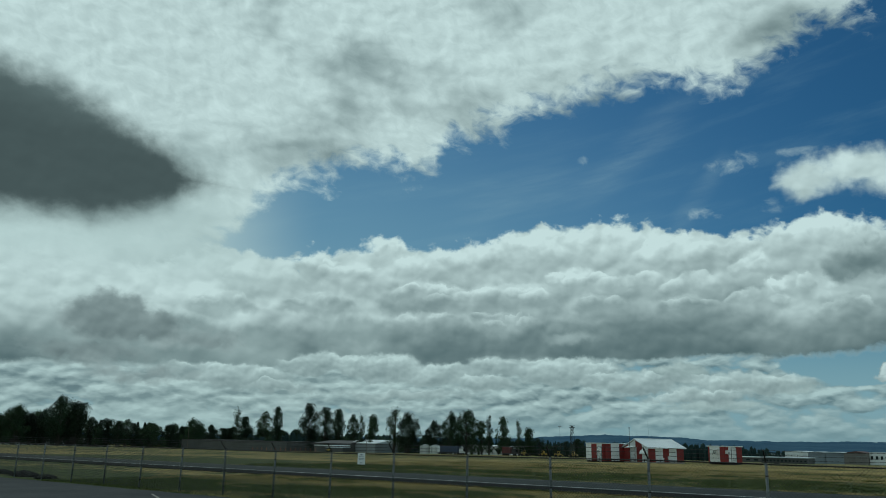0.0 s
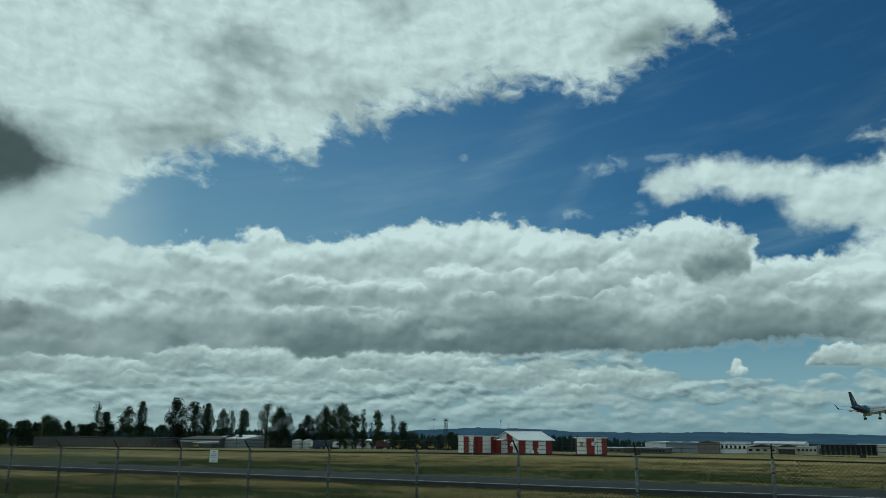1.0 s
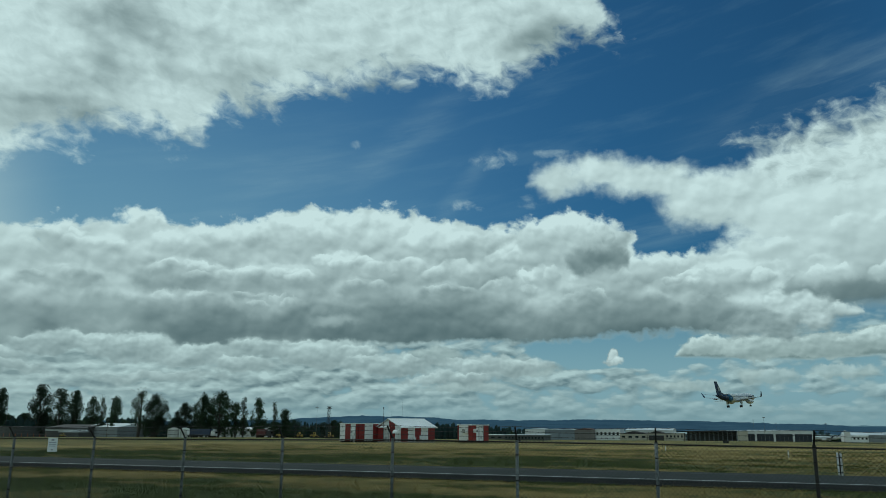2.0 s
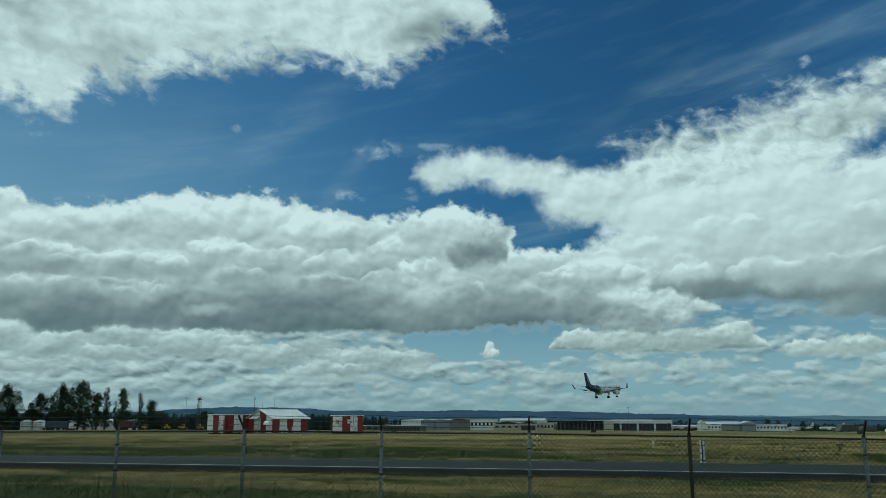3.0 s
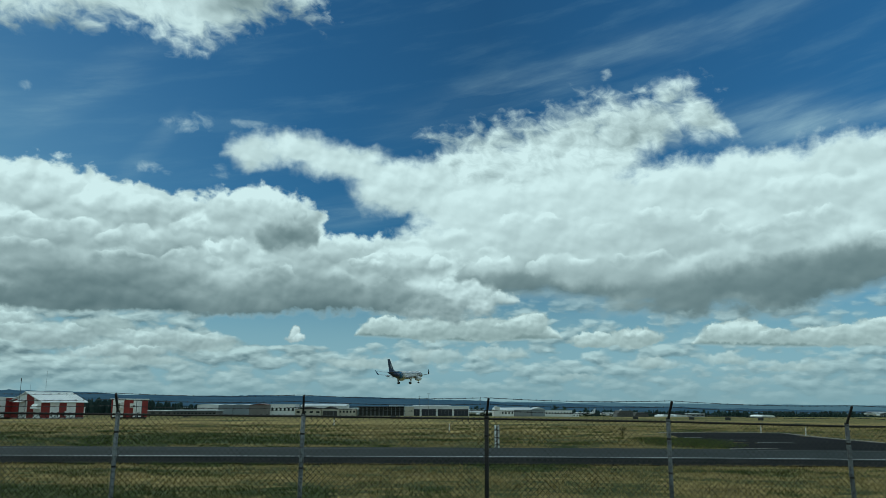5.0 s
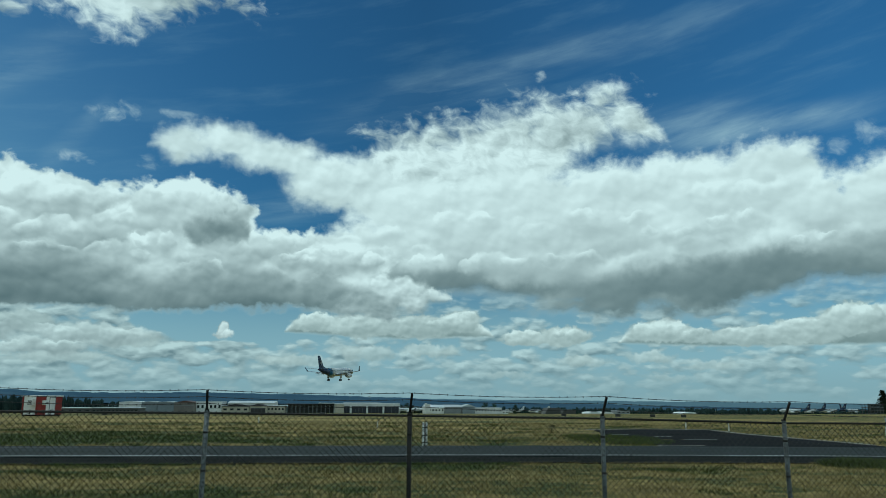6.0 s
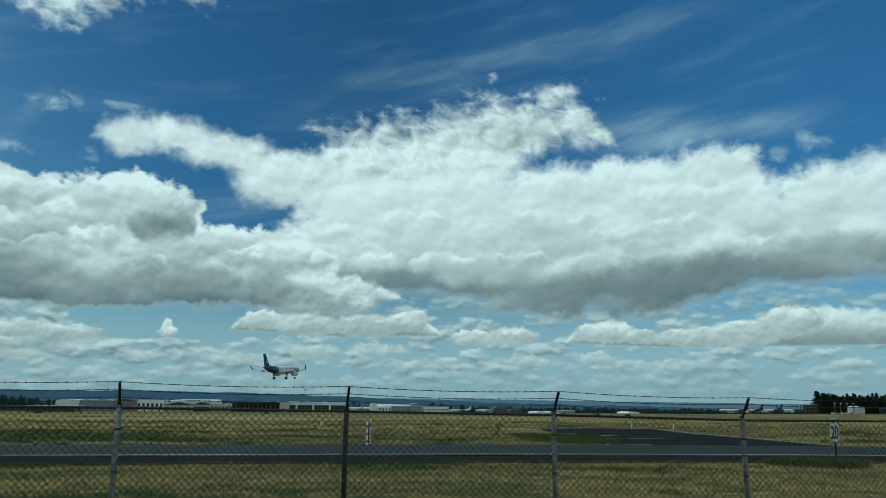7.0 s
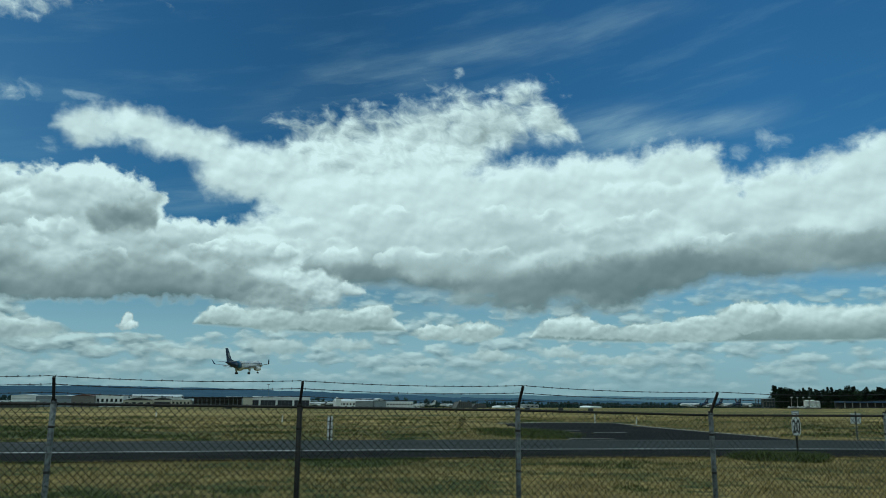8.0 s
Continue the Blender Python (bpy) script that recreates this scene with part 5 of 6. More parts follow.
part("body", boxes((0, 1.6, 0, 1.0, 0.0, 2.0), bevel=0.03), HUT_WHITE, C)
part("top", boxes((-0.05, 1.65, -0.05, 1.05, 2.0, 2.55), bevel=0.03), HUT_RED, C)
part("vent", boxes(*[(-0.02, -0.004, 0.2, 0.8, 0.4 + 0.12 * k, 0.46 + 0.12 * k) for k in range(6)]), BLACK, C)
POLE = thing("antenna_mast", pose(-50.6, 87.0, ground_z(-50.6, 87)), "thin dark antenna mast beside the striped huts", "mast")
part("pole", rods(((0, 0, -0.2), (0, 0, 4.6), 0.035, 0.025), sides=8), BLACK, POLE)
part("head", boxes((-0.05, 0.05, -0.05, 0.05, 4.6, 4.95), bevel=0.02), BLACK, POLE)
POLE2 = thing("antenna_mast", pose(-52.6, 98.0, ground_z(-52.6, 98)), "hair-thin whip antenna behind the striped huts", "mast")
part("pole", rods(((0, 0, -0.2), (0, 0, 6.4), 0.02, 0.01), sides=6), ZINC, POLE2)
part("foot", boxes((-0.1, 0.1, -0.1, 0.1, -0.1, 0.15), bevel=0.02), CONCRETE, POLE2)


# ---- aircraft ----
def oval(x, ry, rz, zc, slant=0.0, n=20):
    out = []
    for k in range(n):
        a = 2 * math.pi * k / n
        z = rz * math.sin(a)
        out.append((x + slant * z, ry * math.cos(a), zc + z))
    return out


def wing_shape(bm, root, tip, thick_root, thick_tip, up=(0, 0, 1)):
    """A tapered surface between two chords, each (front, back), with a rounded nose and a sharp tail."""
    rings, up = [], Vector(up)
    for (f, b), t in ((root, thick_root), (tip, thick_tip)):
        f, b = Vector(f), Vector(b)
        ring = []
        for s, h in ((0, 0), (0.06, 0.55), (0.3, 1.0), (0.65, 0.65), (1, 0.03), (1, -0.03), (0.65, -0.35), (0.3, -0.6), (0.06, -0.4)):
            ring.append(f.lerp(b, s) + up * (h * t / 2))
        rings.append(ring)
    return loft(bm, rings)


def airliner(m, label, tail=NAVY, patch=TEAL, wheels=True, group=""):
    """A twin-engined regional jet, nose along X, 31.7 m long."""
    o = thing("airliner", m, label, "aircraft", group)
    stations = [(15.75, 0.06, 0.06, -0.55), (15.5, 0.42, 0.40, -0.5), (14.9, 0.85, 0.82, -0.36), (13.9, 1.22, 1.24, -0.16), (12.4, 1.44, 1.56, -0.03), (10.8, 1.50, 1.66, 0.0), (6, 1.50, 1.67, 0), (0, 1.50, 1.67, 0), (-5.0, 1.50, 1.67, 0)]
    part("fuselage", loft(bmesh.new(), [oval(x, a, b, z, -0.45 if x < -4 else 0.0) for x, a, b, z in stations]), SKIN, o, smooth=True)
    part("colour_band", loft(bmesh.new(), [oval(x, a, b, z, -0.45) for x, a, b, z in [(-5.0, 1.502, 1.672, 0), (-6.5, 1.49, 1.64, 0.02), (-8.0, 1.42, 1.53, 0.10)]]), patch, o, "bright blue band round the fuselage", smooth=True)
    part("tail_cone", loft(bmesh.new(), [oval(x, a, b, z, -0.45 * s) for x, a, b, z, s in [(-8.0, 1.42, 1.53, 0.10, 1), (-10.0, 1.18, 1.28, 0.32, 1), (-12.0, 0.86, 0.98, 0.58, 0.6), (-14.0, 0.48, 0.60, 0.86, 0.2), (-15.4, 0.20, 0.26, 1.05, 0), (-15.9, 0.10, 0.12, 1.1, 0)]]), tail, o, smooth=True)
    part("belly_fairing", loft(bmesh.new(), [oval(x, a, b, -1.05) for x, a, b in [(5.2, 0.3, 0.2), (4.0, 1.35, 0.75), (1, 1.6, 0.98), (-2.0, 1.5, 0.9), (-4.4, 0.3, 0.2)]]), SKIN, o, smooth=True)
    fin = part("fin", wing_shape(bmesh.new(), ((-10.2, 0, 1.3), (-14.9, 0, 1.35)), ((-14.2, 0, 6.9), (-16.3, 0, 6.9)), 0.5, 0.2, (0, 1, 0)), tail, o, "dark blue tail fin with a plain white patch")
    for y, d in ((0.21, 0.02), (-0.21, -0.02)):
        bm = bmesh.new()
        ring = [(-13.45 - 0.35 * math.sin(a) + 0.75 * math.cos(a), y, 3.9 + 1.05 * math.sin(a)) for a in [2 * math.pi * k / 18 for k in range(18)]]
        prism(bm, ring, (0, d, 0))
        part("fin_patch", bm, WING, fin)
    bm = bmesh.new()
    prism(bm, [(-8.4, -0.06, 1.5), (-10.6, -0.06, 2.1), (-11.4, -0.06, 1.2), (-10.4, -0.06, 1.0)], (0, 0.12, 0))
    part("fin_root", bm, tail, o)
    for s in (1, -1):
        part("wing", wing_shape(bmesh.new(), ((4.2, s * 1.0, -1.05), (-1.9, s * 1.0, -1.05)), ((-1.8, s * 12.8, 0.25), (-3.3, s * 12.8, 0.25)), 0.75, 0.2), WING, o)
        part("winglet", wing_shape(bmesh.new(), ((-1.9, s * 12.8, 0.25), (-3.3, s * 12.8, 0.25)), ((-3.6, s * 13.6, 2.3), (-4.2, s * 13.6, 2.3)), 0.2, 0.1, (0, s, 0.2)), NAVY, o)
        part("flap", boxes((-3.9, -2.2, min(s * 1.6, s * 7.6), max(s * 1.6, s * 7.6), -1.35, -1.22)), WING, o)
        for y in (2.6, 5.2, 8.0):
            part("flap_fairing", loft(bmesh.new(), [[(x, s * y + r * math.cos(a), -1.25 + 0.11 * (y - 1) + r * 1.3 * math.sin(a)) for a in [k * math.pi / 4 for k in range(8)]] for x, r in ((0.4, 0.05), (-1.6, 0.2), (-3.6, 0.12), (-4.3, 0.03))]), WING, o, smooth=True)
        part("tailplane", wing_shape(bmesh.new(), ((-12.4, s * 0.5, 1.15), (-14.9, s * 0.5, 1.15)), ((-14.6, s * 5.9, 1.7), (-15.9, s * 5.9, 1.7)), 0.35, 0.12), WING, o)
        nacelle = part("engine", loft(bmesh.new(), [[(x, s * 4.35 + r * math.cos(a), -1.75 + r * math.sin(a)) for a in [k * math.pi / 8 for k in range(16)]] for x, r in ((5.6, 0.74), (5.3, 0.86), (4.3, 0.95), (3.0, 0.93), (1.9, 0.76), (1.6, 0.66))]), SKIN, o, smooth=True)
        part("intake_lip", loft(bmesh.new(), [[(x, s * 4.35 + r * math.cos(a), -1.75 + r * math.sin(a)) for a in [k * math.pi / 8 for k in range(16)]] for x, r in ((5.58, 0.755), (5.68, 0.72), (5.62, 0.64))]), CHROME, nacelle, smooth=True)
        part("exhaust", rods(((1.7, s * 4.35, -1.75), (0.7, s * 4.35, -1.72), 0.5, 0.28), sides=12), WING, nacelle)
        part("pylon", boxes((0.6, 4.2, s * 4.35 - 0.12, s * 4.35 + 0.12, -1.0, -0.45), bevel=0.05), SKIN, o)
        panes = [(x, x + 0.26, min(s * 1.40, s * 1.508), max(s * 1.40, s * 1.508), 0.28, 0.62) for x in [-7.5 + 0.8 * k for k in range(23)]]
        if group:
            tagged(part("cabin_windows", boxes(*panes), GLASS, o), kind="stuff")
        else:
            for pane in panes:
                part("cabin_window", boxes(pane), GLASS, o)
        part("cockpit_window", boxes((13.0, 13.7, min(s * 0.95, s * 1.27), max(s * 0.95, s * 1.27), 0.38, 0.72), bevel=0.04), GLASS, o)
        part("name_bar", boxes((8.2, 11.8, min(s * 1.40, s * 1.512), max(s * 1.40, s * 1.512), 0.0, 0.5), bevel=0.04), NAVY, o, "plain dark blue lettering bar")
        part("cabin_door", boxes((12.05, 12.75, min(s * 1.3, s * 1.462), max(s * 1.3, s * 1.462), -0.9, 0.75), bevel=0.04), WING, o)
        if wheels:
            gear = part("main_gear", rods(((-1.2, s * 2.9, -1.2), (-1.3, s * 2.95, -3.6), 0.14), ((-0.2, s * 2.0, -1.4), (-1.3, s * 2.9, -2.6), 0.08), sides=8), WING, o)
            for y in (2.65, 3.25):
                part("tyre", rods(((-1.3, s * y - 0.14, -3.6), (-1.3, s * y + 0.14, -3.6), 0.48), sides=16), TYRE, gear)
            part("gear_door", boxes((-1.8, -0.7, s * 3.35 - 0.03, s * 3.35 + 0.03, -2.9, -1.5)), SKIN, gear)
    bm = bmesh.new()
    prism(bm, [(13.75, -0.9, 0.5), (13.75, 0.9, 0.5), (13.15, 0.9, 0.98), (13.15, -0.9, 0.98)], (0.10, 0, 0.04))
    part("windscreen", bm, GLASS, o)
    if wheels:
        nose = part("nose_gear", rods(((12.0, 0, -1.3), (12.2, 0, -3.65), 0.10), sides=8), WING, o)
        for y in (-0.25, 0.25):
            part("tyre", rods(((12.2, y - 0.1, -3.65), (12.2, y + 0.1, -3.65), 0.33), sides=14), TYRE, nose)
        part("gear_door", boxes((11.2, 12.6, 0.38, 0.42, -2.0, -1.4), (11.2, 12.6, -0.42, -0.38, -2.0, -1.4)), SKIN, nose)
    return o


airliner(pose(-8.4, 346, 14.3, 0, -2.5, 62.5), "white regional jet with a dark blue tail, wheels down", NAVY, TEAL)
OFF = 3.96 + 0.0
for x, y, turn in ((462, 790, 165), (486, 800, 168), (512, 805, 165), (538, 812, 20)):
    airliner(pose(x, y, ground_z(x, y) + OFF, 0, 0, turn), "parked white regional jet with a dark blue tail", NAVY, TEAL, True, "parked blue-tailed jets")
for x, y, turn in ((232, 1140, 176), (272, 1150, 176)):
    airliner(pose(x, y, ground_z(x, y) + OFF, 0, 0, turn), "parked all-white jet on the far apron", SKIN, SKIN, True, "parked white jets")
airliner(pose(62, 840, ground_z(62, 840) + OFF, 0, 0, 178), "white jet parked beside the long hangar", SKIN, SKIN, True)


# ---- hangars and sheds across the field ----
def hall(name, x0, x1, y, deep, h, wall, roof, label, style="flat", lift=0.0, category="building", bays=0, door_mat=None, windows=0, band=None, group=""):
    """A long building with its front along X: plinth, four walls, roof, doors and windows."""
    w, z = x1 - x0, ground_z((x0 + x1) / 2, y) - 0.4
    o = thing(name, pose((x0 + x1) / 2, y, z), label, category, group)
    t = 0.3
    part("wall", boxes((-w / 2, w / 2, 0, t, 0, h)), wall, o)
    part("wall", boxes((-w / 2, w / 2, deep - t, deep, 0, h)), wall, o)
    part("wall", boxes((-w / 2, -w / 2 + t, t, deep - t, 0, h)), wall, o)
    part("wall", boxes((w / 2 - t, w / 2, t, deep - t, 0, h)), wall, o)
    if style == "flat":
        part("roof", boxes((-w / 2 - 0.25, w / 2 + 0.25, -0.25, deep + 0.25, h, h + 0.35), bevel=0.05), roof, o)
    else:
        bm = bmesh.new()
        if style == "gable_front":
            prism(bm, [(-w / 2 - 0.4, -0.5, h), (w / 2 + 0.4, -0.5, h), (0, -0.5, h + lift)], (0, deep + 1, 0))
        elif style == "gable_side":
            prism(bm, [(-w / 2 - 0.4, -0.5, h), (-w / 2 - 0.4, deep + 0.5, h), (-w / 2 - 0.4, deep / 2, h + lift)], (w + 0.8, 0, 0))
        else:
            ring = [(w / 2 * math.cos(a), -0.3, h + lift * math.sin(a)) for a in [k * math.pi / 12 for k in range(13)]]
            prism(bm, ring, (0, deep + 0.6, 0))
        part("roof", bm, roof, o)
    for k in range(bays):
        a = -w / 2 + w * (k + 0.06) / bays
        b = -w / 2 + w * (k + 0.94) / bays
        d = part("hangar_door", boxes((a, b, -0.12, -0.01, 0.2, h * 0.72)), door_mat or DOOR_BLUE, o)
        part("door_rail", boxes((a - 0.2, b + 0.2, -0.3, -0.125, h * 0.72, h * 0.72 + 0.25)), WALL_GREY, d)
        for s in range(1, 4):
            part("door_seam", boxes((a + (b - a) * s / 4 - 0.05, a + (b - a) * s / 4 + 0.05, -0.16, -0.125, 0.2, h * 0.72)), WALL_GREY, d)
    for k in range(windows):
        a = -w / 2 + w * (k + 0.25) / windows
        b = -w / 2 + w * (k + 0.75) / windows
        win = part("window", boxes((a, b, -0.06, -0.01, h * 0.45, h * 0.72)), GLASS, o)
        part("sill", boxes((a - 0.1, b + 0.1, -0.2, -0.065, h * 0.42, h * 0.45)), wall, win)
    if band:
        part("band", boxes((-w / 2 - 0.03, w / 2 + 0.03, -0.05, -0.004, h * band[0], h * band[1])), band[2], o)
    return o


hall("shed", -271, -256, 780, 14, 4.0, WALL_WHITE, ROOF_WHITE, "low white shed with a pale roof", "gable_side", 1.5, "shed", windows=4)
hall("terminal_shed", -251, -226, 770, 16, 2.6, WALL_BEIGE, ROOF_WHITE, "low white-roofed shed with shallow gables", "gable_side", 2.2, "shed", windows=6)
hall("terminal_shed", -226, -203, 772, 14, 2.6, WALL_BEIGE, ROOF_WHITE, "low white-roofed shed with shallow gables", "gable_side", 2.2, "shed", windows=5)
hall("hangar", -229, -206, 812, 30, 11.0, WALL_WHITE, ROOF_PALE, "white flat-fronted hangar with one wide door", "gable_front", 1.0, windows=0, bays=1, door_mat=WALL_WHITE)
hall("hangar", -204.6, -190, 800, 34, 10.6, WALL_BLUEGREY, ROOF_PALE, "blue-grey metal-sided hangar with one wide door", "gable_front", 0.8, bays=1, door_mat=WALL_BLUEGREY)
hall("hangar", -189.6, -173.2, 800, 34, 10.6, WALL_BLUEGREY, ROOF_PALE, "blue-grey metal-sided hangar with one wide door", "gable_front", 0.8, bays=1, door_mat=WALL_BLUEGREY)
hall("hangar", -172.9, -153, 796, 34, 10.4, WALL_TAUPE, ROOF_BROWN, "taupe hangar with a brown gabled roof", "gable_front", 1.8, bays=1, door_mat=WALL_TAUPE)
hall("hangar", -152.7, -128.4, 800, 30, 11.2, WALL_WHITE, ROOF_PALE, "white hangar with a dark window band", "flat", 0, windows=6, band=(0.44, 0.47, BLACK))
hall("warehouse", -130, -82, 850, 40, 10.8, WALL_WHITE, ROOF_PALE, "long pale-roofed warehouse behind the hangars", "gable_side", 2.0)
hall("workshop", -127, -101, 792, 24, 6.6, WALL_BEIGE, ROOF_DARK, "beige workshop with a dark gabled roof", "gable_front", 2.6, windows=4)
hall("workshop", -100, -84, 790, 24, 7.0, WALL_BEIGE, ROOF_DARK, "beige workshop with a dark gabled roof", "gable_front", 2.4, bays=1, door_mat=BLACK)
hall("workshop", -84, -67, 796, 20, 7.4, WALL_BEIGE, ROOF_PALE, "beige flat-roofed workshop with small windows", "flat", 0, windows=5)
hall("hangar", -18.5, 46.8, 800, 40, 9.8, WALL_WHITE, ROOF_PALE, "long white hangar with four navy doors", "flat", 0, bays=4)
hall("tower_block", -18, -9, 794, 8, 9.4, WALL_BEIGE, ROOF_PALE, "beige corner block beside the long hangar", "flat", 0)
hall("warehouse", -10, 30, 846, 30, 10.2, WALL_WHITE, ROOF_PALE, "pale-roofed warehouse behind the long hangar", "gable_side", 1.2)
hall("hangar", 72.5, 92, 800, 30, 6.4, WALL_WHITE, ROOF_PALE, "white hangar with a pale gabled roof", "gable_side", 2.6, windows=6)
hall("stair_tower", 72.5, 77.5, 797, 6, 9.4, WALL_WHITE, ROOF_PALE, "narrow white stair tower beside the hangar", "flat")
hall("hangar", 92.5, 110, 802, 30, 6.8, WALL_GREY, ROOF_PALE, "grey hangar with a pale roof", "gable_side", 2.4, bays=2, door_mat=WALL_GREY)
hall("hangar", 110.4, 123, 798, 30, 7.4, WALL_BLUEGREY, ROOF_PALE, "blue-grey gabled hangar with pale roof", "gable_front", 2.2, bays=1, door_mat=WALL_BLUEGREY)
hall("office_block", 123.4, 151, 800, 16, 6.2, WALL_WHITE, ROOF_PALE, "white two-storey office block", "flat", 0, windows=9)
hall("hut", 151.5, 158, 800, 8, 3.2, WALL_WHITE, ROOF_PALE, "small white hut beside the office block", "flat", 0, "hut", windows=2)
for x0, x1, y, h in ((208, 227, 850, 6.8), (228, 245, 856, 4.8)):
    z = ground_z((x0 + x1) / 2, y) - 0.3
    o = thing("blast_fence", pose((x0 + x1) / 2, y, z), "dark steel run-up enclosure with a sloping side", "enclosure", "run-up enclosures")
    w = (x1 - x0) / 2
    bm = bmesh.new()
    prism(bm, [(-w, 0, 0), (w, 0, 0), (w - 1, 0, h), (-w + 4, 0, h)], (0, 20, 0))
    part("screen", bm, WALL_DARK, o)
    part("rib", boxes(*[(-w + 4 + k * 2.2, -w + 4.25 + k * 2.2, -0.25, -0.02, 0, h - 0.2) for k in range(int((2 * w - 5) / 2.2))]), ROOF_DARK, o)
for x0, x1, y, h in ((258, 271, 850, 1.3), (272, 285, 850, 1.3), (353, 367, 820, 1.2)):
    hall("storage_tent", x0, x1, y, 30, h, WALL_WHITE, ROOF_WHITE, "white rounded storage tent on the airfield", "arch", 1.5, "tent", group="white storage tents")
hall("shed", 289, 304, 850, 20, 3.6, WALL_GREY, ROOF_PALE, "low grey shed with a pale roof", "flat", 0, "shed", windows=3)

# open shelter with a dark roof on many columns
S = thing("open_shelter", pose(-42, 796, ground_z(-42, 796)), "open dark-roofed vehicle shelter on steel columns", "shelter")
part("roof", boxes((-23.5, 23.5, -2, 16, 8.2, 9.2), bevel=0.1), ROOF_DARK, S)
part("roof", boxes((8, 23, -3, 12, 9.4, 10.0), bevel=0.1), ROOF_PALE, S)
for k in range(12):
    for y in (0, 14):
        part("column", boxes((-23 + k * 4.15, -22.5 + k * 4.15, y, y + 0.5, -0.5, 8.2)), WALL_GREY, S)
part("back_wall", boxes((-23, 23, 15, 15.4, -0.5, 8.2)), WALL_DARK, S)
for k in range(11):
    part("brace", rods(((-22.7 + k * 4.15, 0.25, 6.0), (-18.6 + k * 4.15, 0.25, 8.2), 0.12), sides=5), WALL_GREY, S)

# airfield guidance boxes along the runway
for x, y in ((51, 182), (61, 171), (67.5, 166), (72.8, 161), (-60, 190), (-8, 185)):
    b = thing("runway_sign", pose(x, y, ground_z(x, y), 0, 0, 12), "low black runway guidance sign", "sign", "runway guidance signs")
    part("box", boxes((-0.65, 0.65, -0.1, 0.1, 0.15, 0.75), bevel=0.02), BLACK, b)
    for s in (-0.45, 0.45):
        part("leg", boxes((s - 0.03, s + 0.03, -0.03, 0.03, -0.1, 0.15)), ZINC, b)

# ---- left edge of the field: warehouse, yard, tanks, machines ----
hall("long_warehouse", -478, -440, 303, 40, 6.6, WALL_DARK, ROOF_DARK, "long dark grey warehouse at the field's edge", "flat")
hall("long_warehouse", -440, -368, 300, 40, 5.8, WALL_DARK, ROOF_DARK, "long dark grey warehouse at the field's edge", "flat")
hall("low_sheds", -745, -682, 300, 20, 5.2, WALL_GREY, ROOF_PALE, "row of low grey sheds under the trees", "flat", windows=10)
hall("low_sheds", -640, -604, 300, 20, 5.6, WALL_GREY, ROOF_PALE, "low grey shed with a pale roof", "flat", windows=5)
hall("barn", -347, -318, 302, 26, 5.2, WALL_DARK, ROOF_DARK, "low dark barn with a pale fascia", "gable_side", 1.6, band=(0.72, 0.80, ROOF_WHITE))
hall("barn", -326, -303, 306, 26, 5.4, WALL_GREY, ROOF_PALE, "grey barn with a pale gabled roof", "gable_side", 2.0)
hall("lean_to", -331, -318, 296, 6, 2.8, WALL_DARK, ROOF_PALE, "open lean-to with a pale roof", "flat")
hall("far_shed", -290, -245, 352, 14, 4.6, WALL_WHITE, ROOF_WHITE, "white roofed shed behind the trees", "gable_side", 1.0, windows=8)
hall("far_shed", -230, -188, 420, 20, 4.2, WALL_WHITE, ROOF_WHITE, "long white roofed shed behind the yard", "gable_side", 1.2, windows=14)
hall("far_shed", -150, -118, 420, 14, 2.8, WALL_DARK, ROOF_WHITE, "low dark shed with a white roof", "flat", windows=8)
hall("far_shed", -106, -88, 330, 12, 2.6, WALL_DARK, ROOF_PALE, "long low shed with a dark glazed front", "flat", windows=12)


def tank(x, y, r, h, label="cream upright storage tank with a domed top"):
    o = thing("storage_tank", pose(x, y, ground_z(x, y) - 0.2), label, "tank", "storage tanks")
    part("shell", rods(((0, 0, 0), (0, 0, h), r), sides=24), TANK, o, smooth=False)
    part("dome", rods(((0, 0, h), (0, 0, h + r * 0.3), r, r * 0.25), sides=24), TANK, o)
    for k in (0.33, 0.66):
        part("hoop", rods(((0, 0, h * k), (0, 0, h * k + 0.12), r + 0.05), sides=24), WALL_GREY, o)
    part("ladder", boxes((-0.25, -0.2, -r - 0.15, -r - 0.08, 0, h), (0.2, 0.25, -r - 0.15, -r - 0.08, 0, h), *[(-0.2, 0.2, -r - 0.14, -r - 0.09, z * 0.5 + 0.3, z * 0.5 + 0.34) for z in range(int(h * 2) - 1)]), ZINC, o)


tank(-262.6, 300, 2.9, 4.0)
tank(-256.2, 300, 2.7, 4.0)


def trailer(x, y, turn, mat_, length=12.0, label="", tractor=None):
    o = thing("box_trailer", pose(x, y, ground_z(x, y), 0, 0, turn), label, "truck", "parked trucks")
    part("box_body", boxes((-length / 2, length / 2, -1.25, 1.25, 1.1, 3.9), bevel=0.05), mat_, o)
    part("chassis", boxes((-length / 2, length / 2, -0.5, 0.5, 0.75, 1.08)), BLACK, o)
    for px in (-length / 2 + 1.2, -length / 2 + 2.5, length / 2 - 2):
        for s in (-1, 1):
            part("wheel", rods(((px, s * 0.95, 0.5), (px, s * 1.22, 0.5), 0.5), sides=14), TYRE, o)
    if tractor:
        cab = part("cab", boxes((length / 2 + 0.4, length / 2 + 2.6, -1.2, 1.2, 0.8, 3.2), bevel=0.15), tractor, o)
        part("windscreen", boxes((length / 2 + 2.58, length / 2 + 2.64, -1.0, 1.0, 1.9, 2.8)), GLASS, cab)
        for s in (-1, 1):
            part("wheel", rods(((length / 2 + 1.6, s * 0.9, 0.5), (length / 2 + 1.6, s * 1.2, 0.5), 0.5), sides=14), TYRE, o)


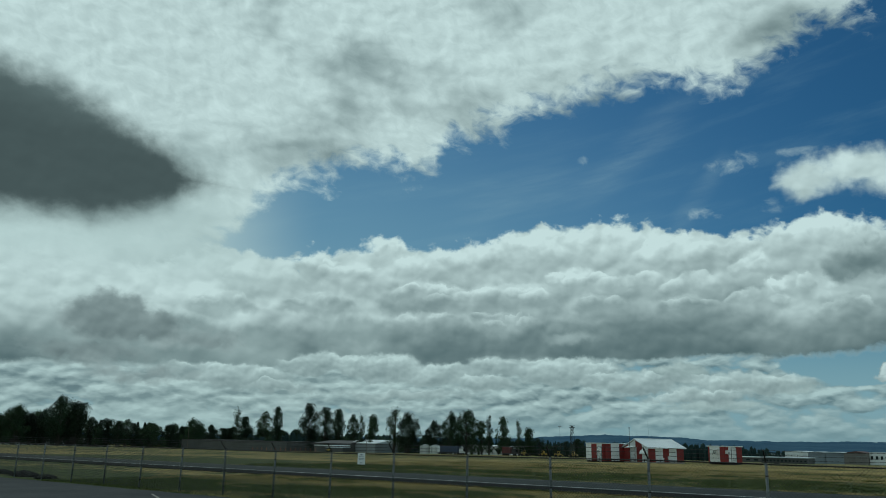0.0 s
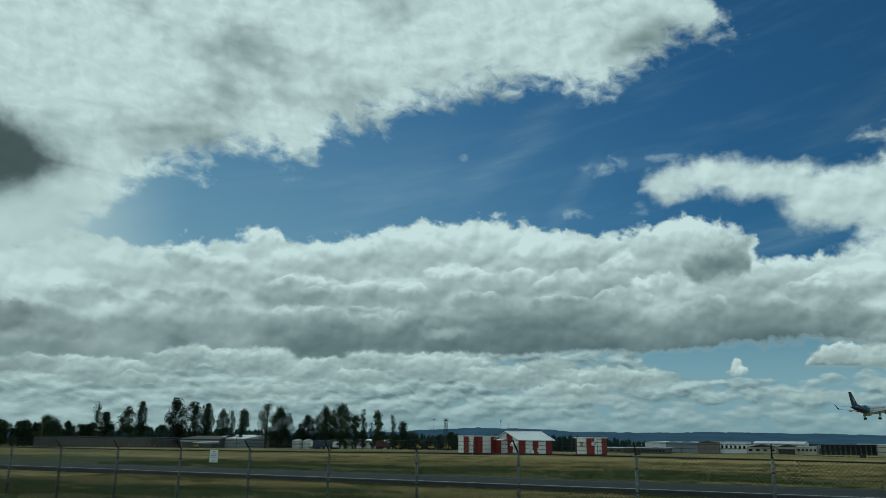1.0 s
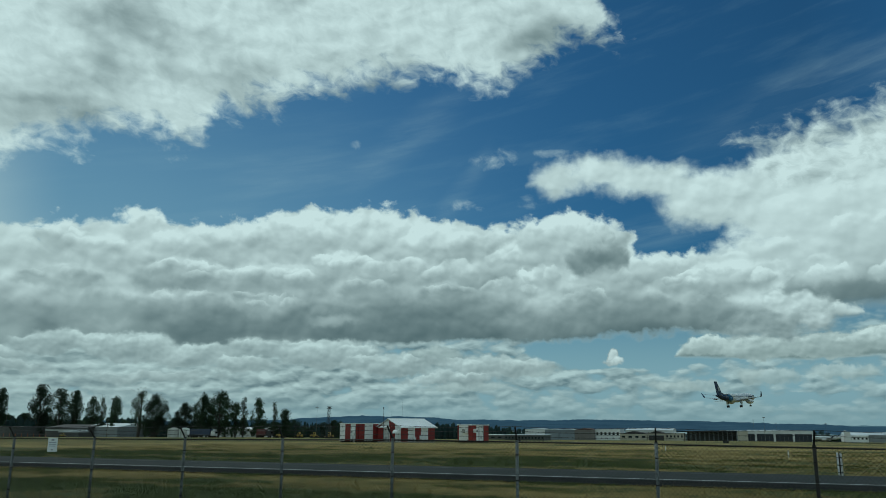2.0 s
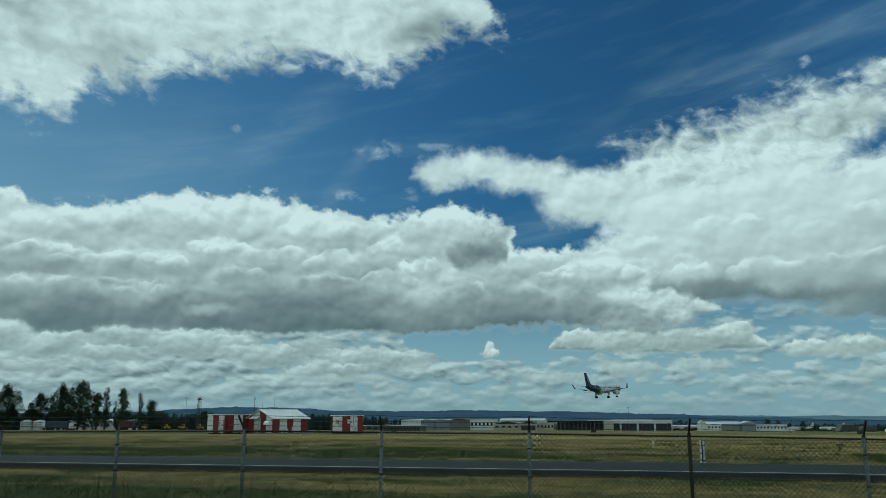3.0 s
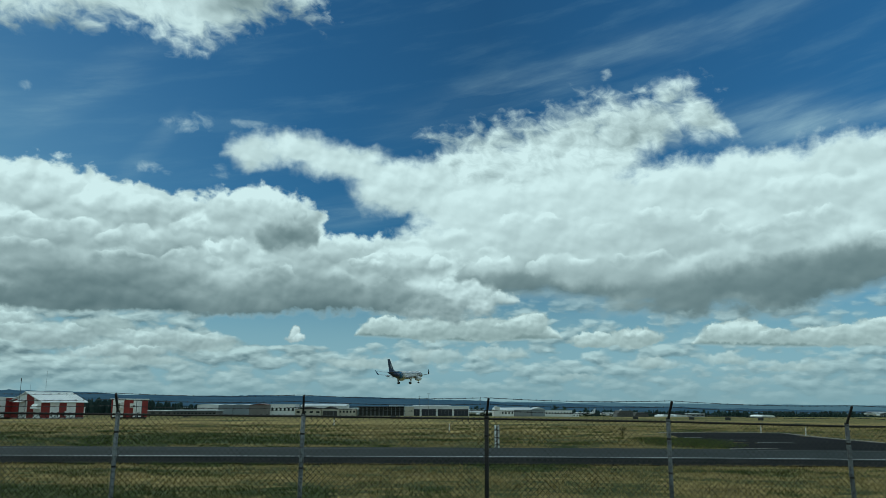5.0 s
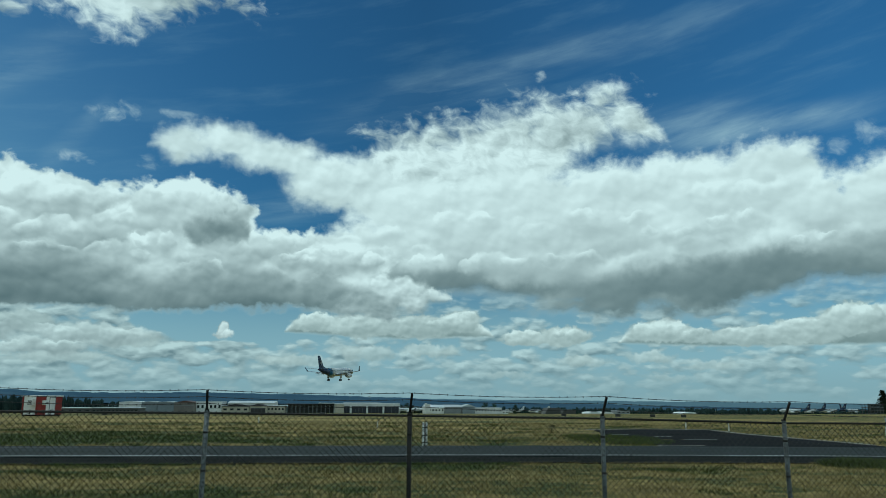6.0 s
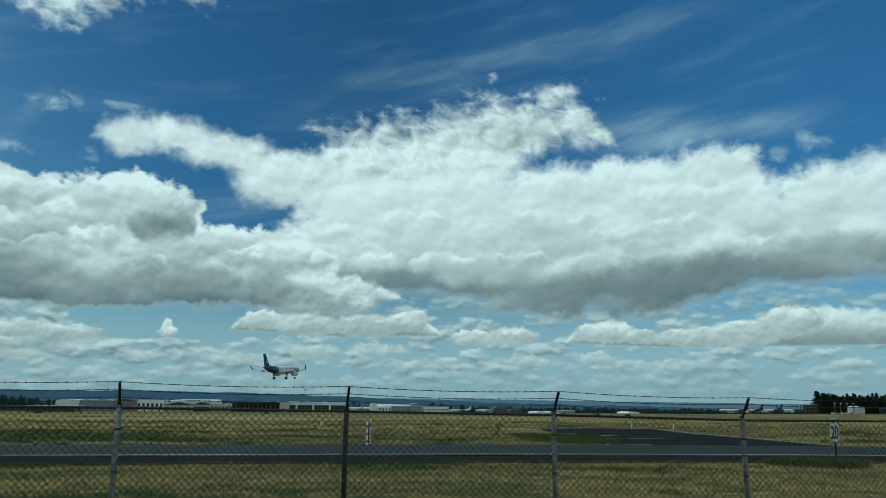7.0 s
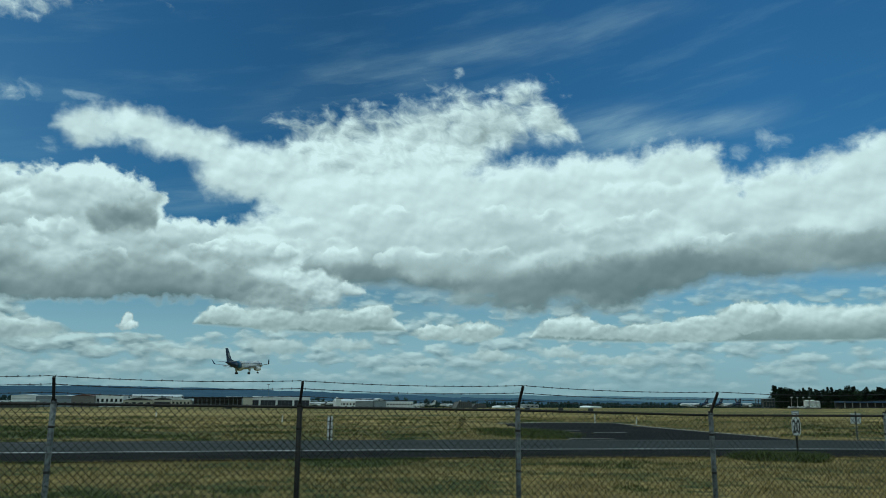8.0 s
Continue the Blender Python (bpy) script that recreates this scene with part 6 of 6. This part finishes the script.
trailer(-245.5, 299, 4, HUT_WHITE, 15, "long white box trailer parked in the yard")
trailer(-240.5, 292, 2, TRUCK_BLUE, 11, "low blue truck with a white cab", WALL_WHITE)
trailer(-213, 300, 10, TRUCK_RED, 4.5, "dark red truck in the yard", BLACK)


def loader(x, y, turn, s=1.0):
    o = thing("earth_mover", pose(x, y, ground_z(x, y), 0, 0, turn) @ Matrix.Scale(s, 4), "yellow earth-moving machine parked in the yard", "machine", "yellow machines")
    part("body", boxes((-2.6, 1.2, -1.1, 1.1, 0.9, 2.2), bevel=0.15), YELLOW, o)
    cab = part("cab", boxes((-0.8, 0.7, -0.8, 0.8, 2.2, 3.6), bevel=0.08), YELLOW, o)
    part("window", boxes((-0.6, 0.5, -0.83, -0.8, 2.5, 3.4)), GLASS, cab)
    part("window", boxes((-0.6, 0.5, 0.8, 0.83, 2.5, 3.4)), GLASS, cab)
    part("arm", rods(((1.0, 0.7, 1.6), (3.0, 0.7, 0.9), 0.16), ((1.0, -0.7, 1.6), (3.0, -0.7, 0.9), 0.16), sides=6), YELLOW, o)
    bm = bmesh.new()
    prism(bm, [(2.9, -1.4, 0.2), (4.0, -1.4, 0.1), (3.9, -1.4, 0.25), (3.2, -1.4, 0.5), (3.2, -1.4, 1.3), (2.9, -1.4, 1.3)], (0, 2.8, 0))
    part("bucket", bm, RUST, o)
    for px in (-1.7, 1.2):
        for q in (-1, 1):
            part("wheel", rods(((px, q * 0.85, 0.8), (px, q * 1.35, 0.8), 0.8), sides=14), TYRE, o)


for k, (x, y, turn) in enumerate(((-203, 300, 10), (-197, 306, 170), (-187, 303, 25), (-180, 304, 190), (-323, 291, 20))):
    loader(x, y, turn, 0.72 if k < 4 else 0.6)
for k in range(14):
    x, y = -352 + k * 3.4, 262 + 0.35 * k
    c = thing("barrier_post", pose(x, y, ground_z(x, y)), "orange plastic barrier post in the field", "barrier", "orange barrier posts")
    part("post", rods(((0, 0, 0), (0, 0, 1.7), 0.16, 0.12), sides=8), ORANGE, c)
    part("foot", rods(((0, 0, -0.1), (0, 0, 0.12), 0.4, 0.35), sides=10), BLACK, c)

# lattice radio tower and poles
T = thing("lattice_tower", pose(-176, 296, ground_z(-176, 296)), "dark steel lattice tower with a platform on top", "tower")
H = 12.8
for sx in (-1, 1):
    for sy in (-1, 1):
        part("leg", rods(((sx * 1.0, sy * 1.0, 0), (sx * 0.45, sy * 0.45, H), 0.10, 0.07), sides=6), RUST, T)
for k in range(8):
    z0, z1 = H * k / 8, H * (k + 1) / 8
    a, b = 1.0 - 0.55 * k / 8, 1.0 - 0.55 * (k + 1) / 8
    part("brace", rods(((-a, -a, z0), (b, -b, z1), 0.05), ((a, -a, z0), (-b, -b, z1), 0.05), ((-a, a, z0), (-b, -b, z1), 0.05), ((a, -a, z0), (b, b, z1), 0.05), sides=4), RUST, T)
part("platform", boxes((-0.9, 0.9, -0.9, 0.9, H, H + 0.2), (-0.9, 0.9, -0.9, -0.82, H + 0.9, H + 1.0), (-0.9, -0.82, -0.9, 0.9, H + 0.9, H + 1.0), (0.82, 0.9, -0.9, 0.9, H + 0.9, H + 1.0)), RUST, T)
part("lamp_head", boxes((-0.5, 0.5, -0.3, 0.3, H + 0.25, H + 0.75), bevel=0.05), BLACK, T)
for x, y, h, r in ((-196, 320, 15, 0.06), (-455, 292, 14, 0.2), (-408, 330, 18, 0.1), (-300, 296, 9, 0.14), (-276, 290, 11, 0.14), (-235, 310, 12, 0.12), (-690, 305, 13, 0.2)):
    p = thing("pole", pose(x, y, ground_z(x, y)), "bare dark pole at the edge of the field", "pole", "bare poles")
    part("shaft", rods(((0, 0, -0.5), (0, 0, h), r, r * 0.7), sides=8), WOOD_POLE, p)
    part("crossarm", boxes((-0.9, 0.9, -0.08, 0.08, h - 0.9, h - 0.75)), WOOD_POLE, p)
for x, y, h in ((5, 700, 19), (-4, 1000, 24), (72, 990, 20), (20, 985, 20)):
    p = thing("flood_mast", pose(x, y, ground_z(x, y)), "tall thin floodlight mast across the field", "mast", "floodlight masts")
    part("shaft", rods(((0, 0, -0.5), (0, 0, h), 0.16, 0.1), sides=6), ZINC, p)
    part("lamp_bar", boxes((-1.2, 1.2, -0.3, 0.3, h, h + 0.5), bevel=0.1), WALL_GREY, p)

# ---- right edge: terminal corner, tanks, light poles, long canopy ----
Z = lambda x, y: ground_z(x, y) - 0.3
BLOCK = thing("glass_block", pose(435.6, 626, Z(441, 626)), "dark glass-fronted three-storey block beside the conifers", "building")
for k in range(4):
    part("floor_slab", boxes((-0.4, 11.8, -0.4, 12.4, 2.75 * k, 2.75 * k + 0.4), bevel=0.04), WALL_DARK if k < 3 else WALL_GREY, BLOCK)
for k in range(5):
    for y in (0.0, 11.6):
        part("column", boxes((k * 2.75, k * 2.75 + 0.4, y, y + 0.4, 0.4, 8.25)), WALL_DARK, BLOCK)
for floor_ in range(3):
    for k in range(4):
        part("pane", boxes((k * 2.75 + 0.4, k * 2.75 + 2.75, 0.15, 0.2, 2.75 * floor_ + (0.42 if floor_ % 2 else 1.1), 2.75 * floor_ + 2.73)), GLASS, BLOCK)
part("core_wall", boxes((3.5, 8.0, 4.0, 8.0, 0.4, 8.2)), WALL_GREY, BLOCK)
part("roof_rail", boxes((-0.3, 11.7, -0.3, -0.2, 9.4, 9.5), *[(x, x + 0.08, -0.3, -0.2, 8.65, 9.4) for x in (-0.3, 2.7, 5.7, 8.7, 11.6)]), ZINC, BLOCK)
for x, r in ((481, 2.5), (486.6, 2.5), (492, 2.3)):
    tank(x, 628, r, 6.6 if x < 490 else 6.0, "white upright fuel tank beside the conifers")
for x in (458, 464, 470, 476):
    p = thing("light_pole", pose(x, 618, Z(x, 618)), "slim light pole with a pale lamp head", "lamp", "light poles by the conifers")
    part("shaft", rods(((0, 0, 0), (0, 0, 9.4), 0.26, 0.2), sides=8), CONCRETE, p)
    part("lamp_head", boxes((-0.6, 1.2, -0.4, 0.4, 9.4, 9.95), bevel=0.05), WALL_WHITE, p)
for k in range(7):
    x = 452 + k * 4.4
    c = thing("parked_car", pose(x, 612, ground_z(x, 612), 0, 0, 5), "small pale car parked below the conifers", "car", "parked cars")
    bm = bmesh.new()
    prism(bm, [(-2.1, -0.85, 0.35), (2.1, -0.85, 0.35), (2.1, -0.85, 0.8), (1.1, -0.85, 0.95), (0.5, -0.85, 1.45), (-1.1, -0.85, 1.45), (-1.9, -0.85, 0.95), (-2.1, -0.85, 0.85)], (0, 1.7, 0))
    part("body", bm, (WALL_WHITE, WALL_GREY, PLATE)[k % 3], c)
    part("window", boxes((-1.2, 0.6, -0.87, -0.855, 1.0, 1.35)), GLASS, c)
    for wx in (-1.3, 1.3):
        for q in (-1, 1):
            part("wheel", rods(((wx, q * 0.7, 0.33), (wx, q * 0.9, 0.33), 0.33), sides=12), TYRE, c)
CAN = thing("long_canopy", pose(512, 622, Z(512, 622)), "long blue-edged canopy on pale columns", "canopy")
part("roof", boxes((0, 75, -3, 9, 5.0, 6.3), bevel=0.08), BLUE_TRIM, CAN)
for k in range(10):
    part("column", boxes((2 + k * 8, 2.7 + k * 8, -2, -1.3, -0.3, 5.0)), CONCRETE, CAN)
part("back_wall", boxes((0, 75, 8.4, 9, -0.3, 5.0)), WALL_DARK, CAN)

# ---- trees ----
def leaves(verts, faces, c, spread, count, size, rnd, flat=1.0):
    for _ in range(count):
        d = Vector((rnd.gauss(0, 1), rnd.gauss(0, 1), rnd.gauss(0, 1))).normalized() * (rnd.random() ** 0.4)
        p = Vector(c) + Vector((d.x * spread, d.y * spread, d.z * spread * flat))
        u = Vector((rnd.gauss(0, 1), rnd.gauss(0, 1), rnd.gauss(0, 0.7))).normalized() * size * rnd.uniform(0.5, 1.2)
        w = u.cross(Vector((rnd.gauss(0, 1), rnd.gauss(0, 1), rnd.gauss(0, 1)))).normalized() * size * rnd.uniform(0.35, 0.8)
        k = len(verts)
        verts += [p - u, p - w * 0.8, p + u, p + w]
        faces.append((k, k + 1, k + 2, k + 3))


def mesh_of(name, verts, faces, material):
    data = bpy.data.meshes.new(name)
    data.from_pydata([tuple(v) for v in verts], [], faces)
    data.materials.append(material)
    return data


def tree_kind(kind, seed, leaf):
    """Trunk with limbs, and a crown of small leaf clumps, both one unit high."""
    rnd = random.Random(seed)
    bm, verts, faces = bmesh.new(), [], []
    top = 20.0
    if kind == "conifer":
        rod(bm, (0, 0, -0.5), (0, 0, top), 0.35, 0.04, sides=7)
        z = 2.0
        while z < top - 0.4:
            reach = (top - z) * 0.24 * rnd.uniform(0.75, 1.15) + 0.35
            for k in range(9):
                a = rnd.uniform(0, 6.283)
                tip = Vector((math.cos(a) * reach, math.sin(a) * reach, z - reach * 0.28))
                for s in (0.35, 0.65, 0.95):
                    leaves(verts, faces, Vector((0, 0, z)).lerp(tip, s), 0.45 * (1.1 - s * 0.5), 5, 0.42, rnd, 0.5)
            z += 0.62
    else:
        shape = {"broad": (0.20, 0.42, 60, 105), "poplar": (0.16, 0.13, 34, 80), "ash": (0.17, 0.23, 40, 75), "thin": (0.22, 0.13, 26, 34), "bush": (0.04, 0.42, 24, 130)}[kind]
        low, wide, lobes, each = shape
        lean = Vector((rnd.uniform(-0.4, 0.4), rnd.uniform(-0.4, 0.4), 0))
        rod(bm, (0, 0, -0.5), lean + Vector((0, 0, top * 0.45)), 0.5, 0.3, sides=9)
        rod(bm, lean + Vector((0, 0, top * 0.44)), lean * 1.5 + Vector((0, 0, top * 0.9)), 0.3, 0.07, sides=8)
        for k in range(lobes):
            h = low + (0.97 - low) * ((k + rnd.random()) / lobes)
            bulge = max(0.16, 1 - (((h - low) / (1 - low) - 0.40) / 0.62) ** 2)
            a, r = rnd.uniform(0, 6.283), top * wide * bulge * rnd.uniform(0.2, 1.0)
            c = Vector((math.cos(a) * r, math.sin(a) * r, top * h)) + lean
            spread = top * (0.115 if kind == "broad" else 0.13 if kind == "bush" else 0.095) * rnd.uniform(0.6, 1.3)
            leaves(verts, faces, c, spread, int(each * 1.7), 0.33, rnd, 1.1)
            foot = lean * 1.2 + Vector((0, 0, max(0.5, c.z - r * 0.9 - 1.5)))
            rod(bm, foot, c, 0.13, 0.03, sides=5)
            if kind == "thin":
                for _ in range(4):
                    rod(bm, foot.lerp(c, rnd.uniform(0.4, 0.9)), c + Vector((rnd.gauss(0, 1), rnd.gauss(0, 1), rnd.uniform(0.3, 2))), 0.05, 0.015, sides=4)
    wood = bpy.data.meshes.new("trunk")
    bm.to_mesh(wood)
    bm.free()
    wood.materials.append(BARK)
    return wood, mesh_of("crown", verts, faces, leaf)


KINDS = {"broad": [tree_kind("broad", 1, LEAF_DARK), tree_kind("broad", 2, LEAF_MID), tree_kind("broad", 9, LEAF_DARK)], "poplar": [tree_kind("poplar", 3, LEAF_DARK), tree_kind("poplar", 4, LEAF_MID)], "ash": [tree_kind("ash", 5, LEAF_MID), tree_kind("ash", 12, LEAF_DARK)],
         "thin": [tree_kind("thin", 6, LEAF_MID), tree_kind("thin", 13, LEAF_DARK)], "bush": [tree_kind("bush", 7, LEAF_DARK), tree_kind("bush", 8, LEAF_MID)], "conifer": [tree_kind("conifer", 10, NEEDLE), tree_kind("conifer", 11, NEEDLE)]}
WORDS = {"broad": "broad dark leafy tree", "poplar": "tall narrow poplar", "ash": "upright loose-crowned leafy tree", "thin": "thin sparsely leaved tree", "bush": "rounded dark green bush", "conifer": "dark pointed conifer"}
tree_rnd = random.Random(21)


def tree(kind, x, y, height, where, wide=1.0, pick=None):
    wood, crown = KINDS[kind][tree_rnd.randrange(len(KINDS[kind])) if pick is None else pick]
    s = height / 20.0
    o = thing("tree" if kind != "bush" else "bush", pose(x, y, ground_z(x, y) - 0.3, 0, 0, tree_rnd.uniform(0, 360)) @ Matrix.Diagonal((s * wide, s * wide, s, 1)), WORDS[kind] + " " + where, "tree" if kind != "bush" else "bush", "trees " + where)
    same("trunk", wood, o, Matrix())
    same("crown", crown, o, Matrix())


EDGE = "at the edge of the airfield"
for kind, x, y, top, wide in (("poplar", -380, 302, 21.5, 1.0), ("ash", -350, 300, 22.5, 1.3), ("ash", -343, 306, 20.5, 1.2), ("thin", -334, 308, 18, 1.0), ("poplar", -328, 302, 19.5, 1.25), ("ash", -320, 306, 16, 1.1), ("thin", -312, 304, 16, 0.9),
                              ("poplar", -299, 300, 15.6, 1.5), ("thin", -286, 302, 19, 1.6), ("broad", -274, 300, 18.2, 0.95), ("broad", -260, 304, 14.0, 1.0), ("thin", -251, 306, 17.5, 0.8), ("broad", -246, 300, 18.0, 0.75), ("broad", -237, 300, 19.4, 1.0), ("ash", -229, 302, 12.5, 1.3), ("thin", -226, 304, 15, 0.9),
                              ("ash", -215.5, 300, 14.3, 1.1), ("thin", -208, 302, 12.8, 0.9), ("poplar", -201.5, 300, 9.2, 1.9), ("thin", -455, 330, 22, 1.0), ("ash", -444, 345, 20, 1.3)):
    back = 1.12 if x < -295 else 1.0  # these stand behind the barns
    x, y, top = x * back, -20 + (y + 20) * back, 2.1 + (top * (0.87 if kind == "broad" else 1.0) - 2.1) * back
    tree(kind, x, y, top - ground_z(x, y), EDGE, wide * (0.9 if kind == "broad" else 0.8))
wood_rnd = random.Random(5)
for k in range(84):
    az = -69 + 21.5 * k / 83 + wood_rnd.uniform(-0.3, 0.3)
    dist = wood_rnd.uniform(600, 690)
    x, y = dist * math.sin(radians(az)), -15 + dist * math.cos(radians(az))
    el = between(az, ((-69, 1.0), (-66.5, 1.35), (-64, 1.5), (-62.5, 1.35), (-61, 1.1), (-58, 1.0), (-56, 0.85), (-52, 0.75), (-47, 0.65))) * wood_rnd.uniform(0.8, 1.06)
    h = 2.1 + dist * math.tan(radians(el)) - ground_z(x, y)
    tree(wood_rnd.choice(("broad", "broad", "ash", "conifer", "conifer")), x, y, h * (0.72 if k % 4 == 0 else 1.0), "in the dark wood beside the field", wood_rnd.uniform(0.9, 1.5))
for az, el, kind, wide in ((-63.9, 2.35, "broad", 1.0), (-62.9, 2.1, "broad", 1.0), (-66.4, 1.75, "broad", 0.9), (-55.7, 1.2, "broad", 1.0), (-52.3, 1.5, "poplar", 1.6)):
    dist = 590
    x, y = dist * math.sin(radians(az)), -15 + dist * math.cos(radians(az))
    tree(kind, x, y, 2.1 + dist * math.tan(radians(el)) - ground_z(x, y), "standing above the dark wood", wide)
for k in range(52):
    az = -61 + 33 * k / 51 + wood_rnd.uniform(-0.3, 0.3)
    dist = wood_rnd.uniform(325, 345) / math.cos(radians(az))
    x, y = dist * math.sin(radians(az)), -15 + dist * math.cos(radians(az))
    tree(wood_rnd.choice(("bush", "broad", "ash", "bush")), x, y, wood_rnd.uniform(5.5, 9.5), "behind the yard", wood_rnd.uniform(1.0, 1.7))
for k in range(90):
    az = 34.9 + 10.5 * k / 89
    dist = wood_rnd.uniform(885, 915)
    x, y = dist * math.sin(radians(az)), -15 + dist * math.cos(radians(az))
    el = between(az, ((34.9, 0.78), (36.0, 0.56), (38, 0.62), (40.5, 0.68), (46, 0.6))) * wood_rnd.uniform(0.66, 1.16)
    tree("conifer" if wood_rnd.random() < 0.86 else "ash", x, y, 2.1 + dist * math.tan(radians(el)) - ground_z(x, y), "in the conifer belt by the terminal", wood_rnd.uniform(1.15, 1.7))
for x, y, h in ((52, 850, 9), (58, 852, 11), (64, 850, 9), (69, 852, 7), (160, 960, 13), (172, 965, 12), (198, 965, 11), (-160, 900, 8), (-255, 850, 9)):
    tree("bush", x, y, h, "between the hangars", 1.3)


def far_wood(name, az0, az1, dist, heights, seed, label):
    """Distant woods: hundreds of rough clumps and pointed tops in one mesh."""
    rnd = random.Random(seed)
    verts, faces = [], []
    arc = radians(az1 - az0) * dist
    count = int(arc / 1.6)
    for k in range(count):
        az = az0 + (az1 - az0) * (k + rnd.random()) / count
        r = dist * rnd.uniform(0.97, 1.06)
        x, y = r * math.sin(radians(az)), -14 + r * math.cos(radians(az))
        z = ground_z(x, y) - 2
        lump = 0.09 * noise.noise((az * 2.3, seed, 0)) + 0.05 * noise.noise((az * 9.0, seed, 4))
        h = (2.1 + r * math.tan(radians(between(az, heights) + lump)) - z) * rnd.uniform(0.62, 1.03)
        if h < 2:
            continue
        w, n, k0 = rnd.uniform(1.6, 3.6), 6, len(verts)
        pointed = rnd.random() < 0.35
        for s, q in ((0.0, 0.8), (0.4, 1.0), (0.72, 0.55 if pointed else 1.05), (0.9, 0.25 if pointed else 0.7)):
            for j in range(n):
                a = 6.283 * j / n
                f = w * q * rnd.uniform(0.6, 1.3)
                verts.append((x + f * math.cos(a), y + f * math.sin(a), z + h * (s + rnd.uniform(-0.04, 0.04))))
        verts.append((x + rnd.uniform(-1, 1), y, z + h))
        for row in (0, 1, 2):
            for j in range(n):
                a, b = k0 + row * n + j, k0 + row * n + (j + 1) % n
                faces.append((a, b, b + n, a + n))
        for j in range(n):
            faces.append((k0 + 3 * n + j, k0 + 3 * n + (j + 1) % n, k0 + 4 * n))
    return tagged(new(name, mesh_of(name, verts, faces, WOODS)), label, "woods", kind="stuff")


far_wood("woods", -52, -24, 560, ((-52, 0.45), (-45, 0.62), (-38, 0.42), (-32, 0.2), (-24, -0.1)), 1, "dark woods behind the yard")
far_wood("woods", -33, -13, 980, ((-33, 0.22), (-24, 0.28), (-19, 0.22), (-17, 0.05), (-13, -0.4)), 2, "dark woods behind the striped huts")
far_wood("woods", -16, 42, 1350, ((-16, -0.35), (-5, -0.5), (5, -0.42), (14, -0.40), (24, -0.42), (33, -0.38), (42, -0.2)), 3, "dark line of woods beyond the hangars")

# ---- hills ----
def hills(name, dist, table, rough, material, seed, label):
    n = 1000
    verts, faces = [], []
    for k in range(n + 1):
        az = -80 + 150 * k / n
        el = between(az, table) + rough * (noise.noise((az * 0.42, seed, 0)) + 0.5 * noise.noise((az * 1.3, seed, 3)) + 0.35 * noise.noise((az * 3.7, seed, 7)) + 0.22 * noise.noise((az * 11.0, seed, 9)))
        x, y = math.sin(radians(az)), math.cos(radians(az))
        top = 2.1 + dist * math.tan(radians(el))
        for s, r in ((0.0, 0.80), (0.35, 0.86), (0.75, 0.93), (1.0, 1.0), (0.6, 1.06)):
            verts.append((x * dist * r, -14 + y * dist * r, -60 + (top + 60) * (0.55 + 0.45 * s)))
    for k in range(n):
        for s in range(4):
            a, b = k * 5 + s, (k + 1) * 5 + s
            faces.append((a, b, b + 1, a + 1))
    ob = new(name, mesh_of(name, verts, faces, material))
    for p in ob.data.polygons:
        p.use_smooth = True
    return tagged(ob, label, "hills", kind="structure")


# no air between: the blue of distance is in the hills' base colour
hills("hills", 3600, ((-80, 0.1), (-34, 0.3), (-31, 0.48), (-27, 0.66), (-23, 0.62), (-20, 0.46), (-16, 0.38), (-12, 0.46), (-5, 0.40), (1.6, 0.22), (7, 0.04), (15, -0.18), (30, -0.4), (70, -0.4)), 0.10, HILL, 2.0, "low wooded hills, distance haze put into their blue-grey colour")
hills("far_hills", 4500, ((-80, 0.0), (-20, 0.1), (0, 0.12), (10, 0.08), (20, 0.02), (26, -0.02), (40, -0.1), (70, -0.1)), 0.05, HILL_FAR, 6.0, "far hills on the horizon, haze put into their pale blue colour")
